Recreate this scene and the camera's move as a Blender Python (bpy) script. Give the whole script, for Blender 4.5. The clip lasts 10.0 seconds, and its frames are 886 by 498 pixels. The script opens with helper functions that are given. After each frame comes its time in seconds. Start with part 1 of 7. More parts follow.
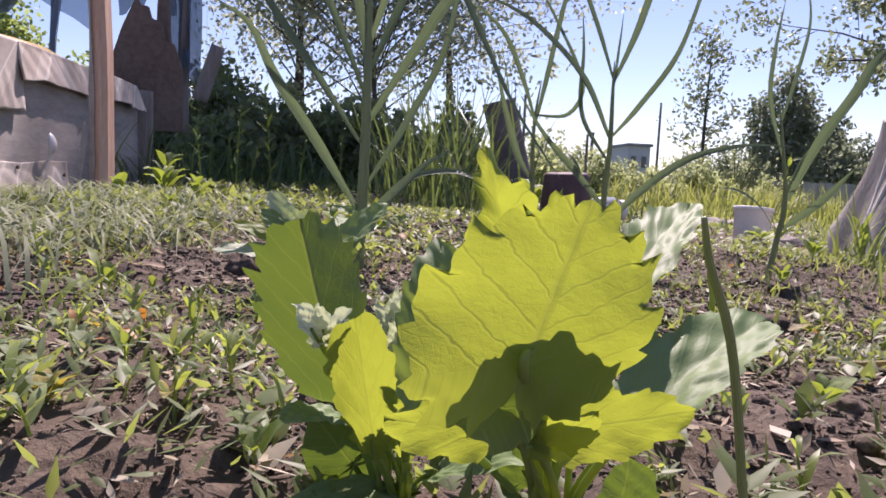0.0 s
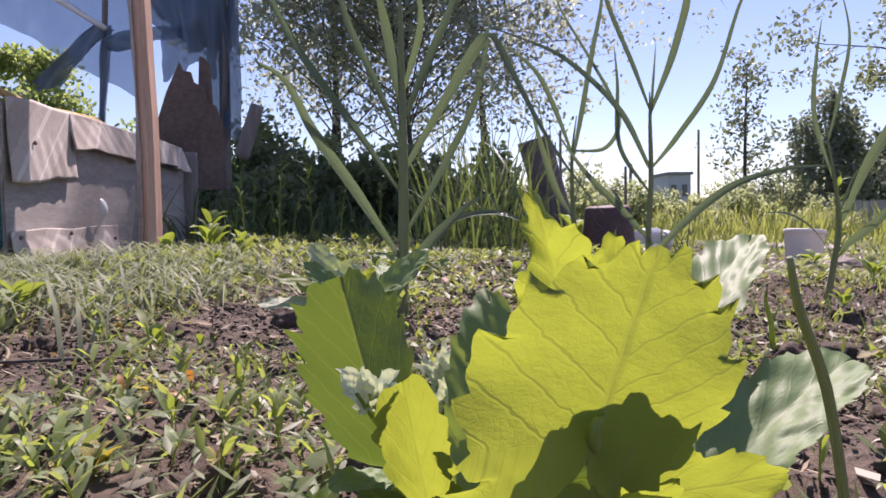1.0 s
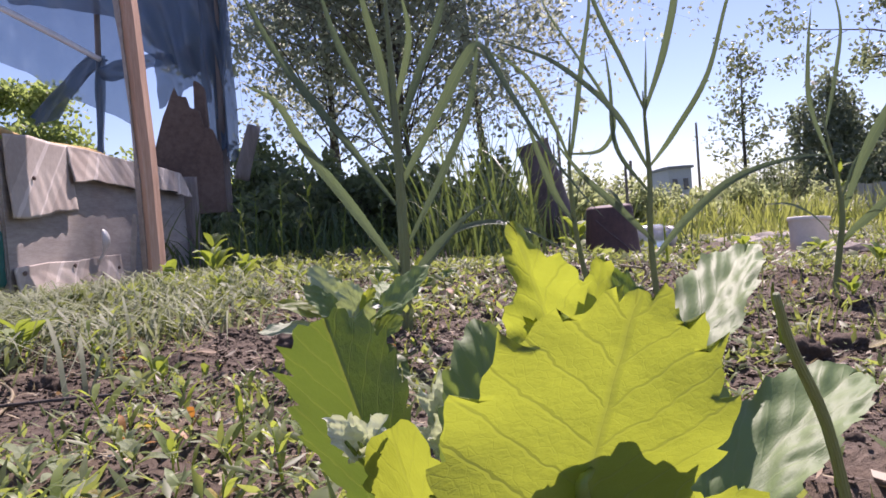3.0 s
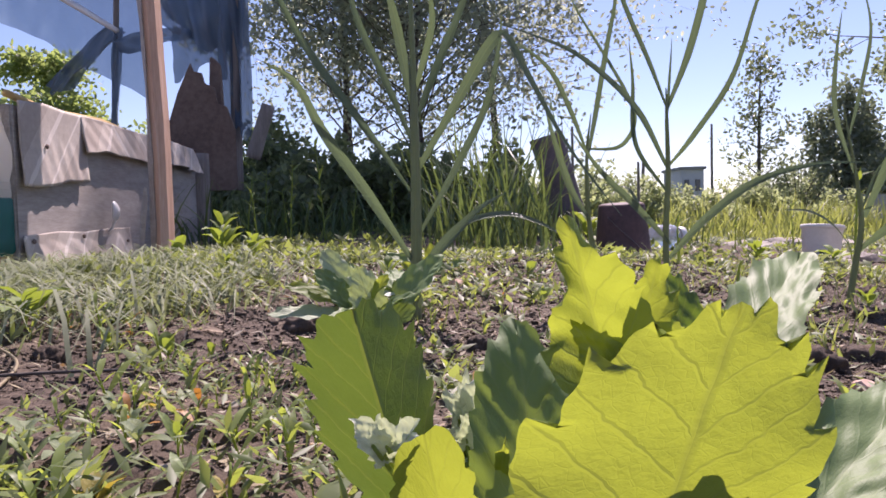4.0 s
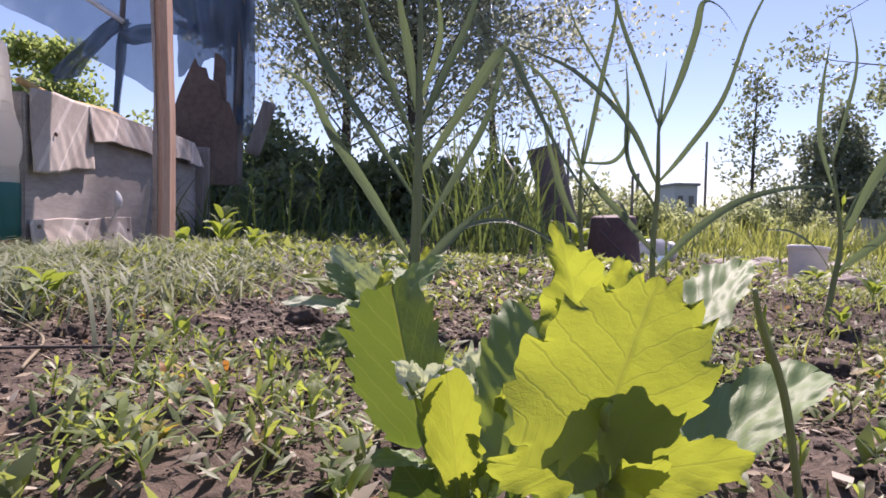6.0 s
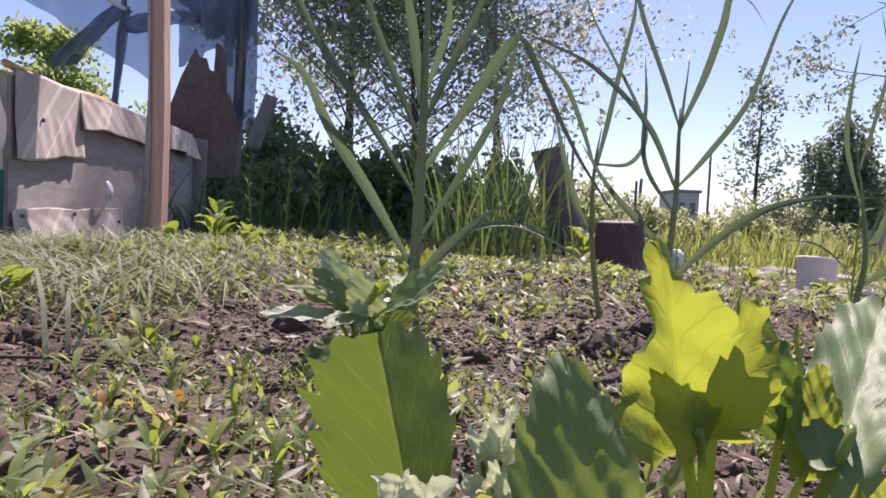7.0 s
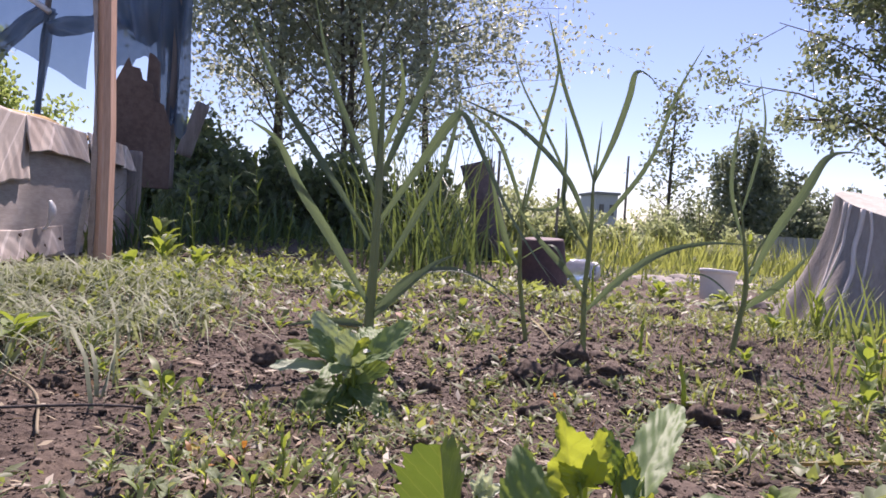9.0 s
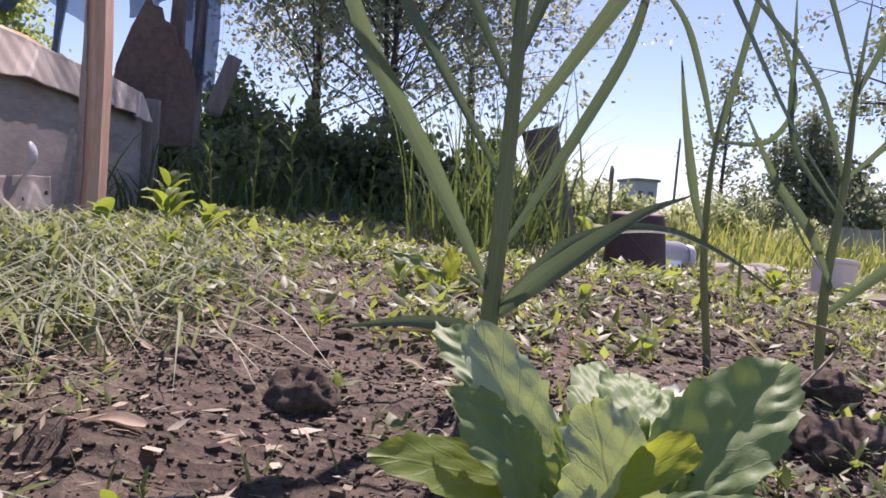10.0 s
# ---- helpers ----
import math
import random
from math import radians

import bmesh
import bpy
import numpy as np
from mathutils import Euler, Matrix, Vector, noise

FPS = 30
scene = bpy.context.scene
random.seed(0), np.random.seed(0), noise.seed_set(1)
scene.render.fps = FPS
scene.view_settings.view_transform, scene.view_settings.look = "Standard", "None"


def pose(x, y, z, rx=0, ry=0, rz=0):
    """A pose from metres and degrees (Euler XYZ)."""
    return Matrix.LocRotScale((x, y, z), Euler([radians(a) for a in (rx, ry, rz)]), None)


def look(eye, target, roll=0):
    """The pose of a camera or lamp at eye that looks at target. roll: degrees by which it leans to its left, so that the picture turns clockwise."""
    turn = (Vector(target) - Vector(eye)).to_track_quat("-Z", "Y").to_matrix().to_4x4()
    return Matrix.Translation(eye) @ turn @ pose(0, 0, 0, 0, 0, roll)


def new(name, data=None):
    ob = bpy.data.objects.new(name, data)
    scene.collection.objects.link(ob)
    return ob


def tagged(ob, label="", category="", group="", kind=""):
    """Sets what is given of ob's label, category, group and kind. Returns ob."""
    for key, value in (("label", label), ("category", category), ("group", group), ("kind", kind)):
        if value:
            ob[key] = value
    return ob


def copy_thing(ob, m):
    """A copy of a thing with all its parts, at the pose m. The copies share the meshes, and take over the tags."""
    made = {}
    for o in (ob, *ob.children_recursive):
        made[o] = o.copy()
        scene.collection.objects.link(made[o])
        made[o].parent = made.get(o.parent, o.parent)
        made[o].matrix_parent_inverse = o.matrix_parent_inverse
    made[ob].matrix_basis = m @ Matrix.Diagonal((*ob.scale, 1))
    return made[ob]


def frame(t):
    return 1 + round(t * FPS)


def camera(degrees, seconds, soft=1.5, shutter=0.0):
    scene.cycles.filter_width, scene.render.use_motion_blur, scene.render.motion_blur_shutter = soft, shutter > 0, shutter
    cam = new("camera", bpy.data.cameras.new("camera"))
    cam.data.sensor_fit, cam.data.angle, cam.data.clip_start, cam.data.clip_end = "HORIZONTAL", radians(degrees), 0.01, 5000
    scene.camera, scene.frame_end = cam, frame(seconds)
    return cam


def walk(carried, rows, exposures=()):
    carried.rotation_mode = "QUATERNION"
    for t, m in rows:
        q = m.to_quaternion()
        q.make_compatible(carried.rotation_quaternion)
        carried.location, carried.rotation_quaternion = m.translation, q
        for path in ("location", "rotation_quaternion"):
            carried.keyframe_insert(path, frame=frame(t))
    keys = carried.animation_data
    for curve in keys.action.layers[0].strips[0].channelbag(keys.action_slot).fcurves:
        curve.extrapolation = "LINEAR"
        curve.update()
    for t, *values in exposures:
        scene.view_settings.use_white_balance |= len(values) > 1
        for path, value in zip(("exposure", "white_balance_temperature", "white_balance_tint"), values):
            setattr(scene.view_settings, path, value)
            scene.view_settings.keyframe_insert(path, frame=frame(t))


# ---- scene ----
cam = camera(66.0, 10.0, soft=1.65)
UNIT = 2.3  # metres to one unit of the plan below
PATH = [
    (0, (0.0003, -0.0089, 0.0572), (0.1129, 1.9764, -0.1567), 2.49),
    (0.5, (-0.0018, -0.0037, 0.0560), (0.0546, 1.9879, -0.1183), 1.32),
    (1, (0.0000, -0.0049, 0.0579), (-0.0120, 1.9928, -0.0369), -0.97),
    (1.5, (0.0013, -0.0046, 0.0573), (-0.0236, 1.9943, -0.0060), -2.23),
    (2, (0.0034, -0.0034, 0.0607), (-0.0326, 1.9949, -0.0128), -3.62),
    (2.5, (0.0037, -0.0054, 0.0602), (-0.0141, 1.9933, -0.0103), -4.97),
    (3.8, (-0.0010, 0.0020, 0.0605), (-0.0446, 2.0024, -0.0185), -2.22),
    (4, (-0.0010, 0.0020, 0.0605), (-0.0479, 2.0015, -0.0415), -1.53),
    (4.5, (-0.0031, -0.0009, 0.0567), (-0.0670, 1.9943, -0.0650), 0.57),
    (5, (-0.0047, -0.0155, 0.0575), (-0.0364, 1.9812, -0.0531), -0.24),
    (5.5, (-0.0051, -0.0201, 0.0589), (-0.0315, 1.9772, -0.0406), -0.26),
    (6, (-0.0038, -0.0182, 0.0601), (-0.0277, 1.9797, -0.0282), 1.15),
    (6.2, (-0.0051, -0.0141, 0.0597), (-0.0356, 1.9839, -0.0235), 2.55),
    (7.5, (-0.0063, 0.0213, 0.0646), (-0.0276, 2.0184, -0.0411), 2.75),
    (7.7, (-0.0073, 0.0186, 0.0755), (0.0019, 2.0150, -0.0434), 2.66),
    (8, (-0.0088, -0.0056, 0.0777), (0.1563, 1.9856, -0.0093), 2.05),
    (8.2, (-0.0138, -0.0455, 0.0673), (0.1988, 1.9389, -0.0635), 0.45),
    (8.5, (-0.0179, -0.0714, 0.0729), (0.1989, 1.9126, -0.0578), 1.04),
    (9, (-0.0236, -0.0499, 0.0899), (0.1697, 1.9390, 0.0087), 3.28),
    (9.2, (-0.0320, -0.0223, 0.0977), (0.1244, 1.9697, 0.0100), 3.28),
    (9.5, (-0.0407, 0.0350, 0.1035), (0.0779, 2.0300, 0.0275), 4.22),
    (9.7, (-0.0490, 0.0903, 0.0785), (0.0235, 2.0867, -0.0176), 4.35),
    (10, (-0.0560, 0.1598, 0.0628), (0.0475, 2.1524, -0.0748), 4.85),
]
walk(cam, [(t, look(Vector(eye) * UNIT, Vector(target) * UNIT, roll)) for t, eye, target, roll in PATH], exposures=[(0, 0.89, 6500, 36), (10, 0.89, 6500, 36)])

# ---------------------------------------------------------------- world, sun, exposure
SUN_AZ, SUN_EL = radians(14.0), radians(52.0)
world = bpy.data.worlds.new("sky")
scene.world = world
world.use_nodes = True
wn = world.node_tree.nodes
sky = wn.new("ShaderNodeTexSky")
sky.sky_type, sky.sun_disc = "NISHITA", False
sky.sun_elevation, sky.sun_rotation = SUN_EL, SUN_AZ
sky.dust_density, sky.air_density, sky.ozone_density = 0.55, 1.0, 2.6
sky.altitude = 900
wn["Background"].inputs["Strength"].default_value = 0.083
world.node_tree.links.new(sky.outputs[0], wn["Background"].inputs["Color"])
to_sun = Vector((math.sin(SUN_AZ) * math.cos(SUN_EL), math.cos(SUN_AZ) * math.cos(SUN_EL), math.sin(SUN_EL)))
sun = new("sun", bpy.data.lights.new("sun", "SUN"))
sun.data.energy, sun.data.angle, sun.data.color = 4.6, radians(0.55), (1.0, 0.95, 0.86)
sun.matrix_world = look((to_sun * 20)[:], (0, 0, 0))


# ---------------------------------------------------------------- node helpers
def material(name):
    m = bpy.data.materials.new(name)
    m.use_nodes = True
    return m, m.node_tree.nodes, m.node_tree.links, m.node_tree.nodes["Principled BSDF"]


def noise_node(n, l, coord, scale, detail=4.0, rough=0.6):
    t = n.new("ShaderNodeTexNoise")
    t.inputs["Scale"].default_value, t.inputs["Detail"].default_value, t.inputs["Roughness"].default_value = scale, detail, rough
    l.new(coord, t.inputs["Vector"])
    return t.outputs["Fac"]


def ramp(n, l, fac, stops):
    r = n.new("ShaderNodeValToRGB")
    while len(r.color_ramp.elements) < len(stops):
        r.color_ramp.elements.new(0.5)
    for e, (p, c) in zip(r.color_ramp.elements, stops):
        e.position, e.color = p, (*c, 1.0) if len(c) == 3 else c
    l.new(fac, r.inputs["Fac"])
    return r.outputs["Color"]


def mathn(n, l, op, a, b=None, clamp=False):
    m = n.new("ShaderNodeMath")
    m.operation, m.use_clamp = op, clamp
    for i, v in enumerate((a, b)):
        if v is None:
            continue
        if isinstance(v, (int, float)):
            m.inputs[i].default_value = v
        else:
            l.new(v, m.inputs[i])
    return m.outputs[0]


def mixc(n, l, fac, a, b, mode="MIX"):
    m = n.new("ShaderNodeMix")
    m.data_type, m.blend_type = "RGBA", mode
    for sock, v in ((m.inputs["Factor"], fac), (m.inputs[6], a), (m.inputs[7], b)):
        if isinstance(v, (int, float)):
            sock.default_value = v
        elif isinstance(v, tuple):
            sock.default_value = (*v, 1.0)
        else:
            l.new(v, sock)
    return m.outputs[2]


def bump(n, l, height, strength, distance, bsdf):
    b = n.new("ShaderNodeBump")
    b.inputs["Strength"].default_value, b.inputs["Distance"].default_value = strength, distance * UNIT
    l.new(height, b.inputs["Height"])
    l.new(b.outputs[0], bsdf.inputs["Normal"])
    return b.outputs[0]


def coords(n):
    return n.new("ShaderNodeTexCoord").outputs["Object"]


def rough_mat(name, stops, scale, fine, rough=0.9, relief=0.5, depth=0.002, metal=0.0, stretch=None):
    """A worn surface: colour from broad and fine noise, relief from both."""
    m, n, l, b = material(name)
    c = coords(n)
    if stretch:
        mp = n.new("ShaderNodeMapping")
        mp.inputs["Scale"].default_value = stretch
        l.new(c, mp.inputs["Vector"])
        c = mp.outputs[0]
    big, small = noise_node(n, l, c, scale, 3), noise_node(n, l, c, fine, 6, 0.7)
    both = mathn(n, l, "ADD", mathn(n, l, "MULTIPLY", big, 0.55), mathn(n, l, "MULTIPLY", small, 0.45))
    l.new(ramp(n, l, both, stops), b.inputs["Base Color"])
    b.inputs["Roughness"].default_value, b.inputs["Metallic"].default_value = rough, metal
    bump(n, l, both, relief, depth, b)
    return m


def leaf_mat(name, top, glow, through_fac=0.5, rough=0.45, veins=0.0, vary=0.25, scale=60.0, island=False, ribs=0.0, pucker=0.0, relief=0.35):
    """A leaf: gloss and colour on the surface, light coming through from behind. UV: u across, v along."""
    m, n, l, b = material(name)
    c = coords(n)
    spots = noise_node(n, l, c, scale, 4)
    rnd = n.new("ShaderNodeNewGeometry").outputs["Random Per Island"] if island else n.new("ShaderNodeObjectInfo").outputs["Random"]
    shift = mathn(n, l, "MULTIPLY", mathn(n, l, "SUBTRACT", mathn(n, l, "ADD", mathn(n, l, "MULTIPLY", spots, 0.6), mathn(n, l, "MULTIPLY", rnd, 0.4)), 0.5), 2 * vary)
    lift = mathn(n, l, "ADD", shift, 1.0)

    def tint(col):
        g = n.new("ShaderNodeVectorMath")
        g.operation = "SCALE"
        g.inputs[0].default_value = col
        l.new(lift, g.inputs["Scale"])
        return g.outputs[0]

    base, light = tint(top), tint(glow)
    height = spots
    if veins or ribs:
        uv = n.new("ShaderNodeUVMap").outputs[0]
        sep = n.new("ShaderNodeSeparateXYZ")
        l.new(uv, sep.inputs[0])
        u = mathn(n, l, "ABSOLUTE", mathn(n, l, "SUBTRACT", sep.outputs[0], 0.5))
        if ribs:
            wave = mathn(n, l, "SINE", mathn(n, l, "MULTIPLY", sep.outputs[0], 75.0))
            height = mathn(n, l, "ADD", mathn(n, l, "MULTIPLY", wave, 0.3), mathn(n, l, "MULTIPLY", spots, 0.4))
            keel = mathn(n, l, "SUBTRACT", 1.0, mathn(n, l, "MULTIPLY", u, 14.0), clamp=True)
            base = mixc(n, l, mathn(n, l, "MULTIPLY", keel, ribs), base, (0.30, 0.36, 0.14))
            base = mixc(n, l, mathn(n, l, "MULTIPLY", mathn(n, l, "ADD", wave, 1.0), 0.12), base, (0.16, 0.22, 0.08))
        if veins:
            mid = mathn(n, l, "SUBTRACT", 1.0, mathn(n, l, "MULTIPLY", u, 38.0), clamp=True)
            wob = mathn(n, l, "MULTIPLY", noise_node(n, l, uv, 7.0, 2), 0.10)
            ph = mathn(n, l, "FRACT", mathn(n, l, "MULTIPLY", mathn(n, l, "ADD", mathn(n, l, "SUBTRACT", sep.outputs[1], mathn(n, l, "MULTIPLY", u, 0.9)), wob), 5.0))
            tri = mathn(n, l, "ABSOLUTE", mathn(n, l, "SUBTRACT", ph, 0.5))
            side = mathn(n, l, "MULTIPLY", mathn(n, l, "SUBTRACT", 1.0, mathn(n, l, "MULTIPLY", tri, 15.0), clamp=True), 0.75)
            vor = n.new("ShaderNodeTexVoronoi")
            vor.feature, vor.inputs["Scale"].default_value = "DISTANCE_TO_EDGE", 22.0
            l.new(uv, vor.inputs["Vector"])
            net = mathn(n, l, "MULTIPLY", mathn(n, l, "SUBTRACT", 1.0, mathn(n, l, "MULTIPLY", vor.outputs["Distance"], 16.0), clamp=True), 0.10)
            mask = mathn(n, l, "MAXIMUM", mathn(n, l, "MAXIMUM", mid, side), net)
            base = mixc(n, l, mathn(n, l, "MULTIPLY", mask, veins), base, (0.42, 0.50, 0.24))
            light = mixc(n, l, mathn(n, l, "MULTIPLY", mask, 0.5), light, (0.22, 0.25, 0.025))
            cells = mathn(n, l, "POWER", mathn(n, l, "MULTIPLY", tri, 2.0), 0.7)
            height = mathn(n, l, "ADD", mathn(n, l, "MULTIPLY", mask, -0.5 - pucker), mathn(n, l, "MULTIPLY", noise_node(n, l, uv, 16.0, 3), 0.5 + pucker))
            height = mathn(n, l, "SUBTRACT", height, mathn(n, l, "MULTIPLY", cells, pucker))
    l.new(base, b.inputs["Base Color"])
    b.inputs["Roughness"].default_value = rough
    b.inputs["Specular IOR Level"].default_value = 0.42 + 0.2 * min(1.0, pucker)
    normal = bump(n, l, height, relief + 0.4 * pucker, 0.0012, b)
    tr = n.new("ShaderNodeBsdfTranslucent")
    l.new(light, tr.inputs["Color"])
    l.new(normal, tr.inputs["Normal"])
    mx = n.new("ShaderNodeMixShader")
    mx.inputs[0].default_value = through_fac
    l.new(b.outputs[0], mx.inputs[1])
    l.new(tr.outputs[0], mx.inputs[2])
    l.new(mx.outputs[0], n["Material Output"].inputs["Surface"])
    return m


# ---------------------------------------------------------------- materials
def soil_material():
    m, n, l, b = material("garden soil")
    c = coords(n)
    fine, mid, broad = noise_node(n, l, c, 420, 6, 0.7), noise_node(n, l, c, 60, 5), noise_node(n, l, c, 7, 3)
    crumbs = n.new("ShaderNodeTexVoronoi")
    crumbs.inputs["Scale"].default_value = 190
    l.new(c, crumbs.inputs["Vector"])
    tone = mathn(n, l, "ADD", mathn(n, l, "MULTIPLY", fine, 0.5), mathn(n, l, "MULTIPLY", mid, 0.5))
    col = ramp(n, l, tone, [(0.30, (0.030, 0.020, 0.014)), (0.50, (0.087, 0.061, 0.042)), (0.64, (0.158, 0.118, 0.084)), (0.78, (0.348, 0.283, 0.209))])
    dry = ramp(n, l, broad, [(0.42, (0, 0, 0)), (0.62, (1, 1, 1))])
    col = mixc(n, l, mathn(n, l, "MULTIPLY", dry, 0.5), col, (0.152, 0.115, 0.082))
    sep = n.new("ShaderNodeSeparateXYZ")
    l.new(c, sep.inputs[0])
    far = mathn(n, l, "MULTIPLY", mathn(n, l, "SUBTRACT", sep.outputs[1], 1.5), 0.9, clamp=True)
    grass = ramp(n, l, noise_node(n, l, c, 9, 6, 0.7), [(0.35, (0.035, 0.05, 0.012)), (0.55, (0.10, 0.125, 0.035)), (0.75, (0.20, 0.19, 0.08))])
    col = mixc(n, l, far, col, grass)
    l.new(col, b.inputs["Base Color"])
    b.inputs["Roughness"].default_value = 0.92
    hgt = mathn(n, l, "ADD", mathn(n, l, "MULTIPLY", fine, 0.6), mathn(n, l, "MULTIPLY", crumbs.outputs["Distance"], 0.8))
    bump(n, l, hgt, 0.9, 0.003, b)
    return m


SOIL = soil_material()


def crumb_material():
    m, n, l, b = material("crumbled soil")
    c = coords(n)
    fine = noise_node(n, l, c, 600, 5, 0.7)
    isle = n.new("ShaderNodeNewGeometry").outputs["Random Per Island"]
    tone = mathn(n, l, "ADD", mathn(n, l, "MULTIPLY", fine, 0.5), mathn(n, l, "MULTIPLY", isle, 0.5))
    l.new(ramp(n, l, tone, [(0.25, (0.033, 0.023, 0.016)), (0.5, (0.087, 0.063, 0.044)), (0.7, (0.161, 0.122, 0.087)), (0.82, (0.365, 0.313, 0.239))]), b.inputs["Base Color"])
    b.inputs["Roughness"].default_value = 0.95
    bump(n, l, fine, 0.8, 0.001, b)
    return m


CLOD = crumb_material()
CLOD_BODY = rough_mat("clod of soil", [(0.30, (0.032, 0.022, 0.015)), (0.48, (0.081, 0.058, 0.041)), (0.62, (0.144, 0.108, 0.077)), (0.76, (0.270, 0.230, 0.171))], 60, 500, 0.95, 0.9, 0.002)
STRAW = leaf_mat("dry straw", (0.36, 0.30, 0.19), (0.30, 0.25, 0.13), 0.3, 0.6, vary=0.4, island=True)
HAY = leaf_mat("cut hay", (0.28, 0.31, 0.19), (0.27, 0.32, 0.13), 0.35, 0.55, vary=0.4, island=True)
PALELEAF = leaf_mat("bleached dead leaf", (0.46, 0.41, 0.31), (0.42, 0.36, 0.22), 0.25, 0.6, vary=0.45, island=True)
DRYLEAF = leaf_mat("dry leaf", (0.42, 0.32, 0.22), (0.4, 0.25, 0.1), 0.3, 0.7, vary=0.5, island=True)
MUSTARD = leaf_mat("mustard leaf", (0.15, 0.22, 0.055), (0.37, 0.43, 0.038), 0.52, 0.45, veins=0.30, vary=0.22, scale=260.0, pucker=0.02, relief=0.2)
# deeper green with a dimmer glow than MUSTARD: shade put into the leaf colour
MUSTARD_SHADED = leaf_mat("deep green shaded mustard leaf", (0.15, 0.225, 0.08), (0.108, 0.168, 0.016), 0.45, 0.42, veins=0.3, vary=0.16, scale=200.0, pucker=0.06, relief=0.25)
MUSTARD_DARK = leaf_mat("crinkled mustard leaf", (0.17, 0.25, 0.10), (0.28, 0.38, 0.05), 0.28, 0.58, veins=0.22, vary=0.2, pucker=0.04, relief=0.12)
# MUSTARD_DARK made paler: the sheen of sun and sky is in the colour
MUSTARD_SHEEN = leaf_mat("sheen-pale crinkled mustard leaf", (0.36, 0.44, 0.28), (0.36, 0.44, 0.12), 0.32, 0.48, veins=0.22, vary=0.2, pucker=0.10, relief=0.3)
# down and sun glint together, both painted as a near-white base colour
SHOOT_GLINT = leaf_mat("glint-pale downy shoot", (0.64, 0.69, 0.57), (0.56, 0.62, 0.34), 0.35, 0.5, vary=0.12, scale=200.0)
PETIOLE = leaf_mat("mustard petiole", (0.24, 0.34, 0.09), (0.45, 0.52, 0.08), 0.4, 0.4, vary=0.2)
GARLIC = leaf_mat("garlic leaf", (0.115, 0.155, 0.105), (0.14, 0.20, 0.085), 0.37, 0.34, ribs=0.35, vary=0.18, scale=30)
GARLIC_STEM = leaf_mat("garlic stem", (0.27, 0.31, 0.17), (0.28, 0.34, 0.11), 0.36, 0.4, ribs=0.2, vary=0.15, scale=40)
GARLIC_DRY = leaf_mat("dry garlic leaf", (0.46, 0.38, 0.15), (0.5, 0.38, 0.08), 0.35, 0.5, ribs=0.3, vary=0.3, scale=60)
WEED = leaf_mat("weed leaf", (0.17, 0.23, 0.075), (0.46, 0.56, 0.08), 0.48, 0.45, vary=0.35)
WEED_PALE = leaf_mat("pale weed leaf", (0.22, 0.29, 0.13), (0.42, 0.48, 0.12), 0.4, 0.5, vary=0.25)
WEED_RED = leaf_mat("reddish weed leaf", (0.40, 0.20, 0.06), (0.55, 0.24, 0.04), 0.4, 0.5, vary=0.3)
WEED_STUFF = leaf_mat("weed carpet leaf", (0.14, 0.18, 0.08), (0.37, 0.44, 0.09), 0.42, 0.5, vary=0.5, island=True)
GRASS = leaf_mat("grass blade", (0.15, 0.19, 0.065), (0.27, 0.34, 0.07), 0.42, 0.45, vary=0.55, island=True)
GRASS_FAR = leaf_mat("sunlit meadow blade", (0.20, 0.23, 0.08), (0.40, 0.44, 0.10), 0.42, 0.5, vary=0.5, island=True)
# darker than GRASS; the tall grass takes it, so shade is in its colour
LEEK_AND_SHADED_GRASS = leaf_mat("shaded grass and onion shoot", (0.10, 0.15, 0.06), (0.15, 0.21, 0.05), 0.36, 0.42, vary=0.45, island=True)
# TREE_LEAF, BUSH_LEAF, FAR_LEAF and CONIFER are paled: haze put into their colour
TREE_LEAF = leaf_mat("tree leaf", (0.17, 0.195, 0.15), (0.44, 0.49, 0.36), 0.62, 0.24, vary=0.5, island=True)
BUSH_LEAF = leaf_mat("bush leaf", (0.14, 0.175, 0.11), (0.36, 0.42, 0.16), 0.52, 0.38, vary=0.5, island=True)
GREEN_FAR = leaf_mat("green far leaf", (0.19, 0.24, 0.11), (0.40, 0.50, 0.14), 0.55, 0.5, vary=0.5, island=True)
FAR_LEAF = leaf_mat("distant leaf", (0.21, 0.25, 0.165), (0.46, 0.52, 0.24), 0.58, 0.5, vary=0.4, island=True)
POPLAR_LEAF = leaf_mat("pale tree leaf", (0.16, 0.19, 0.125), (0.26, 0.31, 0.15), 0.45, 0.32, vary=0.45, island=True)
CONIFER = leaf_mat("conifer needle", (0.18, 0.215, 0.17), (0.30, 0.36, 0.20), 0.38, 0.55, vary=0.4, island=True)
BARK = rough_mat("bark", [(0.3, (0.05, 0.042, 0.036)), (0.7, (0.17, 0.145, 0.12))], 8, 60, 0.95, 0.8, 0.01, stretch=(1, 1, 0.2))
BOARD = rough_mat("weathered board", [(0.25, (0.20, 0.175, 0.155)), (0.5, (0.36, 0.325, 0.295)), (0.75, (0.52, 0.47, 0.43))], 9, 70, 0.85, 0.5, 0.001, stretch=(6, 0.5, 6))
POST = rough_mat("raw lath", [(0.25, (0.34, 0.19, 0.12)), (0.5, (0.58, 0.36, 0.25)), (0.75, (0.72, 0.54, 0.42))], 14, 110, 0.75, 0.5, 0.001, stretch=(5, 5, 0.35))
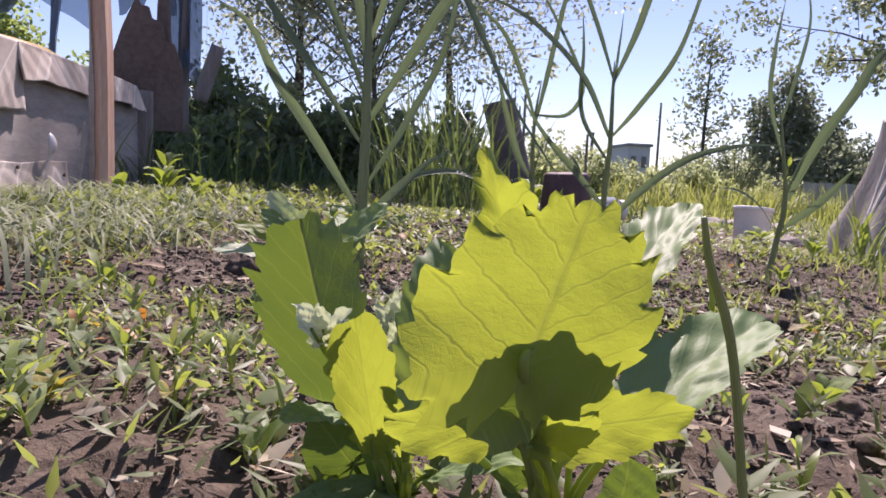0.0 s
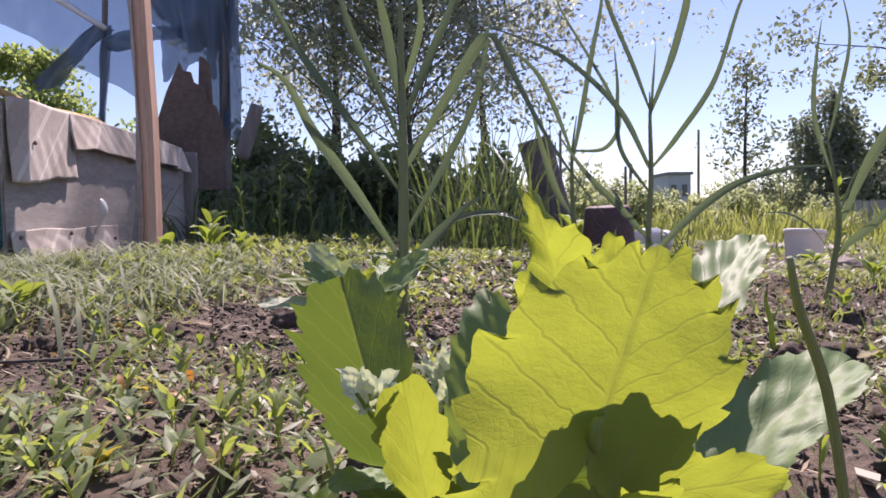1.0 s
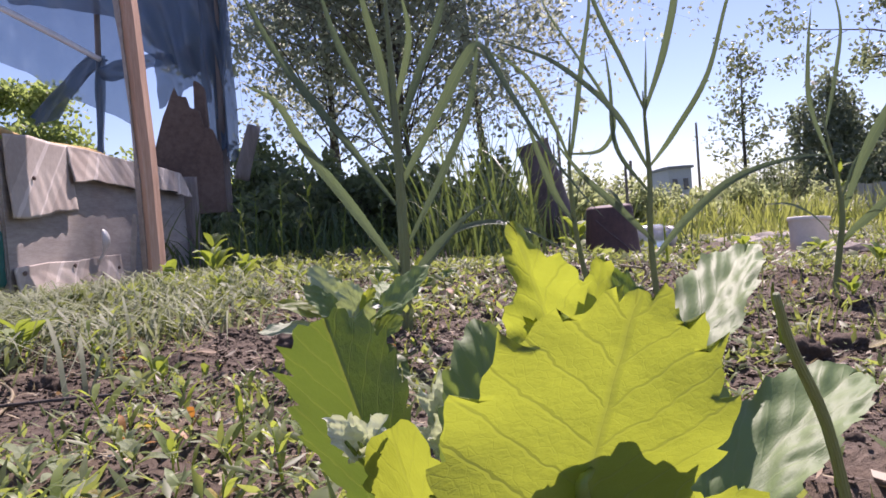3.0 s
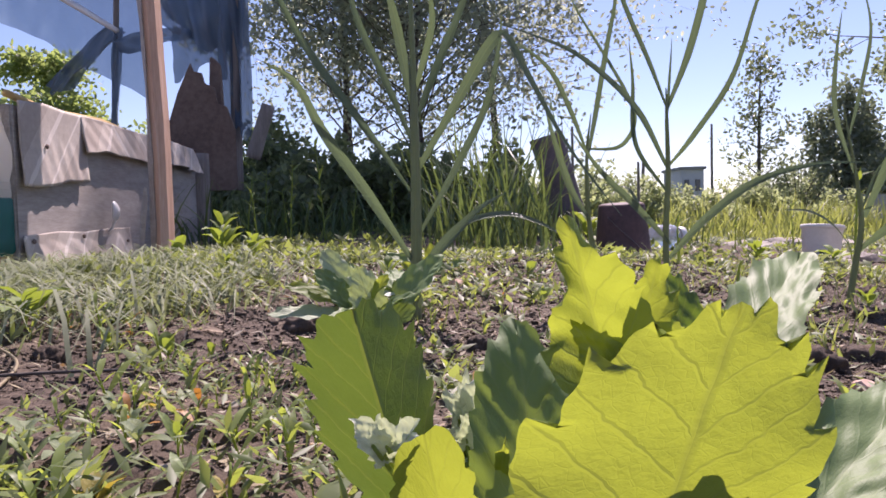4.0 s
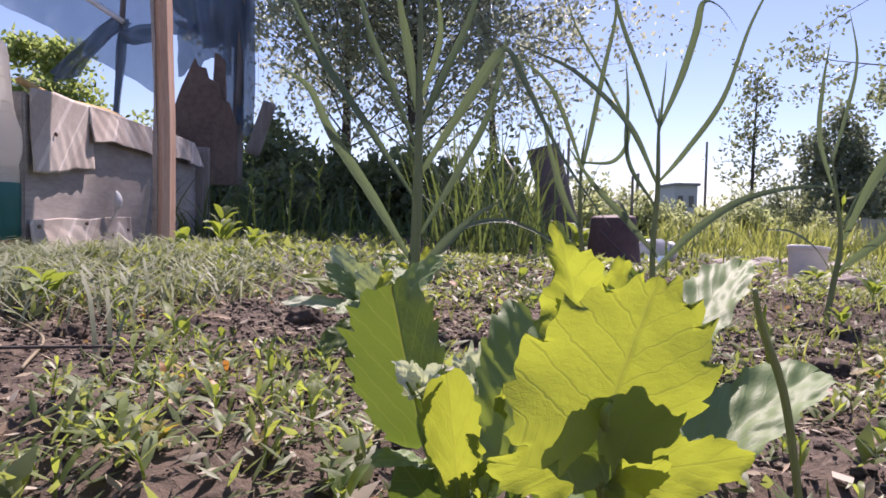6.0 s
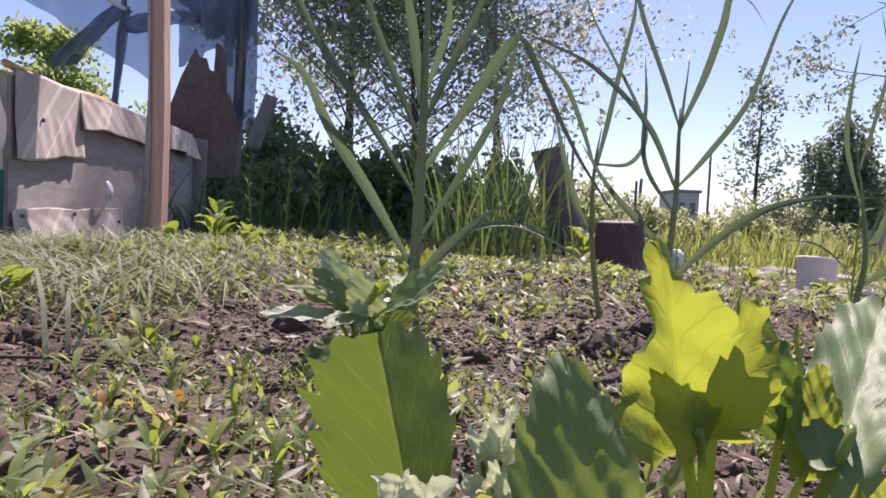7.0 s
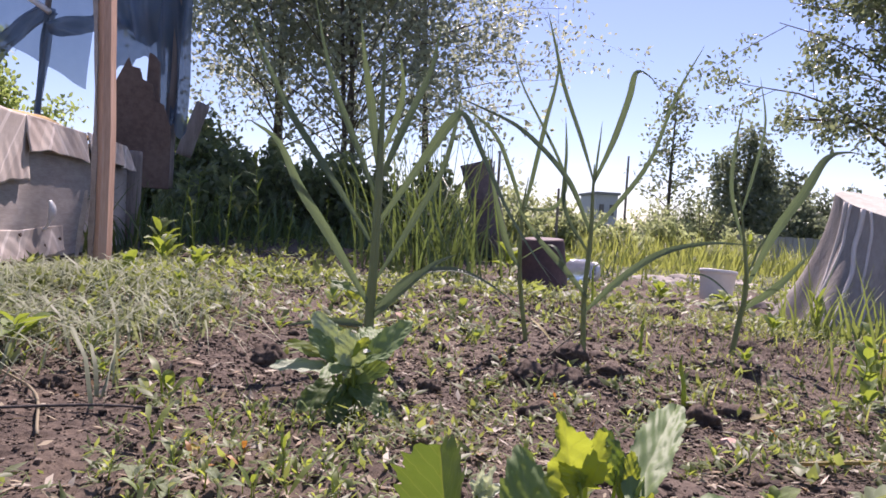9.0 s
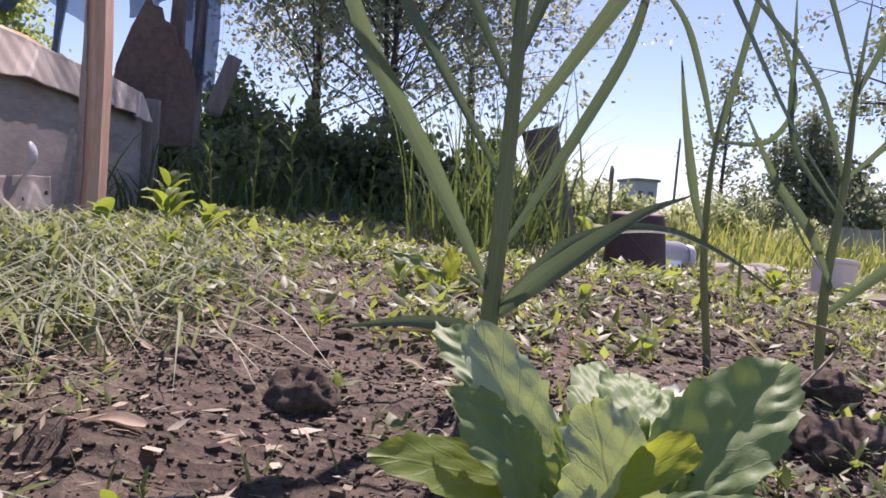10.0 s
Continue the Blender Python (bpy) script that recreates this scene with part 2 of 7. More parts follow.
OLDWOOD = rough_mat("old grey wood", [(0.25, (0.13, 0.108, 0.095)), (0.55, (0.27, 0.235, 0.21)), (0.8, (0.43, 0.385, 0.35))], 12, 90, 0.9, 0.8, 0.003, stretch=(4, 4, 0.4))
RUST = rough_mat("rusty sheet", [(0.25, (0.05, 0.034, 0.028)), (0.45, (0.12, 0.08, 0.063)), (0.6, (0.19, 0.135, 0.105)), (0.8, (0.30, 0.23, 0.19))], 7, 80, 0.8, 0.4, 0.001)
BUCKET = rough_mat("rusted bucket", [(0.3, (0.055, 0.032, 0.033)), (0.55, (0.11, 0.062, 0.06)), (0.8, (0.20, 0.125, 0.11))], 18, 160, 0.7, 0.4, 0.001)
TIN = rough_mat("dark barrel", [(0.3, (0.08, 0.062, 0.066)), (0.6, (0.16, 0.125, 0.125)), (0.85, (0.26, 0.20, 0.18))], 9, 70, 0.7, 0.3, 0.001)
CUP = rough_mat("chalky white plastic", [(0.3, (0.62, 0.60, 0.56)), (0.7, (0.80, 0.78, 0.74))], 20, 200, 0.5, 0.15, 0.0005)
WHITE = rough_mat("white plastic", [(0.3, (0.72, 0.71, 0.68)), (0.7, (0.82, 0.81, 0.79))], 40, 300, 0.35, 0.1, 0.0005)
STONE = rough_mat("pale stone", [(0.25, (0.24, 0.21, 0.18)), (0.55, (0.40, 0.36, 0.31)), (0.8, (0.55, 0.50, 0.44))], 20, 200, 0.9, 0.6, 0.002)
BRICKY = rough_mat("pinkish pebble", [(0.3, (0.50, 0.30, 0.22)), (0.7, (0.72, 0.52, 0.42))], 60, 400, 0.8, 0.4, 0.001)
WALL = rough_mat("grey rendered wall", [(0.3, (0.38, 0.41, 0.46)), (0.7, (0.50, 0.53, 0.57))], 1.5, 20, 0.9, 0.3, 0.01)
ROOF = rough_mat("slate roof", [(0.3, (0.16, 0.17, 0.19)), (0.7, (0.26, 0.27, 0.29))], 2, 20, 0.8, 0.3, 0.01)
FENCE = rough_mat("grey fence board", [(0.3, (0.26, 0.26, 0.25)), (0.7, (0.42, 0.42, 0.40))], 5, 40, 0.9, 0.4, 0.004, stretch=(6, 6, 0.5))
WINDOW = rough_mat("dark window glass", [(0.3, (0.04, 0.05, 0.06)), (0.7, (0.07, 0.08, 0.10))], 3, 20, 0.15, 0.1, 0.001)


def lino_material():
    """Old printed floor covering: pale bands on a diagonal over faded brown."""
    m, n, l, b = material("faded linoleum")
    uv = n.new("ShaderNodeUVMap").outputs[0]
    sep = n.new("ShaderNodeSeparateXYZ")
    l.new(uv, sep.inputs[0])
    zig = mathn(n, l, "PINGPONG", mathn(n, l, "SUBTRACT", sep.outputs[0], 0.38), 0.26)
    ph = mathn(n, l, "FRACT", mathn(n, l, "MULTIPLY", mathn(n, l, "ADD", zig, sep.outputs[1]), 7.0))
    two = mathn(n, l, "PINGPONG", ph, 0.16)
    band = mathn(n, l, "MULTIPLY", mathn(n, l, "LESS_THAN", two, 0.032), mathn(n, l, "LESS_THAN", ph, 0.40))
    shade = mathn(n, l, "LESS_THAN", mathn(n, l, "ABSOLUTE", mathn(n, l, "SUBTRACT", ph, 0.7)), 0.16)
    c = coords(n)
    big, small = noise_node(n, l, c, 14, 4), noise_node(n, l, c, 160, 6, 0.7)
    col = ramp(n, l, mathn(n, l, "ADD", mathn(n, l, "MULTIPLY", big, 0.6), mathn(n, l, "MULTIPLY", small, 0.4)), [(0.3, (0.37, 0.31, 0.26)), (0.55, (0.53, 0.465, 0.40)), (0.75, (0.66, 0.595, 0.52))])
    col = mixc(n, l, mathn(n, l, "MULTIPLY", shade, 0.30), col, (0.20, 0.14, 0.115))
    col = mixc(n, l, mathn(n, l, "MULTIPLY", band, 0.6), col, (0.80, 0.73, 0.66))
    l.new(col, b.inputs["Base Color"])
    b.inputs["Roughness"].default_value = 0.7
    bump(n, l, small, 0.3, 0.001, b)
    return m


LINO = lino_material()
LINO_EDGE = rough_mat("torn ochre felt edge", [(0.3, (0.42, 0.26, 0.09)), (0.7, (0.62, 0.44, 0.20))], 60, 300, 0.9, 0.6, 0.001)


def film_material(name, tint, clear, dirt, glow=0.35):
    m, n, l, b = material(name)
    c = coords(n)
    l.new(ramp(n, l, noise_node(n, l, c, 7, 5), [(0.35, tint), (0.7, dirt)]), b.inputs["Base Color"])
    b.inputs["Roughness"].default_value = 0.25
    bump(n, l, noise_node(n, l, c, 30, 5), 0.5, 0.01, b)
    tr, tl, mx, mx2 = n.new("ShaderNodeBsdfTransparent"), n.new("ShaderNodeBsdfTranslucent"), n.new("ShaderNodeMixShader"), n.new("ShaderNodeMixShader")
    tl.inputs["Color"].default_value = (*tint, 1)
    tr.inputs["Color"].default_value = (0.80, 0.88, 0.95, 1)
    mx2.inputs[0].default_value = glow
    l.new(b.outputs[0], mx2.inputs[1])
    l.new(tl.outputs[0], mx2.inputs[2])
    mx.inputs[0].default_value = clear
    l.new(mx2.outputs[0], mx.inputs[1])
    l.new(tr.outputs[0], mx.inputs[2])
    l.new(mx.outputs[0], n["Material Output"].inputs["Surface"])
    return m


FILM = film_material("torn greenhouse film", (0.15, 0.22, 0.31), 0.16, (0.20, 0.27, 0.35))
FILM_CLEAR = film_material("clear blue greenhouse film", (0.15, 0.22, 0.30), 0.36, (0.22, 0.29, 0.36))
FILM_THICK = film_material("folded greenhouse film", (0.11, 0.16, 0.22), 0.14, (0.16, 0.21, 0.27))


def glass_material(name, tint, rough, clear):
    m, n, l, b = material(name)
    b.inputs["Base Color"].default_value, b.inputs["Roughness"].default_value = (*tint, 1), rough
    b.inputs["Transmission Weight"].default_value = clear
    b.inputs["IOR"].default_value = 1.25
    return m


BOTTLE_TOP = film_material("cloudy clear plastic", (0.95, 0.90, 0.80), 0.12, (0.86, 0.80, 0.70), 0.9)
BOTTLE_LOW = film_material("green plastic", (0.03, 0.22, 0.20), 0.08, (0.05, 0.26, 0.23), 0.55)
JAR = glass_material("clear bluish plastic", (0.78, 0.84, 0.92), 0.15, 0.65)


# ---------------------------------------------------------------- mesh helpers
def thing(name, label, category, group="", at=(0, 0, 0), kind=""):
    ob = new(name)
    ob.location = at
    ob.empty_display_size = 0.02
    return tagged(ob, label, category, group, kind)


def mesh(name, verts, faces, mat, uvs=None, smooth=True):
    me = bpy.data.meshes.new(name)
    me.from_pydata([tuple(v) for v in verts] if not isinstance(verts, np.ndarray) else verts.tolist(), [], faces if isinstance(faces, list) else faces.tolist())
    me.materials.append(mat)
    if uvs is not None:
        layer = me.uv_layers.new(name="UVMap")
        loops = np.empty(len(me.loops), dtype=np.int32)
        me.loops.foreach_get("vertex_index", loops)
        layer.data.foreach_set("uv", np.asarray(uvs, dtype=np.float32)[loops].ravel())
    me.polygons.foreach_set("use_smooth", [smooth] * len(me.polygons))
    me.update()
    return me


def part(name, me, parent, label=""):
    """Links a mesh as a part under a thing; the mesh's points are in the thing's own space."""
    if isinstance(me, tuple):
        bm, mat = me
        data = bpy.data.meshes.new(name)
        bm.to_mesh(data)
        bm.free()
        data.materials.append(mat)
        me = data
    ob = new(name, me)
    ob.parent = parent
    return tagged(ob, label)


def spline(pts, count):
    """Points evenly along a smooth curve through pts."""
    p = np.asarray(pts, float)
    q = np.vstack([2 * p[0] - p[1], p, 2 * p[-1] - p[-2]])
    out = []
    for s in np.linspace(0, len(p) - 1 - 1e-6, count):
        i, t = int(s), s - int(s)
        a, b, c, d = q[i : i + 4]
        out.append(0.5 * (2 * b + (c - a) * t + (2 * a - 5 * b + 4 * c - d) * t * t + (3 * b - a - 3 * c + d) * t**3))
    return np.array(out)


def unit(v):
    return v / (np.linalg.norm(v, axis=-1, keepdims=True) + 1e-12)


def ribbon(pts, width, facing=(0, -1, 0.2), count=26, keel=0.35, base=0.45, tip=0.04, twist=0.0, start=0.0):
    """A keeled strap leaf along a curve: verts, faces, uvs."""
    c = spline(pts, count)
    t = unit(np.gradient(c, axis=0))
    verts, uvs = [], []
    for i in range(count):
        v = i / (count - 1)
        side = unit(np.cross(t[i], np.asarray(facing, float)))
        nor = np.cross(side, t[i])
        a = twist * v + start
        side, nor = side * math.cos(a) + nor * math.sin(a), nor * math.cos(a) - side * math.sin(a)
        w = 0.33 * width * min(1.0, base + (1 - base) * v / 0.22) * (tip + (1 - tip) * min(1.0, ((1 - v) / 0.55)) ** 0.8)
        wav = 0.03 * width * math.sin(9 * v + 3 * width * 100)
        for u in (-1, -0.55, 0, 0.55, 1):
            verts.append(c[i] + side * (w * u + wav) + nor * (keel * w * (abs(u) - 0.5)))
            uvs.append((0.5 + 0.5 * u, v))
    faces = [(5 * i + j, 5 * i + j + 1, 5 * i + j + 6, 5 * i + j + 5) for i in range(count - 1) for j in range(4)]
    return verts, faces, uvs


def tube(pts, radii, count=16, ring=10):
    c = spline(pts, count)
    r = np.interp(np.linspace(0, 1, count), np.linspace(0, 1, len(radii)), radii)
    t = unit(np.gradient(c, axis=0))
    verts, uvs = [], []
    for i in range(count):
        ref = np.array((1.0, 0, 0)) if abs(t[i][0]) < 0.8 else np.array((0, 1.0, 0))
        a = unit(np.cross(t[i], ref))
        b = np.cross(t[i], a)
        for k in range(ring):
            g = 2 * math.pi * k / ring
            verts.append(c[i] + r[i] * (a * math.cos(g) + b * math.sin(g)))
            uvs.append((k / ring, i / (count - 1)))
    faces = [(ring * i + k, ring * i + (k + 1) % ring, ring * (i + 1) + (k + 1) % ring, ring * (i + 1) + k) for i in range(count - 1) for k in range(ring)]
    faces += [tuple(range(ring))[::-1], tuple(range(ring * (count - 1), ring * count))]
    return verts, faces, uvs


def lathe(profile, ring=28, wobble=0.0, seed=0):
    """A turned body from (radius, height) pairs."""
    rng = random.Random(seed)
    ph = [rng.uniform(0, 6.28) for _ in range(4)]
    verts, n = [], len(profile)
    for r, z in profile:
        for k in range(ring):
            g = 2 * math.pi * k / ring
            q = r * (1 + wobble * (math.sin(2 * g + ph[0]) + 0.6 * math.sin(3 * g + ph[1] + z * 30) + 0.4 * math.sin(5 * g + ph[2])))
            verts.append((q * math.cos(g), q * math.sin(g), z))
    faces = [(ring * i + k, ring * i + (k + 1) % ring, ring * (i + 1) + (k + 1) % ring, ring * (i + 1) + k) for i in range(n - 1) for k in range(ring)]
    return verts, faces


def slab(corners, thick, cells=0):
    """A plate of given outline (in order, roughly flat), extruded along its normal and slightly bevelled."""
    bm = bmesh.new()
    f = bm.faces.new([bm.verts.new(c) for c in corners])
    f.normal_update()
    nor = f.normal.copy()
    ext = bmesh.ops.extrude_face_region(bm, geom=[f])
    bmesh.ops.translate(bm, vec=nor * -thick, verts=[v for v in ext["geom"] if isinstance(v, bmesh.types.BMVert)])
    bmesh.ops.recalc_face_normals(bm, faces=bm.faces)
    bmesh.ops.bevel(bm, geom=list(bm.edges), offset=thick * 0.2, segments=1, affect="EDGES")
    return bm


def box(size, bevel=0.1):
    bm = bmesh.new()
    bmesh.ops.create_cube(bm, size=1)
    bmesh.ops.scale(bm, vec=size, verts=bm.verts)
    bmesh.ops.bevel(bm, geom=list(bm.edges), offset=min(size) * bevel, segments=2, affect="EDGES")
    return bm


# ---------------------------------------------------------------- ground
def vnoise(x, y, seed=0):
    """Smooth value noise on arrays, 0 to 1."""
    xi, yi = np.floor(x).astype(np.int64), np.floor(y).astype(np.int64)
    xf, yf = x - xi, y - yi

    def h(a, b):
        k = (a * 374761393 + b * 668265263 + seed * 2246822519) & 0xFFFFFFFF
        k = ((k ^ (k >> 13)) * 1274126177) & 0xFFFFFFFF
        return ((k ^ (k >> 16)) & 0xFFFF) / 65535.0

    u, v = xf * xf * (3 - 2 * xf), yf * yf * (3 - 2 * yf)
    return (h(xi, yi) * (1 - u) + h(xi + 1, yi) * u) * (1 - v) + (h(xi, yi + 1) * (1 - u) + h(xi + 1, yi + 1) * u) * v


def smooth(a, b, x):
    t = np.clip((x - a) / (b - a), 0, 1)
    return t * t * (3 - 2 * t)


def ground_z(x, y):
    """The garden's lie: it falls gently to one side, with a low mound in front and a hoed bed."""
    x, y = np.asarray(x, float), np.asarray(y, float)
    z = -0.062 * np.where(x > 0, 1.4 * np.tanh(x / 1.4), 0.5 * np.tanh(x / 0.5)) - 0.019 * smooth(-0.22, -0.42, x) * (1 - smooth(1.4, 2.2, y)) + 0.011 * (1 - smooth(0.08, 0.30, y)) * (1 - smooth(0.4, 1.0, np.abs(x)))
    z = z + 0.012 * np.exp(-(((x - 0.10) / 0.16) ** 2 + ((y - 0.72) / 0.16) ** 2))
    z = z - 0.014 * np.exp(-(((x - 0.66) / 0.28) ** 2 + ((y - 1.22) / 0.28) ** 2))
    z = z + 0.010 * (vnoise(x * 5, y * 5, 1) - 0.5) + 0.006 * (vnoise(x * 19, y * 19, 2) - 0.5)
    return z


def ground_fine(x, y):
    d = np.hypot(x, y - 0.3)
    near = 1 - smooth(1.0, 2.2, d)
    rough = (0.35 + 0.65 * smooth(0.35, 0.65, vnoise(x * 4 + 7, y * 4, 3))) * (1 - 0.6 * np.exp(-((((x + 0.150) / 0.058) ** 2 + ((y - 0.170) / 0.080) ** 2) ** 2)))
    bill = np.abs(vnoise(x * 55, y * 55, 4) - 0.5) * 2
    fine = np.abs(vnoise(x * 120, y * 120, 5) - 0.5) * 2
    cl = np.maximum(0, vnoise(x * 33, y * 33, 6) - 0.55)
    tiny = vnoise(x * 230, y * 230, 7)
    return near * rough * (0.0060 * (1 - bill) + 0.0042 * (1 - fine) + 0.0022 * tiny + (0.010 + 0.016 * smooth(0.22, 0.36, y)) * cl) - 0.004


def gz(x, y):
    return float(ground_z(x, y) + ground_fine(np.asarray(x, float), np.asarray(y, float)))


def build_ground():
    out = np.geomspace(2.0, 90.0, 26)
    xs = np.concatenate([-out[::-1], np.arange(-1.9, -0.7, 0.03), np.arange(-0.7, 0.9, 0.0045), np.arange(0.9, 2.0, 0.03), out])
    ys = np.concatenate([-np.geomspace(0.5, 40, 14)[::-1], np.arange(-0.45, -0.06, 0.03), np.arange(-0.06, 1.0, 0.0042), np.arange(1.0, 2.6, 0.022), np.geomspace(2.65, 120, 40)])
    X, Y = np.meshgrid(xs, ys)
    Z = ground_z(X, Y) + ground_fine(X, Y)
    nx, ny = len(xs), len(ys)
    verts = np.stack([X, Y, Z], -1).reshape(-1, 3)
    i = np.arange(nx - 1)[None] + nx * np.arange(ny - 1)[:, None]
    faces = np.stack([i, i + 1, i + nx + 1, i + nx], -1).reshape(-1, 4)
    tagged(new("ground", mesh("ground", verts, faces, SOIL)), "dark crumbly garden soil with dry patches and weeds", "ground", kind="structure")


build_ground()


def lumps(name, spots, mat, label, category, seed=3, fine=1, soft_shade=False):
    """Many small crumbled lumps in one mesh; spots: x, y, radius."""
    rng = np.random.default_rng(seed)
    if fine:
        bm = bmesh.new()
        bmesh.ops.create_icosphere(bm, subdivisions=fine, radius=1)
        base = np.array([v.co[:] for v in bm.verts])
        tris = np.array([[v.index for v in f.verts] for f in bm.faces])
        bm.free()
    else:
        base = np.array([(x, y, z) for x in (-0.7, 0.7) for y in (-0.7, 0.7) for z in (-0.6, 0.6)], float)
        tris = np.array([(0, 1, 3), (0, 3, 2), (4, 6, 7), (4, 7, 5), (0, 4, 5), (0, 5, 1), (2, 3, 7), (2, 7, 6), (1, 5, 7), (1, 7, 3), (0, 2, 6), (0, 6, 4)])
    sp = np.array([q if len(q) == 4 else (*q, 0.0) for q in spots], float)
    n, m = len(sp), len(base)
    Z = ground_z(sp[:, 0], sp[:, 1]) + ground_fine(sp[:, 0], sp[:, 1]) + 0.05 * sp[:, 2] + sp[:, 3]
    turn = rng.uniform(0, 6.28, n)
    c, q = np.cos(turn)[:, None], np.sin(turn)[:, None]
    P = base[None] * (1 + rng.uniform(-0.45, 0.35, (n, m, 1))) * rng.uniform(0.55, 1.25, (n, 1, 3)) * sp[:, 2][:, None, None]
    P = np.stack([P[..., 0] * c - P[..., 1] * q, P[..., 0] * q + P[..., 1] * c, P[..., 2]], -1)
    P = P + np.stack([sp[:, 0], sp[:, 1], Z], 1)[:, None]
    V, F = [P.reshape(-1, 3)], [(tris[None] + (np.arange(n) * m)[:, None, None]).reshape(-1, 3)]
    ob = new(name, mesh(name, np.concatenate(V), np.concatenate(F), mat, smooth=soft_shade))
    return tagged(ob, label, category, kind="stuff")


def clod_bodies(name, spots, mat, label, seed):
    """Crumbled clods, each a lump broken up by noise; spots: x, y, radius."""
    rng = np.random.default_rng(seed)
    bodies = []
    for level in (3, 4):
        bm = bmesh.new()
        bmesh.ops.create_icosphere(bm, subdivisions=level, radius=1)
        bodies.append((np.array([v.co[:] for v in bm.verts]), np.array([[v.index for v in f.verts] for f in bm.faces])))
        bm.free()
    V, F, off = [], [], 0
    for x, y, r in spots:
        base, tris = bodies[r > 0.005]
        shift = Vector(rng.uniform(-50, 50, 3))
        h = np.array([0.34 * noise.fractal(Vector(b) * 1.3 + shift, 1.0, 2.2, 3) + 0.42 * (0.55 - noise.turbulence(Vector(b) * 2.6 + shift, 4, True)) for b in base])
        P = base * (1 + h)[:, None] * r * rng.uniform(0.75, 1.25, 3) * (1, 1, 0.68)
        g = rng.uniform(0, 6.28)
        P = np.stack([P[:, 0] * math.cos(g) - P[:, 1] * math.sin(g), P[:, 0] * math.sin(g) + P[:, 1] * math.cos(g), P[:, 2]], 1)
        V.append(P + (x, y, gz(x, y) + 0.02 * r))
        F.append(tris + off)
        off += len(base)
    return tagged(new(name, mesh(name, np.concatenate(V), np.concatenate(F), mat)), label, "soil", kind="stuff")


def blades(name, rows, mat, label, category, count=5, kind="stuff"):
    """Grass-like blades in one mesh. rows: base xyz, lean vector, length, width, droop."""
    V, F, U = [], [], []
    t = np.linspace(0, 1, count)
    k = 0
    for (bx, by, bz), (lx, ly), length, width, droop in rows:
        h = np.array((lx, ly, 0.0))
        side = unit(np.array((-ly, lx, 0.0)) + 1e-6)
        up = length * (t - droop * t * t)
        out = length * (0.25 * t + 0.75 * droop * t * t)
        c = np.array((bx, by, bz)) + up[:, None] * (0, 0, 1) + out[:, None] * h
        w = 0.5 * width * (1 - t**1.6)[:, None] * side
        V.append(np.concatenate([c - w, c + w]))
        F.append(np.stack([np.arange(count - 1), np.arange(1, count), np.arange(1, count) + count, np.arange(count - 1) + count], 1) + k)
        k += 2 * count
    ob = new(name, mesh(name, np.concatenate(V), np.concatenate(F), mat))
    return tagged(ob, label, category, kind=kind)


# ---------------------------------------------------------------- garlic
def garlic(base, stem, leaves, radius, label, name="garlic_plant", seed=1):
    """A garlic plant. stem: points; leaves: (points, width, facing, material, twist). All in the garden's space."""
    b = np.array((base[0], base[1], gz(base[0], base[1])))
    p = thing(name, label, "garlic plant", "garlic in the bed", tuple(b))
    s = [b - (0, 0, 0.006)] + [np.array(q) for q in stem]
    v, f, u = tube([q - b for q in s], radius, 24, 12)
    part("stem", mesh("stem", v, f, GARLIC_STEM, u), p)
    for pts, w, facing, mat, twist in leaves:
        v, f, u = ribbon([np.array(q) - b for q in pts], w, facing, 34, twist=twist)
        part("leaf", mesh("leaf", v, f, mat, u), p, "withered yellow leaf" if mat is GARLIC_DRY else "")
    return p


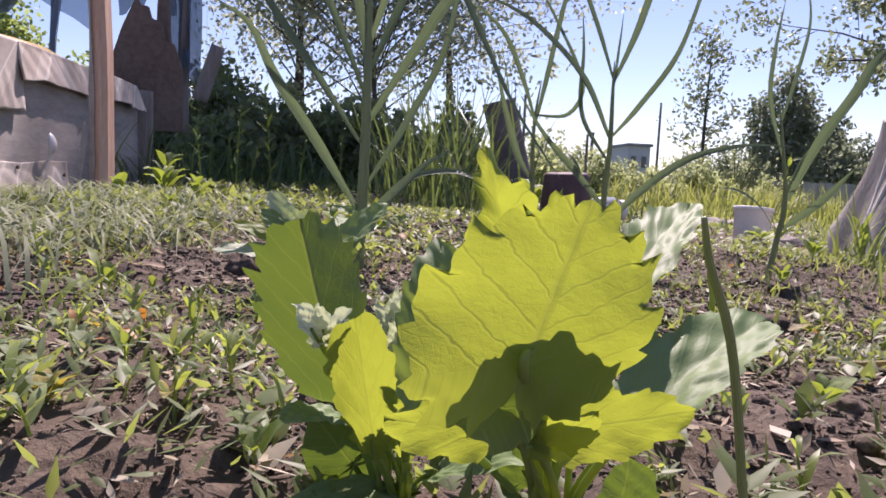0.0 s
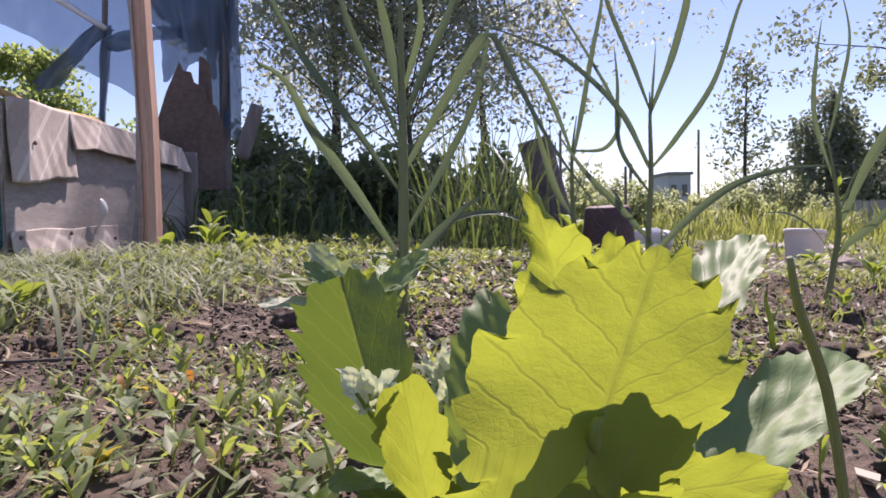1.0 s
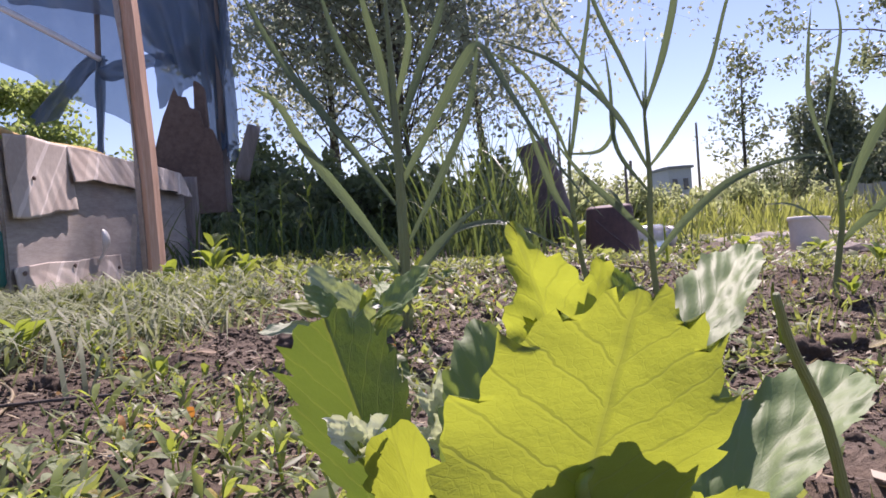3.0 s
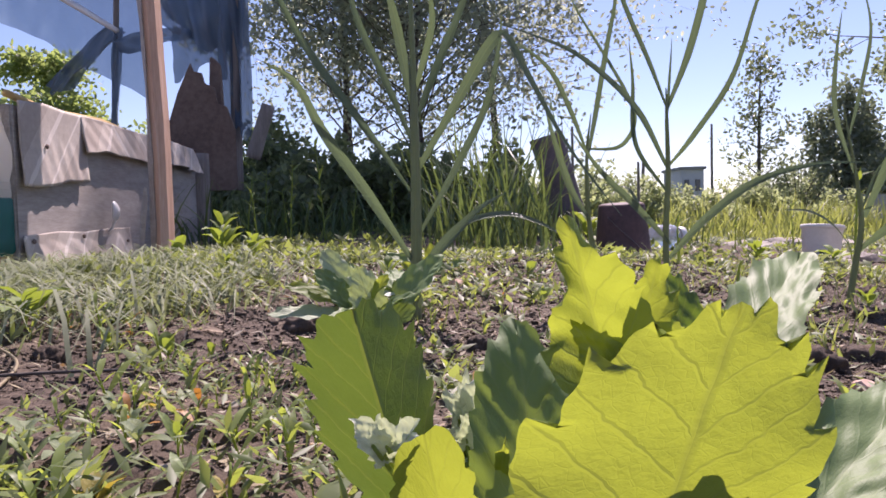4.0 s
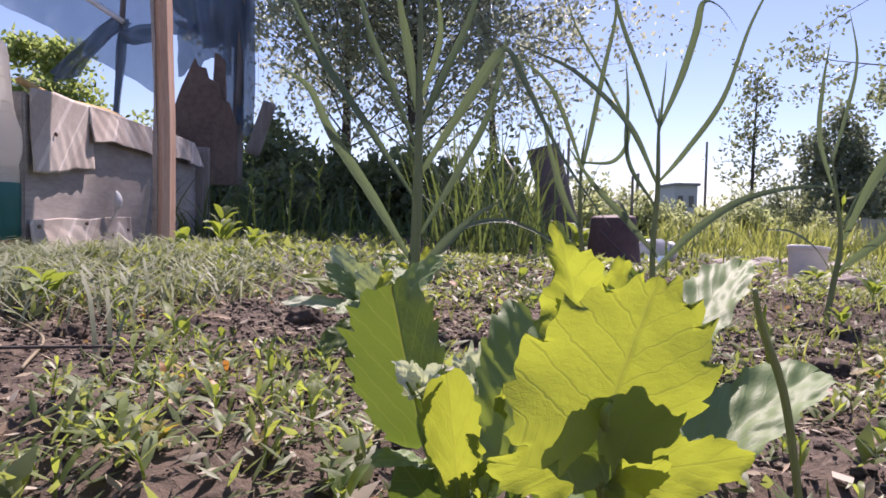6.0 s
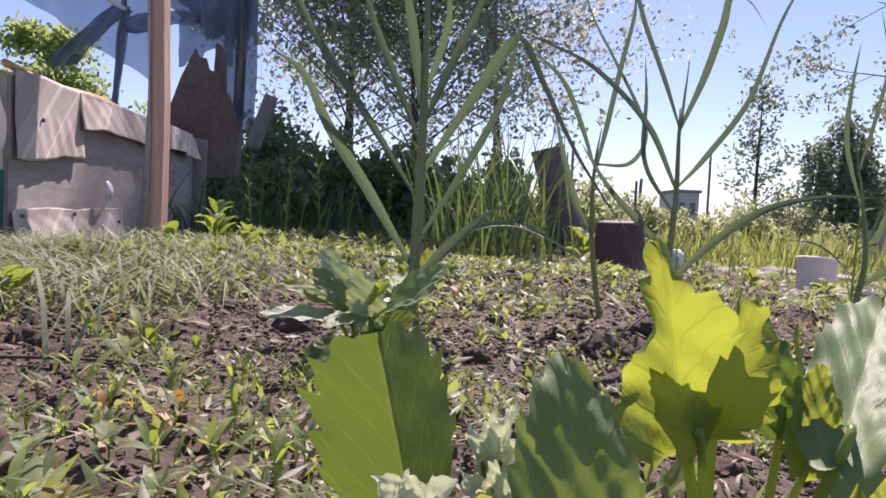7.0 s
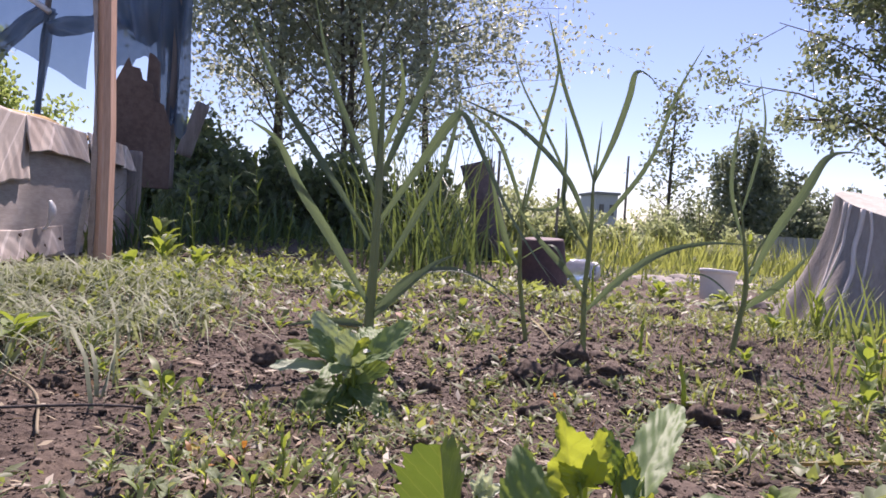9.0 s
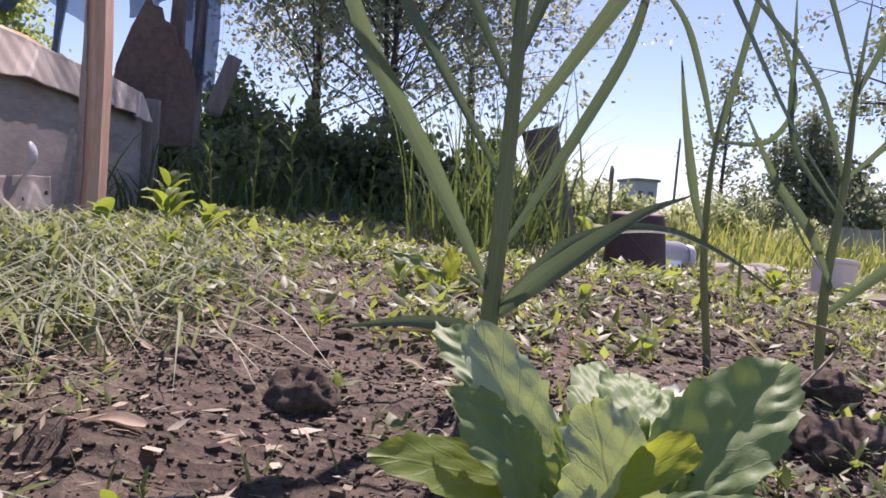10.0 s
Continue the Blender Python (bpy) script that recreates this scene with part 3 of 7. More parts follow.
FRONT = (0.1, -1, 0.25)
garlic(
    (-0.027, 0.392),
    [(-0.0256, 0.3920, 0.0354), (-0.0247, 0.3920, 0.0763), (-0.0244, 0.3920, 0.1269), (-0.0249, 0.3950, 0.1810), (-0.0254, 0.3970, 0.2183)],
    [
        ([(-0.0279, 0.3900, 0.0348), (-0.0507, 0.3750, 0.0741), (-0.0715, 0.3650, 0.1055), (-0.0844, 0.3600, 0.1313), (-0.1014, 0.3600, 0.1431)], 0.0088, FRONT, GARLIC, 0.5),
        ([(-0.0277, 0.3900, 0.0735), (-0.0548, 0.3850, 0.1144), (-0.0827, 0.3850, 0.1541), (-0.0988, 0.3850, 0.1852), (-0.1113, 0.3900, 0.2164)], 0.0075, (0.7, -1, 0.3), GARLIC, 0.3),
        ([(-0.0259, 0.3920, 0.1017), (-0.0435, 0.4100, 0.1439), (-0.0585, 0.4200, 0.1780), (-0.0668, 0.4300, 0.2061), (-0.0753, 0.4400, 0.2425)], 0.0065, FRONT, GARLIC, 0.4),
        ([(-0.0244, 0.3920, 0.1168), (-0.0308, 0.3900, 0.1565), (-0.0359, 0.3850, 0.1814), (-0.0402, 0.3800, 0.2120)], 0.0085, FRONT, GARLIC, 0.6),
        ([(-0.0228, 0.3920, 0.0508), (0.0003, 0.4000, 0.0903), (0.0169, 0.4050, 0.1236), (0.0252, 0.4100, 0.1574), (0.0280, 0.4100, 0.1781)], 0.0065, (0.3, -1, 0.2), GARLIC, 0.4),
        ([(-0.0233, 0.3920, 0.0865), (0.0019, 0.3850, 0.1256), (0.0176, 0.3800, 0.1505), (0.0269, 0.3780, 0.1564), (0.0386, 0.3720, 0.1327), (0.0552, 0.3650, 0.0984), (0.0717, 0.3600, 0.0729), (0.0831, 0.3550, 0.0572)], 0.0100, (0.4, -1, 0.5), GARLIC, 0.5),
        ([(-0.0238, 0.3920, 0.1134), (-0.0082, 0.4100, 0.1541), (0.0063, 0.4200, 0.1917), (0.0139, 0.4300, 0.2269)], 0.008, (-0.3, -1, 0.2), GARLIC, -0.3),
        ([(-0.0235, 0.3900, 0.0259), (-0.0083, 0.3750, 0.0445), (0.0091, 0.3600, 0.0616), (0.0234, 0.3500, 0.0706)], 0.0120, (0.1, -0.8, 0.6), GARLIC, 0.4),
        ([(-0.0235, 0.3900, 0.0293), (-0.0017, 0.3850, 0.0525), (0.0231, 0.3800, 0.0597), (0.0439, 0.3750, 0.0541), (0.0691, 0.3700, 0.0379)], 0.0080, (0, -0.7, 0.8), GARLIC, 0.2),
        ([(-0.0299, 0.3900, 0.0199), (-0.0395, 0.3820, 0.0230), (-0.0564, 0.3740, 0.0238), (-0.0747, 0.3680, 0.0224)], 0.0072, (0, -1, 0.5), GARLIC, 0.1),
        ([(-0.0298, 0.3890, 0.0180), (-0.0394, 0.3810, 0.0209), (-0.0562, 0.3730, 0.0215), (-0.0736, 0.3670, 0.0205)], 0.0022, (0, -1, 0.3), GARLIC_DRY, 0.1),
        ([(-0.0237, 0.3920, 0.1302), (-0.0128, 0.3800, 0.1637), (-0.0156, 0.3700, 0.1924)], 0.006, FRONT, GARLIC, 0.4),
    ],
    [0.0034, 0.0032, 0.0029, 0.0022, 0.0013, 0.0004],
    "tall garlic plant with long drooping strap leaves in dark soil",
)
garlic(
    (0.142, 0.468),
    [(0.1391, 0.4670, 0.0368), (0.1402, 0.4640, 0.0810), (0.1391, 0.4620, 0.1165), (0.1388, 0.4620, 0.1400)],
    [
        ([(0.1391, 0.4620, 0.1263), (0.1280, 0.4650, 0.1595), (0.1122, 0.4650, 0.1976), (0.1028, 0.4650, 0.2299), (0.0958, 0.4650, 0.2544)], 0.0058, (0.4, -1, 0.2), GARLIC, 0.3),
        ([(0.1391, 0.4620, 0.1263), (0.1525, 0.4600, 0.1599), (0.1600, 0.4550, 0.1902), (0.1623, 0.4500, 0.2089), (0.1743, 0.4500, 0.2058), (0.1862, 0.4500, 0.1905)], 0.0075, FRONT, GARLIC, 0.7),
        ([(0.1406, 0.4640, 0.0890), (0.1552, 0.4550, 0.1089), (0.1775, 0.4500, 0.1442), (0.1925, 0.4450, 0.1935), (0.2097, 0.4400, 0.2306)], 0.0060, (0.5, -1, 0.3), GARLIC, 0.4),
        ([(0.1399, 0.4640, 0.0870), (0.1166, 0.4550, 0.1266), (0.0799, 0.4450, 0.1577), (0.0485, 0.4400, 0.1717), (0.0182, 0.4350, 0.1816)], 0.0098, (0.2, -1, 0.6), GARLIC, -0.4),
        ([(0.1409, 0.4660, 0.0269), (0.1601, 0.4500, 0.0527), (0.1867, 0.4400, 0.0752), (0.2166, 0.4300, 0.0846), (0.2478, 0.4200, 0.0850)], 0.0082, (0, -0.9, 0.45), GARLIC, 0.2),
        ([(0.1393, 0.4620, 0.1204), (0.1422, 0.4650, 0.1484), (0.1442, 0.4660, 0.1742)], 0.0028, FRONT, GARLIC, 0.3),
        ([(0.1408, 0.4640, 0.0691), (0.1233, 0.4800, 0.1049), (0.1239, 0.4900, 0.1509), (0.1218, 0.4900, 0.1796)], 0.0050, FRONT, GARLIC, 0.3),
        ([(0.1424, 0.4660, 0.0356), (0.1134, 0.4400, 0.0613), (0.0892, 0.4300, 0.0832), (0.0687, 0.4200, 0.1094)], 0.0070, FRONT, GARLIC, 0.4),
    ],
    [0.0023, 0.0021, 0.0018, 0.0013, 0.0004],
    "slender garlic plant with forked narrow leaves in dark soil",
)
garlic(
    (0.104, 0.502),
    [(0.0952, 0.5000, 0.0410), (0.0925, 0.4980, 0.0750), (0.0926, 0.4960, 0.1044), (0.0958, 0.4960, 0.1296)],
    [
        ([(0.0923, 0.4970, 0.0960), (0.1007, 0.5000, 0.1344), (0.1083, 0.5000, 0.1767), (0.1153, 0.5000, 0.2145), (0.1131, 0.5000, 0.2434)], 0.0060, (0.3, -1, 0.2), GARLIC, 0.4),
        ([(0.0929, 0.4970, 0.1003), (0.0797, 0.4900, 0.1324), (0.0676, 0.4850, 0.1557), (0.0520, 0.4800, 0.1701), (0.0330, 0.4750, 0.1800)], 0.0056, FRONT, GARLIC, 0.3),
        ([(0.0928, 0.4970, 0.1044), (0.1145, 0.4900, 0.1050), (0.1239, 0.4850, 0.1216), (0.1167, 0.4800, 0.1411), (0.0977, 0.4750, 0.1715), (0.0793, 0.4700, 0.2009), (0.0709, 0.4700, 0.2315)], 0.0052, (0.5, -1, 0.2), GARLIC, 0.3),
        ([(0.0932, 0.4990, 0.0623), (0.1108, 0.4700, 0.0760), (0.1231, 0.4600, 0.0568), (0.1324, 0.4550, 0.0417)], 0.0060, (0.3, -0.7, 0.7), GARLIC, 0.3),
        ([(0.1061, 0.5000, 0.0140), (0.1081, 0.4800, 0.0112), (0.1143, 0.4650, 0.0034), (0.1201, 0.4550, -0.0018)], 0.0040, (0, -0.5, 1), GARLIC_DRY, 0.1),
        ([(0.0940, 0.4990, 0.0538), (0.0782, 0.4800, 0.0747), (0.0672, 0.4700, 0.1022), (0.0573, 0.4600, 0.1361)], 0.0085, (0.2, -1, 0.5), GARLIC, 0.5),
    ],
    [0.0020, 0.0019, 0.0016, 0.0011, 0.0003],
    "thin garlic plant with crossing narrow leaves in hoed soil",
)
garlic(
    (0.308, 0.55),
    [(0.3139, 0.5500, 0.0136), (0.3170, 0.5480, 0.0464), (0.3105, 0.5460, 0.0893), (0.3016, 0.5460, 0.1369)],
    [
        ([(0.3192, 0.5480, 0.0491), (0.3293, 0.5300, 0.0947), (0.3447, 0.5150, 0.1328), (0.3583, 0.5100, 0.1614), (0.3751, 0.5050, 0.1683), (0.3943, 0.5000, 0.1652)], 0.0120, (-0.1, -1, 0.4), GARLIC, 0.7),
        ([(0.3174, 0.5490, 0.0246), (0.3291, 0.5300, 0.0432), (0.3417, 0.5200, 0.0611), (0.3531, 0.5150, 0.0768)], 0.0105, FRONT, GARLIC, 0.3),
        ([(0.3131, 0.5490, 0.0191), (0.2877, 0.5300, 0.0417), (0.2633, 0.5200, 0.0548), (0.2374, 0.5100, 0.0573)], 0.0065, (0, -0.6, 0.8), GARLIC, 0.2),
        ([(0.3097, 0.5460, 0.0839), (0.2921, 0.5400, 0.1309), (0.2924, 0.5400, 0.1726), (0.2973, 0.5400, 0.2089)], 0.0060, FRONT, GARLIC, 0.5),
        ([(0.3177, 0.5480, 0.0572), (0.3356, 0.5600, 0.0846), (0.3521, 0.5650, 0.1026)], 0.0035, FRONT, GARLIC, 0.3),
        ([(0.3051, 0.5460, 0.1105), (0.3181, 0.5500, 0.1537), (0.3246, 0.5500, 0.1962), (0.3169, 0.5500, 0.2379)], 0.0050, FRONT, GARLIC, 0.3),
    ],
    [0.0026, 0.0024, 0.0020, 0.0013, 0.0004],
    "stout garlic plant with a broad bent leaf beside the stump",
)


# ---------------------------------------------------------------- mustard
LEAF_SHAPES = {  # radius from the leaf's foot by the angle off its midrib
    "broad": ((0, 1.0), (18, 0.96), (40, 0.98), (62, 0.92), (88, 0.80), (115, 0.60), (145, 0.36), (180, 0.10)),
    "broadovate": ((0, 1.0), (14, 0.90), (28, 0.76), (45, 0.58), (70, 0.40), (110, 0.22), (180, 0.04)),
    "ovate": ((0, 1.0), (14, 0.84), (28, 0.60), (45, 0.42), (70, 0.28), (110, 0.14), (180, 0.02)),
    "longovate": ((0, 1.0), (12, 0.90), (22, 0.66), (38, 0.42), (60, 0.28), (105, 0.14), (180, 0.02)),
    "lobed": ((0, 1.0), (8, 0.72), (17, 0.64), (28, 0.48), (42, 0.44), (65, 0.28), (105, 0.12), (180, 0.02)),
    "spoon": ((0, 0.95), (12, 0.97), (22, 0.88), (29, 0.58), (40, 0.30), (75, 0.10), (180, 0.015)),
}


def toothed_leaf(shape, base, tip, width, facing, seed, fine=1.0, bend=0.0, cup=0.1, fold=0.0, teeth=8, tooth=0.12, pucker=0.03, ruffle=0.03):
    """A toothed leaf blade from its foot to its tip, raised between the side veins: verts, faces, uvs."""
    rng = np.random.default_rng(seed)
    base, tip = np.array(base, float), np.array(tip, float)
    length = np.linalg.norm(tip - base)
    along = (tip - base) / length
    side = unit(np.cross(along, np.asarray(facing, float)))
    nor = np.cross(side, along)
    keys = np.array(LEAF_SHAPES[shape], float)
    phi = np.linspace(0, math.pi, 240)
    rad = np.interp(phi, np.radians(keys[:, 0]), keys[:, 1])
    rad = np.convolve(np.pad(rad, 6, mode="edge"), np.ones(13) / 13, "valid")
    ex, ey = rad * np.sin(phi), rad * np.cos(phi)
    half = 0.5 * width / length
    ex *= half / ex.max()
    n, m = int(76 * fine), int(17 * fine)
    edge = []
    for s in (1.0, -1.0):
        x, y = ex[::-1], ey[::-1]
        arc = np.concatenate([[0], np.cumsum(np.hypot(np.diff(x), np.diff(y)))])
        a = np.linspace(0, 1, n)
        x, y = np.interp(a * arc[-1], arc, x), np.interp(a * arc[-1], arc, y)
        nx, ny = np.gradient(y), -np.gradient(x)
        q = np.hypot(nx, ny) + 1e-9
        jag = rng.uniform(0.6, 1.25, teeth + 2)
        ph = a * teeth + rng.uniform(0, 0.6)
        saw = ph % 1.0
        out = tooth * half * jag[np.minimum(ph.astype(int), teeth + 1)] * (saw**1.4 - 0.42 + 0.12 * np.sin(11 * ph)) * np.minimum(1, 6 * a) * (0.4 + 0.6 * np.minimum(1, 8 * (1 - a)))
        edge.append((x * s, y, a, out * nx / q * s, out * ny / q + 0.3 * np.maximum(out, 0)))
    bx, by, ba, tx, ty = (np.concatenate([r, g[::-1]]) for r, g in zip(*edge))
    yc = np.maximum(0.0, 0.86 * by + 0.04)
    s = (np.linspace(0, 1, m + 1) ** 0.8)[:, None]
    x, y = bx * s + tx * s**5, yc + (by - yc) * s + ty * s**5
    xn = np.abs(x) / half
    cell = ((y - 0.45 * xn) * 5 + 0.22 * np.sin(7 * y + seed) + 0.34 * np.sin(4 * x / half + 8 * y + 2 * seed)) % 1.0
    swell = np.sin(math.pi * cell) ** 1.2 * (0.55 + 0.45 * np.sin(11 * y + 7 * x / half + 1.7 * seed)) * np.minimum(1, 2.5 * xn) * (1 - 0.6 * s**4)
    ph = rng.uniform(0, 6.28, 4)
    z = bend * (y * y - 0.35 * y) + fold * np.abs(x) + cup * x * x / half + pucker * half * 2 * (swell - 0.5)
    z = z + 1.2 * pucker * half * np.sin(9 * x / half + 4 * y + ph[2]) * np.sin(23 * y + 3 * x / half + ph[3])
    z = z + ruffle * half * 2 * s**3 * np.sin(2 * math.pi * ba * teeth * 0.45 + np.where(bx > 0, ph[0], ph[1])) + 0.06 * half * np.sin(5 * y + ph[0]) * x / half
    P = base + length * (y[..., None] * along + x[..., None] * side + z[..., None] * nor)
    N = 2 * n
    i, k = np.arange(m)[:, None], np.arange(N)[None]
    F = np.stack([i * N + k, i * N + (k + 1) % N, (i + 1) * N + (k + 1) % N, (i + 1) * N + k], -1).reshape(-1, 4)
    return P.reshape(-1, 3), F, np.stack([0.5 + 0.5 * x / half, np.clip(y, 0, 1)], -1).reshape(-1, 2)


def mustard(base, leaves, label, seed, fine=1.0, thick=0.0011):
    """leaves: (shape, foot, tip, width, facing, material, how it is bent and toothed)."""
    b = np.array((base[0], base[1], gz(base[0], base[1])))
    p = thing("mustard_plant", label, "mustard plant", "mustard seedlings", tuple(b))
    for k, (shape, lb, lt, w, facing, mat, how) in enumerate(leaves):
        lb, lt = np.array(lb) - b, np.array(lt) - b
        v, f, u = toothed_leaf(shape, lb, lt, w, facing, seed * 31 + k, fine, **how)
        leaf = part("leaf", mesh("leaf", v, f, mat, u), p, "crinkled glossy leaf" if mat in (MUSTARD_DARK, MUSTARD_SHEEN) else "glint-pale downy shoot leaf" if mat is SHOOT_GLINT else "sunlit yellow-green toothed leaf" if mat is MUSTARD else "green toothed leaf")
        root = np.array(((k % 3 - 1) * 0.002, (k % 2) * 0.002, -0.003))
        q = 0.45 * root + 0.55 * lb + (0, 0, 0.18 * np.linalg.norm(lb))
        thin = min(thick, 0.10 * w)
        v, f, u = tube([root, q * 0.6 + root * 0.3, lb, lb * 0.85 + lt * 0.15], [thick, thin * 0.9, thin * 0.7, thin * 0.3], 14, 8)
        part("petiole", mesh("petiole", v, f, PETIOLE, u), leaf)
    return p


mustard(
    (0.0210, 0.0760),
    [
        ("broad", (0.0085, 0.0350, 0.0442), (0.0119, 0.0335, 0.0562), 0.0203, (0.47, -0.85, -0.24), MUSTARD, dict(bend=0.03, cup=0.02, tooth=0.17, teeth=9, pucker=0.0035, ruffle=0.012)),
        # unseen leaf added behind the first blade to cast a shadow on it
        ("broad", (0.0108, 0.0400, 0.0413), (0.0071, 0.0370, 0.0506), 0.0132, (0.25, -1.00, 0.15), MUSTARD_SHADED, dict(bend=0.05, cup=0.1, tooth=0.12, teeth=6, pucker=0.012, ruffle=0.02)),
        ("ovate", (0.0116, 0.0460, 0.0362), (0.0241, 0.0420, 0.0391), 0.0066, (0.10, -0.97, -0.12), MUSTARD, dict(bend=-0.12, cup=0.1, tooth=0.14, teeth=8, pucker=0.012, ruffle=0.06)),
        ("ovate", (0.0095, 0.0420, 0.0379), (-0.0005, 0.0340, 0.0408), 0.0055, (-0.10, -0.97, -0.12), MUSTARD, dict(bend=-0.1, cup=0.1, tooth=0.14, teeth=7, pucker=0.012, ruffle=0.06)),
        ("ovate", (0.0116, 0.0480, 0.0335), (0.0153, 0.0400, 0.0394), 0.0045, (0.00, -0.97, -0.10), MUSTARD, dict(bend=-0.1, cup=0.1, tooth=0.14, teeth=7, pucker=0.012, ruffle=0.05)),
        ("lobed", (0.0124, 0.0630, 0.0450), (0.0072, 0.0570, 0.0608), 0.0109, (0.10, -1.00, 0.20), MUSTARD, dict(bend=0.1, cup=0.2, fold=0.25, tooth=0.3, teeth=5, pucker=0.02, ruffle=0.14)),
        ("lobed", (0.0147, 0.0640, 0.0469), (0.0167, 0.0620, 0.0569), 0.0071, (-0.25, -0.95, 0.20), MUSTARD, dict(bend=0.05, cup=0.2, fold=0.2, tooth=0.26, teeth=5, pucker=0.02, ruffle=0.12)),
        ("lobed", (0.0132, 0.0620, 0.0451), (0.0078, 0.0590, 0.0518), 0.0046, (0.20, -0.95, 0.20), MUSTARD, dict(bend=0, cup=0.2, fold=0.1, tooth=0.24, teeth=4, pucker=0.05, ruffle=0.08)),
        ("ovate", (0.0208, 0.0660, 0.0455), (0.0188, 0.0680, 0.0547), 0.0049, (-0.10, -0.90, 0.40), MUSTARD_SHADED, dict(bend=-0.1, cup=0.1, tooth=0.2, teeth=6, pucker=0.06, ruffle=0.08)),
        ("ovate", (0.0218, 0.0640, 0.0430), (0.0239, 0.0660, 0.0511), 0.0043, (0.10, -0.90, 0.40), MUSTARD, dict(bend=-0.1, cup=0.1, tooth=0.2, teeth=6, pucker=0.06, ruffle=0.08)),
        ("broadovate", (0.0047, 0.0640, 0.0306), (0.0056, 0.0660, 0.0504), 0.0111, (0.20, -0.95, 0.25), MUSTARD_DARK, dict(bend=-0.45, cup=0.06, tooth=0.16, teeth=8, pucker=0.04, ruffle=0.04)),
        ("longovate", (0.0223, 0.0520, 0.0347), (0.0417, 0.0645, 0.0461), 0.0091, (-0.20, -0.42, 0.88), MUSTARD_DARK, dict(bend=-0.25, cup=0.05, fold=0.25, tooth=0.12, teeth=9, pucker=0.034, ruffle=0.04)),
        ("longovate", (0.0232, 0.0620, 0.0448), (0.0398, 0.0840, 0.0573), 0.0078, (-0.17, -0.39, 0.91), MUSTARD_DARK, dict(bend=-0.15, cup=0.05, fold=0.25, tooth=0.14, teeth=9, pucker=0.034, ruffle=0.06)),
        ("ovate", (0.0265, 0.0600, 0.0346), (0.0250, 0.0640, 0.0459), 0.0057, (0.10, -0.80, 0.50), MUSTARD_DARK, dict(bend=-0.15, cup=0.05, fold=0.1, tooth=0.12, teeth=8, pucker=0.024, ruffle=0.05)),
        ("broad", (0.0310, 0.0800, 0.0091), (0.0301, 0.0720, 0.0220), 0.0104, (0.10, -0.90, 0.30), MUSTARD_SHADED, dict(bend=-0.1, cup=0.1, tooth=0.08, teeth=7, pucker=0.04, ruffle=0.03)),
        ("ovate", (0.0187, 0.0800, 0.0161), (0.0096, 0.0720, 0.0299), 0.0073, (-0.20, -0.80, 0.40), MUSTARD_SHADED, dict(bend=-0.1, cup=0.1, tooth=0.1, teeth=7, pucker=0.04, ruffle=0.03)),
    ],
    "mustard plant with large backlit yellow-green toothed leaves", 3, 1.0, 0.0006,
)
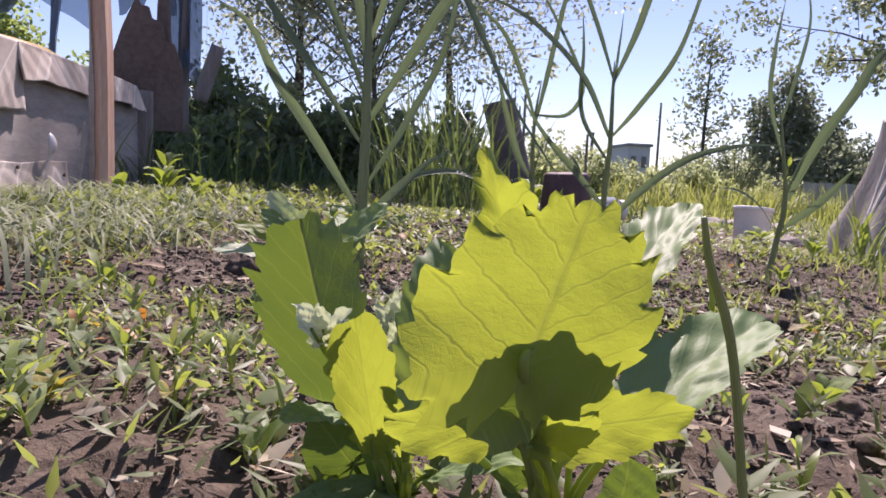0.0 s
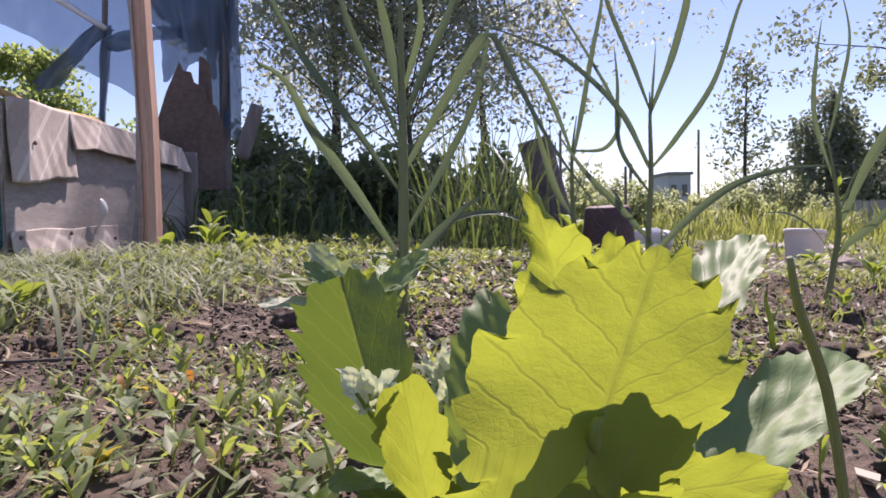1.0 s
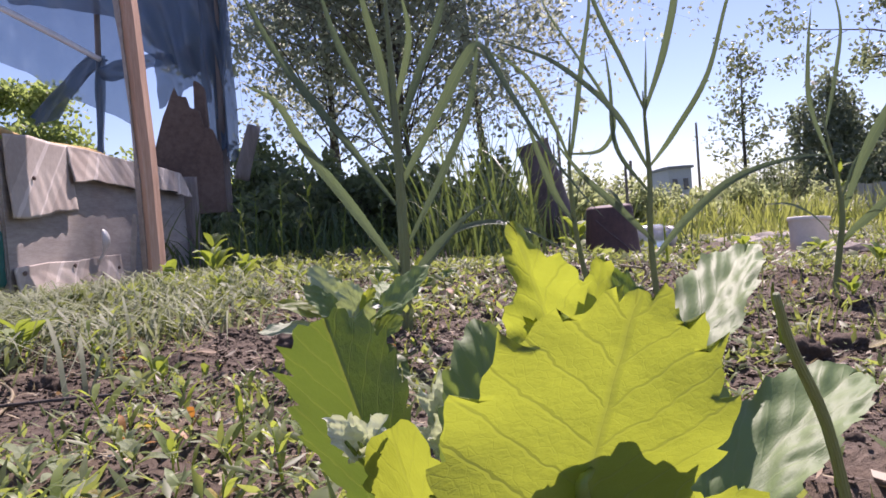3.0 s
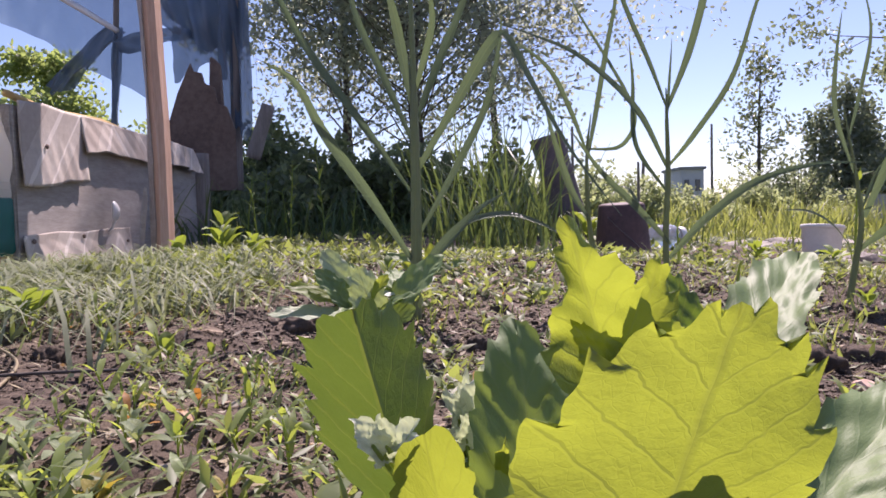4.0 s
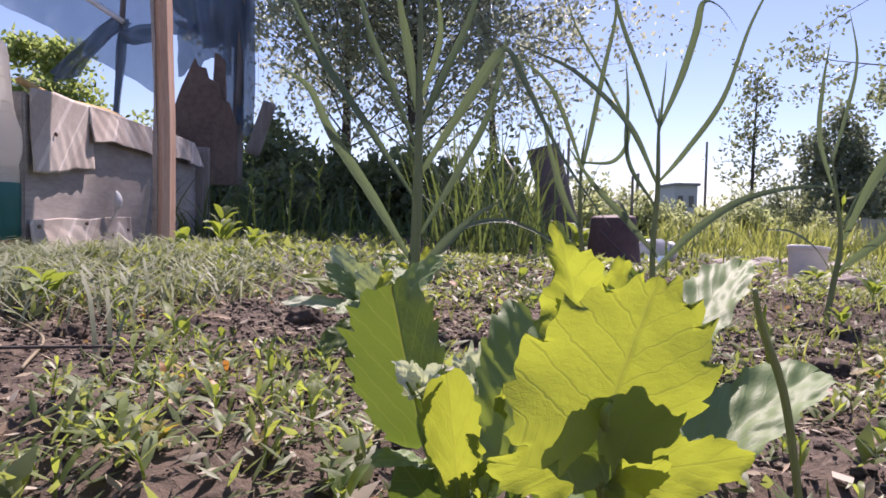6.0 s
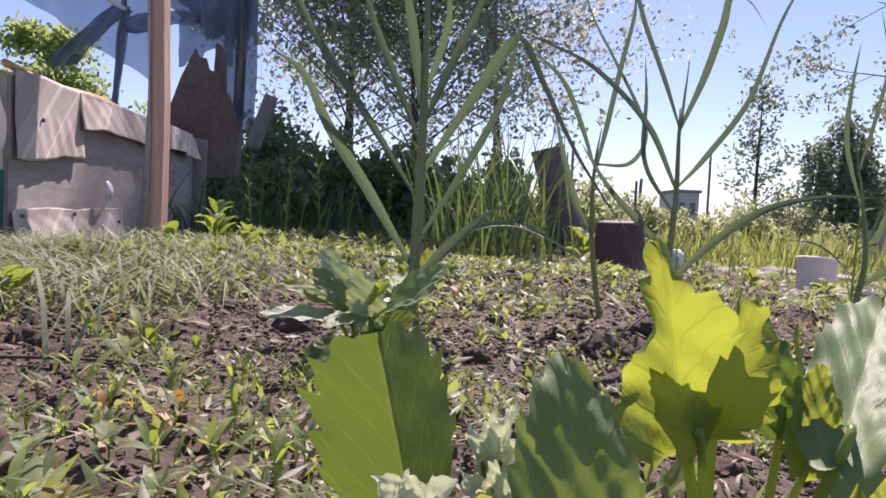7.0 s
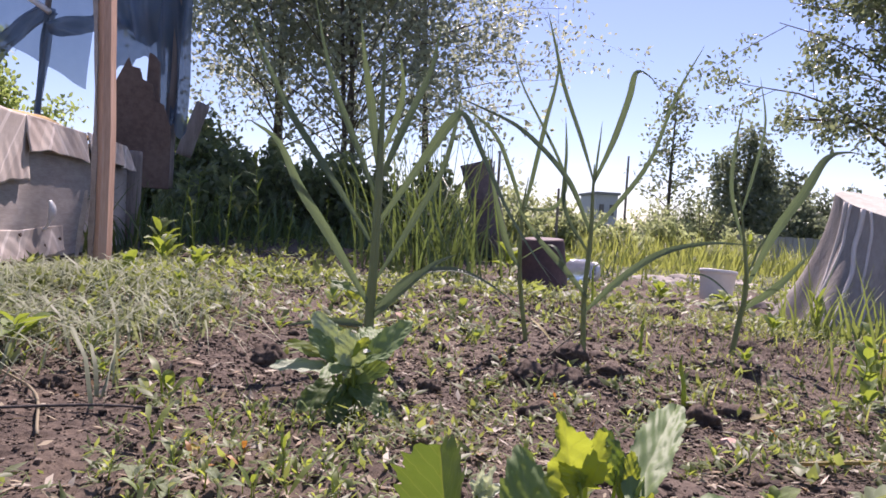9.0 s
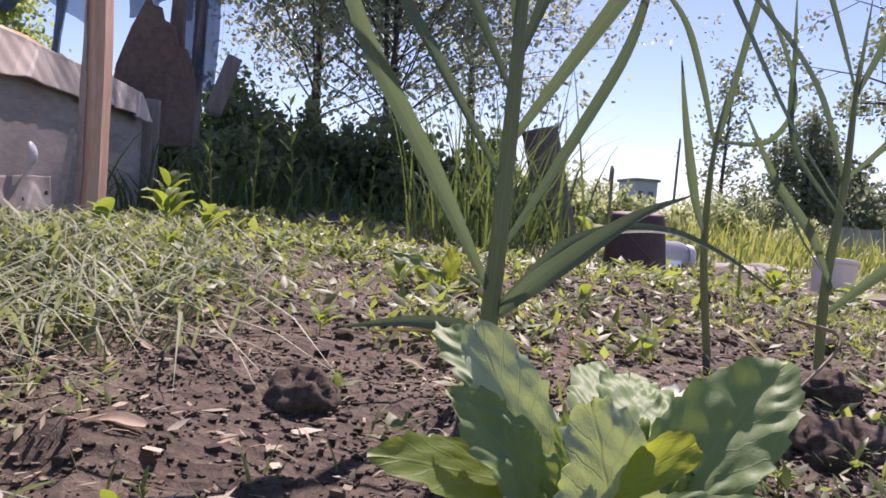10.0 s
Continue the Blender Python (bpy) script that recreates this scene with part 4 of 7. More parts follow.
mustard(
    (0.0010, 0.0830),
    [
        ("broadovate", (-0.0072, 0.0745, 0.0298), (-0.0114, 0.0650, 0.0527), 0.0135, (0.25, -0.95, 0.05), MUSTARD_SHADED, dict(bend=0.06, cup=0, fold=-1.05, tooth=0.22, teeth=8, pucker=0.012, ruffle=0.04)),
        ("spoon", (-0.0023, 0.0700, 0.0238), (-0.0039, 0.0510, 0.0435), 0.0065, (0.05, -1.00, 0.15), MUSTARD, dict(bend=-0.12, cup=0.25, fold=0.1, tooth=0.22, teeth=6, pucker=0.012, ruffle=0.05)),
        ("lobed", (0.0011, 0.0720, 0.0230), (0.0030, 0.0620, 0.0416), 0.0043, (-0.20, -1.00, 0.20), MUSTARD, dict(bend=0.05, cup=0.2, fold=0.3, tooth=0.25, teeth=7, pucker=0.02, ruffle=0.12)),
        ("lobed", (-0.0007, 0.0740, 0.0262), (-0.0003, 0.0700, 0.0361), 0.0037, (0.10, -1.00, 0.30), MUSTARD, dict(bend=0, cup=0.2, fold=0.3, tooth=0.25, teeth=6, pucker=0.02, ruffle=0.1)),
        ("ovate", (0.0017, 0.0700, 0.0246), (0.0045, 0.0680, 0.0355), 0.0046, (-0.40, -0.80, 0.40), MUSTARD_DARK, dict(bend=-0.1, cup=0.1, fold=0.1, tooth=0.1, teeth=7, pucker=0.06, ruffle=0.05)),
        ("ovate", (-0.0062, 0.0800, 0.0241), (-0.0127, 0.0700, 0.0301), 0.0066, (0.00, -0.35, 0.93), MUSTARD_DARK, dict(bend=-0.25, cup=0.05, tooth=0.08, teeth=6, pucker=0.05, ruffle=0.04)),
        ("broad", (-0.0052, 0.0820, 0.0164), (-0.0099, 0.0740, 0.0262), 0.0100, (0.10, -0.95, 0.10), MUSTARD_SHADED, dict(bend=-0.05, cup=0.1, tooth=0.06, teeth=7, pucker=0.012, ruffle=0.03)),
        ("ovate", (0.0038, 0.0820, 0.0150), (0.0130, 0.0660, 0.0272), 0.0063, (0.10, -0.55, 0.85), MUSTARD_DARK, dict(bend=-0.2, cup=0.05, tooth=0.1, teeth=8, pucker=0.05, ruffle=0.05)),
        ("ovate", (-0.0003, 0.0800, 0.0145), (-0.0121, 0.0700, 0.0190), 0.0051, (0.00, -0.40, 0.90), MUSTARD_DARK, dict(bend=-0.2, cup=0.05, tooth=0.1, teeth=7, pucker=0.05, ruffle=0.05)),
        ("broad", (0.0090, 0.0860, 0.0196), (0.0088, 0.0860, 0.0292), 0.0088, (0.10, -0.90, 0.30), MUSTARD_SHADED, dict(bend=-0.1, cup=0.1, tooth=0.08, teeth=7, pucker=0.04, ruffle=0.03)),
        ("ovate", (-0.0078, 0.0570, 0.0406), (-0.0093, 0.0540, 0.0447), 0.0028, (0.30, -0.70, 0.60), SHOOT_GLINT, dict(bend=-0.15, cup=0.2, fold=0.3, tooth=0.2, teeth=5, pucker=0.08, ruffle=0.12)),
        ("ovate", (-0.0076, 0.0590, 0.0399), (-0.0077, 0.0560, 0.0441), 0.0026, (0.00, -0.80, 0.60), SHOOT_GLINT, dict(bend=-0.15, cup=0.2, fold=0.3, tooth=0.2, teeth=5, pucker=0.08, ruffle=0.12)),
        ("ovate", (-0.0063, 0.0590, 0.0399), (-0.0053, 0.0560, 0.0441), 0.0031, (-0.30, -0.70, 0.60), SHOOT_GLINT, dict(bend=-0.15, cup=0.2, fold=0.3, tooth=0.2, teeth=5, pucker=0.08, ruffle=0.12)),
        ("ovate", (-0.0069, 0.0570, 0.0406), (-0.0046, 0.0540, 0.0434), 0.0022, (-0.10, -0.50, 0.80), SHOOT_GLINT, dict(bend=-0.15, cup=0.2, fold=0.3, tooth=0.2, teeth=5, pucker=0.08, ruffle=0.12)),
        ("lobed", (-0.0013, 0.0810, 0.0354), (-0.0030, 0.0780, 0.0415), 0.0033, (0.30, -0.70, 0.60), SHOOT_GLINT, dict(bend=-0.15, cup=0.2, fold=0.3, tooth=0.25, teeth=5, pucker=0.08, ruffle=0.14)),
        ("lobed", (-0.0005, 0.0830, 0.0353), (-0.0006, 0.0800, 0.0424), 0.0036, (0.00, -0.80, 0.50), SHOOT_GLINT, dict(bend=-0.15, cup=0.2, fold=0.3, tooth=0.25, teeth=5, pucker=0.08, ruffle=0.14)),
        ("lobed", (-0.0003, 0.0810, 0.0358), (0.0009, 0.0780, 0.0435), 0.0037, (-0.20, -0.70, 0.60), SHOOT_GLINT, dict(bend=-0.15, cup=0.2, fold=0.3, tooth=0.25, teeth=5, pucker=0.08, ruffle=0.14)),
        ("lobed", (0.0002, 0.0800, 0.0356), (0.0030, 0.0770, 0.0408), 0.0039, (-0.30, -0.60, 0.70), SHOOT_GLINT, dict(bend=-0.15, cup=0.2, fold=0.3, tooth=0.25, teeth=5, pucker=0.08, ruffle=0.14)),
        ("lobed", (-0.0009, 0.0790, 0.0329), (-0.0037, 0.0760, 0.0374), 0.0034, (0.30, -0.70, 0.50), SHOOT_GLINT, dict(bend=-0.15, cup=0.2, fold=0.3, tooth=0.25, teeth=5, pucker=0.08, ruffle=0.14)),
        ("lobed", (0.0001, 0.0790, 0.0329), (0.0024, 0.0760, 0.0378), 0.0037, (-0.30, -0.70, 0.60), SHOOT_GLINT, dict(bend=-0.15, cup=0.2, fold=0.3, tooth=0.25, teeth=5, pucker=0.08, ruffle=0.14)),
        ("lobed", (-0.0006, 0.0770, 0.0343), (-0.0007, 0.0740, 0.0390), 0.0036, (0.00, -0.70, 0.70), SHOOT_GLINT, dict(bend=-0.15, cup=0.2, fold=0.3, tooth=0.25, teeth=5, pucker=0.08, ruffle=0.14)),
    ],
    "young mustard plant with folded toothed leaves and pale shoots", 5, 0.8, 0.0006,
)
mustard(
    (-0.0320, 0.2380),
    [
        ("longovate", (-0.0371, 0.2360, 0.0272), (-0.0472, 0.2360, 0.0501), 0.0107, (0.30, -0.68, 0.60), MUSTARD_SHEEN, dict(bend=-0.1, fold=0.15, tooth=0.16, teeth=9, pucker=0.034, ruffle=0.06)),
        ("ovate", (-0.0379, 0.2330, 0.0293), (-0.0488, 0.2300, 0.0440), 0.0093, (0.20, -0.65, 0.70), MUSTARD_DARK, dict(bend=-0.2, fold=0.1, tooth=0.14, teeth=8, pucker=0.06, ruffle=0.05)),
        ("broadovate", (-0.0406, 0.2290, 0.0271), (-0.0619, 0.2160, 0.0321), 0.0085, (0.00, -0.50, 0.86), MUSTARD_SHEEN, dict(bend=-0.15, fold=0.1, tooth=0.14, teeth=8, pucker=0.03, ruffle=0.06)),
        ("ovate", (-0.0332, 0.2320, 0.0284), (-0.0419, 0.2120, 0.0301), 0.0076, (0.00, -0.60, 0.80), MUSTARD_DARK, dict(bend=-0.2, tooth=0.12, teeth=7, pucker=0.04, ruffle=0.05)),
        ("broadovate", (-0.0222, 0.2370, 0.0304), (-0.0066, 0.2430, 0.0472), 0.0135, (-0.45, -0.60, 0.60), MUSTARD_DARK, dict(bend=-0.05, fold=0.15, tooth=0.10, teeth=9, pucker=0.035, ruffle=0.04)),
        ("ovate", (-0.0244, 0.2430, 0.0354), (-0.0202, 0.2620, 0.0413), 0.0113, (0.00, -0.42, 0.90), MUSTARD_DARK, dict(bend=-0.2, fold=0.1, tooth=0.16, teeth=7, pucker=0.06, ruffle=0.06)),
        ("spoon", (-0.0337, 0.2330, 0.0301), (-0.0254, 0.2260, 0.0410), 0.0046, (0.00, -0.70, 0.60), MUSTARD, dict(bend=-0.2, cup=0.3, tooth=0.14, teeth=6, pucker=0.02, ruffle=0.08)),
        ("ovate", (-0.0299, 0.2330, 0.0277), (-0.0158, 0.2220, 0.0367), 0.0071, (0.00, -0.42, 0.90), MUSTARD_DARK, dict(bend=-0.15, fold=0.1, tooth=0.12, teeth=8, pucker=0.04, ruffle=0.05)),
        ("ovate", (-0.0291, 0.2360, 0.0229), (-0.0162, 0.2240, 0.0302), 0.0091, (0.00, -0.80, 0.50), MUSTARD_DARK, dict(bend=-0.1, tooth=0.08, teeth=7, pucker=0.02, ruffle=0.04)),
        ("ovate", (-0.0370, 0.2380, 0.0291), (-0.0571, 0.2220, 0.0400), 0.0087, (0.00, -0.60, 0.75), MUSTARD, dict(bend=-0.1, tooth=0.14, teeth=7, pucker=0.02, ruffle=0.06)),
        ("ovate", (-0.0344, 0.2460, 0.0309), (-0.0508, 0.2760, 0.0451), 0.0090, (-0.10, -0.62, 0.75), MUSTARD_DARK, dict(bend=-0.15, tooth=0.2, teeth=7, pucker=0.06, ruffle=0.08)),
        ("broadovate", (-0.0304, 0.2320, 0.0256), (-0.0350, 0.2280, 0.0440), 0.0120, (0.10, -0.80, 0.55), MUSTARD_SHEEN, dict(bend=-0.15, tooth=0.20, teeth=8, pucker=0.03, ruffle=0.08)),
        ("ovate", (-0.0285, 0.2400, 0.0332), (-0.0103, 0.2640, 0.0393), 0.0089, (-0.10, -0.42, 0.90), SHOOT_GLINT, dict(bend=-0.15, tooth=0.2, teeth=7, pucker=0.05, ruffle=0.08)),
        ("ovate", (-0.0291, 0.2420, 0.0319), (-0.0252, 0.2680, 0.0420), 0.0085, (-0.10, -0.42, 0.90), MUSTARD_DARK, dict(bend=-0.15, tooth=0.2, teeth=7, pucker=0.05, ruffle=0.08)),
        ("lobed", (-0.0339, 0.2400, 0.0318), (-0.0357, 0.2400, 0.0404), 0.0038, (0.20, -0.80, 0.40), MUSTARD_DARK, dict(bend=-0.1, fold=0.25, tooth=0.25, teeth=5, pucker=0.04, ruffle=0.12)),
        ("lobed", (-0.0331, 0.2400, 0.0324), (-0.0322, 0.2400, 0.0407), 0.0036, (-0.20, -0.80, 0.40), MUSTARD_DARK, dict(bend=-0.1, fold=0.25, tooth=0.25, teeth=5, pucker=0.04, ruffle=0.12)),
        ("lobed", (-0.0347, 0.2360, 0.0310), (-0.0374, 0.2360, 0.0388), 0.0035, (0.20, -0.70, 0.50), MUSTARD_DARK, dict(bend=-0.1, fold=0.25, tooth=0.25, teeth=5, pucker=0.04, ruffle=0.12)),
        ("lobed", (-0.0324, 0.2360, 0.0312), (-0.0305, 0.2360, 0.0392), 0.0039, (-0.20, -0.70, 0.50), MUSTARD_DARK, dict(bend=-0.1, fold=0.25, tooth=0.25, teeth=5, pucker=0.04, ruffle=0.12)),
        ("lobed", (-0.0339, 0.2320, 0.0315), (-0.0345, 0.2320, 0.0376), 0.0033, (0.00, -0.70, 0.60), MUSTARD_DARK, dict(bend=-0.1, fold=0.25, tooth=0.25, teeth=5, pucker=0.04, ruffle=0.12)),
        ("broadovate", (-0.0360, 0.2340, 0.0200), (-0.0530, 0.2240, 0.0130), 0.0130, (-0.30, -0.60, 0.60), MUSTARD_SHADED, dict(bend=-0.3, tooth=0.10, teeth=8, pucker=0.03, ruffle=0.05)),
        ("broadovate", (-0.0290, 0.2340, 0.0190), (-0.0150, 0.2240, 0.0110), 0.0120, (0.30, -0.60, 0.60), MUSTARD_SHADED, dict(bend=-0.3, tooth=0.10, teeth=8, pucker=0.03, ruffle=0.05)),
        ("ovate", (-0.0340, 0.2330, 0.0170), (-0.0380, 0.2200, 0.0070), 0.0100, (0.00, -0.80, 0.50), MUSTARD_SHADED, dict(bend=-0.3, tooth=0.10, teeth=8, pucker=0.03, ruffle=0.05)),
        ("ovate", (-0.0300, 0.2400, 0.0190), (-0.0200, 0.2480, 0.0090), 0.0110, (0.20, -0.50, 0.80), MUSTARD_SHADED, dict(bend=-0.3, tooth=0.10, teeth=8, pucker=0.03, ruffle=0.05)),
    ],
    "bushy mustard plant with spreading crinkled leaves before the garlic", 9, 0.9, 0.0011,
)
mustard(
    (-0.010, 0.61),
    [
        ("ovate", (-0.0309, 0.6000, 0.0096), (-0.0644, 0.6000, 0.0315), 0.016, (0, -0.5, 0.9), MUSTARD_DARK, dict(bend=-0.2, cup=0.1, fold=0.1, tooth=0.16, teeth=6, pucker=0.08, ruffle=0.08)),
        ("ovate", (-0.0267, 0.6000, 0.0099), (-0.0261, 0.6100, 0.0347), 0.012, (0, -0.9, 0.4), MUSTARD, dict(bend=0.1, cup=0.1, fold=0.2, tooth=0.16, teeth=6, pucker=0.04, ruffle=0.08)),
        ("ovate", (-0.0244, 0.6000, 0.0079), (0.0043, 0.6000, 0.0228), 0.012, (0, -0.5, 0.9), MUSTARD_DARK, dict(bend=-0.2, cup=0.1, fold=0.1, tooth=0.16, teeth=6, pucker=0.08, ruffle=0.08)),
        ("ovate", (-0.0329, 0.5900, 0.0045), (-0.0487, 0.5800, 0.0214), 0.011, (0, -0.8, 0.6), MUSTARD, dict(bend=-0.2, cup=0.1, fold=0.1, tooth=0.16, teeth=6, pucker=0.04, ruffle=0.08)),
    ],
    "small mustard plant with a pale shiny leaf behind the garlic", 11, 0.45, 0.0012,
)


# ---------------------------------------------------------------- the near grass stalk
def stalk(base, pts, radius, label):
    b = np.array((base[0], base[1], gz(base[0], base[1])))
    p = thing("grass_stalk", label, "grass stalk", "", tuple(b))
    v, f, u = tube([np.array((0, 0, -0.004))] + [np.array(q) - b for q in pts], radius, 22, 8)
    part("stem", mesh("stem", v, f, GARLIC_STEM, u), p)
    return p


near_stalk = stalk((0.0375, 0.064), [(0.0308, 0.0460, 0.0247), (0.0278, 0.0420, 0.0347), (0.0238, 0.0375, 0.0460), (0.0203, 0.0344, 0.0522), (0.0190, 0.0330, 0.0553)], [0.0004, 0.0004, 0.00035, 0.0002], "single green grass stalk leaning beside the mustard")


# ---------------------------------------------------------------- bed wall, post and bottle
WALL_LINE = lambda y: -0.4545 - 0.123 * (y - 0.866)  # noqa: E731


def wall_sheet(y0, y1, lows, highs, proud, wave, seed, cells=(60, 24)):
    """A draped sheet along the bed's wall between two depths; lows and highs: its edges' heights along it."""
    V, U = [], []
    ny, nz = cells
    for i in range(ny + 1):
        s = i / ny
        y = y0 + (y1 - y0) * s
        lo, hi = np.interp(s, np.linspace(0, 1, len(lows)), lows), np.interp(s, np.linspace(0, 1, len(highs)), highs)
        for j in range(nz + 1):
            q = j / nz
            z = lo + (hi - lo) * q
            out = proud * (1 - 0.75 * q) + wave * (1 - q) * (math.sin(17 * s + seed) + 0.6 * math.sin(31 * s + 2 * seed)) + 0.0004 * math.sin(40 * s + 9 * q)
            V.append((WALL_LINE(y) + max(0.0035, out), y, z + 0.0005 * math.sin(21 * s + seed) * (1 - q)))
            U.append((y, z))
    n = nz + 1
    F = [(n * i + j, n * (i + 1) + j, n * (i + 1) + j + 1, n * i + j + 1) for i in range(ny) for j in range(nz)]
    return V, F, U


def solid(ob, thick):
    m = ob.modifiers.new("thickness", "SOLIDIFY")
    m.thickness, m.offset = thick, 1
    return ob


bed = thing("bed_wall", "low garden bed wall of grey boards hung with faded linoleum", "garden bed", "", (WALL_LINE(0.95), 0.95, 0.02))
bo = np.array(bed.location)


def bed_local(v):
    return [np.array(q) - bo for q in v]


def plank(y0, y1, z0, z1, thick, proud):
    bm = bmesh.new()
    a, b = WALL_LINE(y0) + proud, WALL_LINE(y1) + proud
    bmesh.ops.create_cube(bm, size=1)
    for v in bm.verts:
        s, h, d = v.co.y + 0.5, v.co.z + 0.5, v.co.x + 0.5
        v.co = Vector((a + (b - a) * s - thick * (1 - d), y0 + (y1 - y0) * s, z0 + (z1 - z0) * h)) - Vector(bo)
    bmesh.ops.bevel(bm, geom=list(bm.edges), offset=0.002, segments=2, affect="EDGES")
    return bm


part("board", (plank(0.655, 1.335, 0.010, 0.178, 0.018, 0.0), BOARD), bed, "smooth grey weathered board")
v, f, u = wall_sheet(0.660, 0.812, [0.098, 0.100, 0.108, 0.110], [0.182, 0.187, 0.186, 0.188], 0.0060, 0.0003, 1)
solid(part("linoleum_flap", mesh("flap", bed_local(v), f, LINO, u), bed, "faded brown linoleum flap with pale diagonal bands"), 0.0018)
v, f, u = wall_sheet(0.800, 1.04, [0.143, 0.150, 0.149, 0.150, 0.146], [0.188, 0.190, 0.190, 0.191, 0.192], 0.0105, 0.0004, 2.4)
solid(part("linoleum_flap", mesh("flap", bed_local(v), f, LINO, u), bed, "wavy faded linoleum flap"), 0.0018)
v, f, u = wall_sheet(1.045, 1.30, [0.150, 0.155, 0.150], [0.194, 0.196, 0.196], 0.016, 0.004, 4.0)
solid(part("linoleum_flap", mesh("flap", bed_local(v), f, LINO, u), bed, "faded linoleum flap"), 0.0018)
v, f, u = wall_sheet(0.658, 0.945, [0.014, 0.016, 0.014, 0.016, 0.018], [0.050, 0.053, 0.051, 0.054, 0.054], 0.008, 0.0012, 0.6)
solid(part("linoleum_strip", mesh("strip", bed_local(v), f, LINO, u), bed, "strip of patterned linoleum nailed along the bottom"), 0.0016)
# rolled ochre edge along the top
pts = [(WALL_LINE(y) - 0.004, y, 0.186 + 0.0035 * math.sin(23 * y) + 0.01 * (y - 0.66)) for y in np.linspace(0.655, 1.31, 9)]
v, f, u = tube(bed_local(pts), [0.0038, 0.0050, 0.0040, 0.0046, 0.0034], 40, 8)
part("felt_edge", mesh("felt_edge", v, f, LINO_EDGE, u), bed, "torn ochre felt edge along the top")
# weathered end post of the bed
v, f, u = tube(bed_local([(WALL_LINE(1.345) + 0.004, 1.345, -0.02), (WALL_LINE(1.345) + 0.004, 1.345, 0.10), (WALL_LINE(1.345) + 0.002, 1.345, 0.192)]), [0.020, 0.019, 0.021], 12, 9)
part("end_post", mesh("end_post", v, f, OLDWOOD, u), bed, "split grey end post")
for y, z in ((0.672, 0.044), (0.79, 0.046), (0.93, 0.036), (0.71, 0.142), (0.87, 0.03)):
    vv, ff = lathe([(0.0006, -0.002), (0.0026, 0.0), (0.0022, 0.0012), (0.0001, 0.0016)], 8)
    part("nail", mesh("nail", [np.array((WALL_LINE(y) + 0.0068 + q[2], y + q[0], z + q[1])) - bo for q in vv], ff, RUST), bed)
# a white plastic spoon bowl stuck in the boards
spoon = thing("plastic_spoon", "white plastic spoon stuck upright in the bed boards", "spoon", "", (WALL_LINE(0.868) + 0.016, 0.868, 0.045))
bm = bmesh.new()
bmesh.ops.create_uvsphere(bm, u_segments=18, v_segments=12, radius=1)
for q in bm.verts:
    q.co = Vector((q.co.x * 0.0038 - 0.003 * q.co.z**2, q.co.y * 0.0078, 0.030 + q.co.z * 0.0135))
part("bowl", (bm, WHITE), spoon)
v, f, u = tube([(-0.012, 0, 0.004), (-0.006, 0, 0.010), (-0.002, 0, 0.020)], [0.0016, 0.0016, 0.0025], 8, 8)
part("handle", mesh("handle", v, f, WHITE, u), spoon)


post = thing("wooden_post", "rough reddish lath post driven in beside the bed wall", "post", "", (-0.371, 0.85, gz(-0.371, 0.85) - 0.02))
bm = bmesh.new()
for k in range(15):
    s = k / 14
    w = 0.0080 * (1 + 0.07 * math.sin(9 * s) + 0.05 * math.sin(23 * s))
    cx, cz = -0.004 * s + 0.004 * math.sin(3.2 * s) - 0.012 * s * s, 0.56 * s
    for dx, dy in ((-w, -0.010), (w * 0.15, -0.013), (w, -0.006), (w, 0.012), (-w, 0.012)):
        bm.verts.new((cx + dx, dy, cz))
bm.verts.ensure_lookup_table()
for k in range(14):
    for j in range(5):
        a, b2 = 5 * k + j, 5 * k + (j + 1) % 5
        bm.faces.new([bm.verts[i] for i in (a, b2, b2 + 5, a + 5)])
bm.faces.new([bm.verts[i] for i in range(70, 75)])
bm.faces.new([bm.verts[i] for i in range(4, -1, -1)])
part("lath", (bm, POST), post)
bm = bmesh.new()
for k in range(13):
    s = k / 12
    cx, cz = -0.004 * s + 0.004 * math.sin(3.2 * s) - 0.012 * s * s - 0.0088, 0.03 + 0.5 * s
    w = 0.0035 * (1 + 0.35 * math.sin(11 * s) + 0.2 * math.sin(29 * s))
    for dx, dy in ((-w, -0.008), (w, -0.0135), (w, 0.004), (-w, 0.008)):
        bm.verts.new((cx + dx, dy, cz))
bm.verts.ensure_lookup_table()
for k in range(12):
    for j in range(4):
        a, b2 = 4 * k + j, 4 * k + (j + 1) % 4
        bm.faces.new([bm.verts[i] for i in (a, b2, b2 + 4, a + 4)])
part("bark_edge", (bm, BOARD), post, "grey weathered edge of the lath")
# a torn strip of cloth at its foot
v, f, u = ribbon([(-0.014, -0.014, 0.115), (-0.016, -0.016, 0.085), (-0.020, -0.016, 0.05), (-0.022, -0.018, 0.032)], 0.010, (0.2, -1, 0), 16, keel=0.2, tip=0.6)
part("rag_strip", mesh("rag_strip", v, f, BOARD, u), post, "torn grey rag strip")


bottle = thing("plastic_bottle", "upturned cloudy plastic bottle with a green lower half", "bottle", "", (-0.446, 0.64, gz(-0.41, 0.64) + 0.002))
vv, ff = lathe([(0.0, 0.232), (0.0045, 0.2312), (0.0085, 0.228), (0.0112, 0.222), (0.0127, 0.213), (0.0140, 0.198), (0.0152, 0.180), (0.0166, 0.163), (0.0195, 0.151), (0.0240, 0.138), (0.0256, 0.126), (0.0248, 0.113), (0.0217, 0.101), (0.0214, 0.098), (0.0226, 0.095), (0.0216, 0.092), (0.0228, 0.088), (0.0222, 0.082)], 32, 0.006, 2)
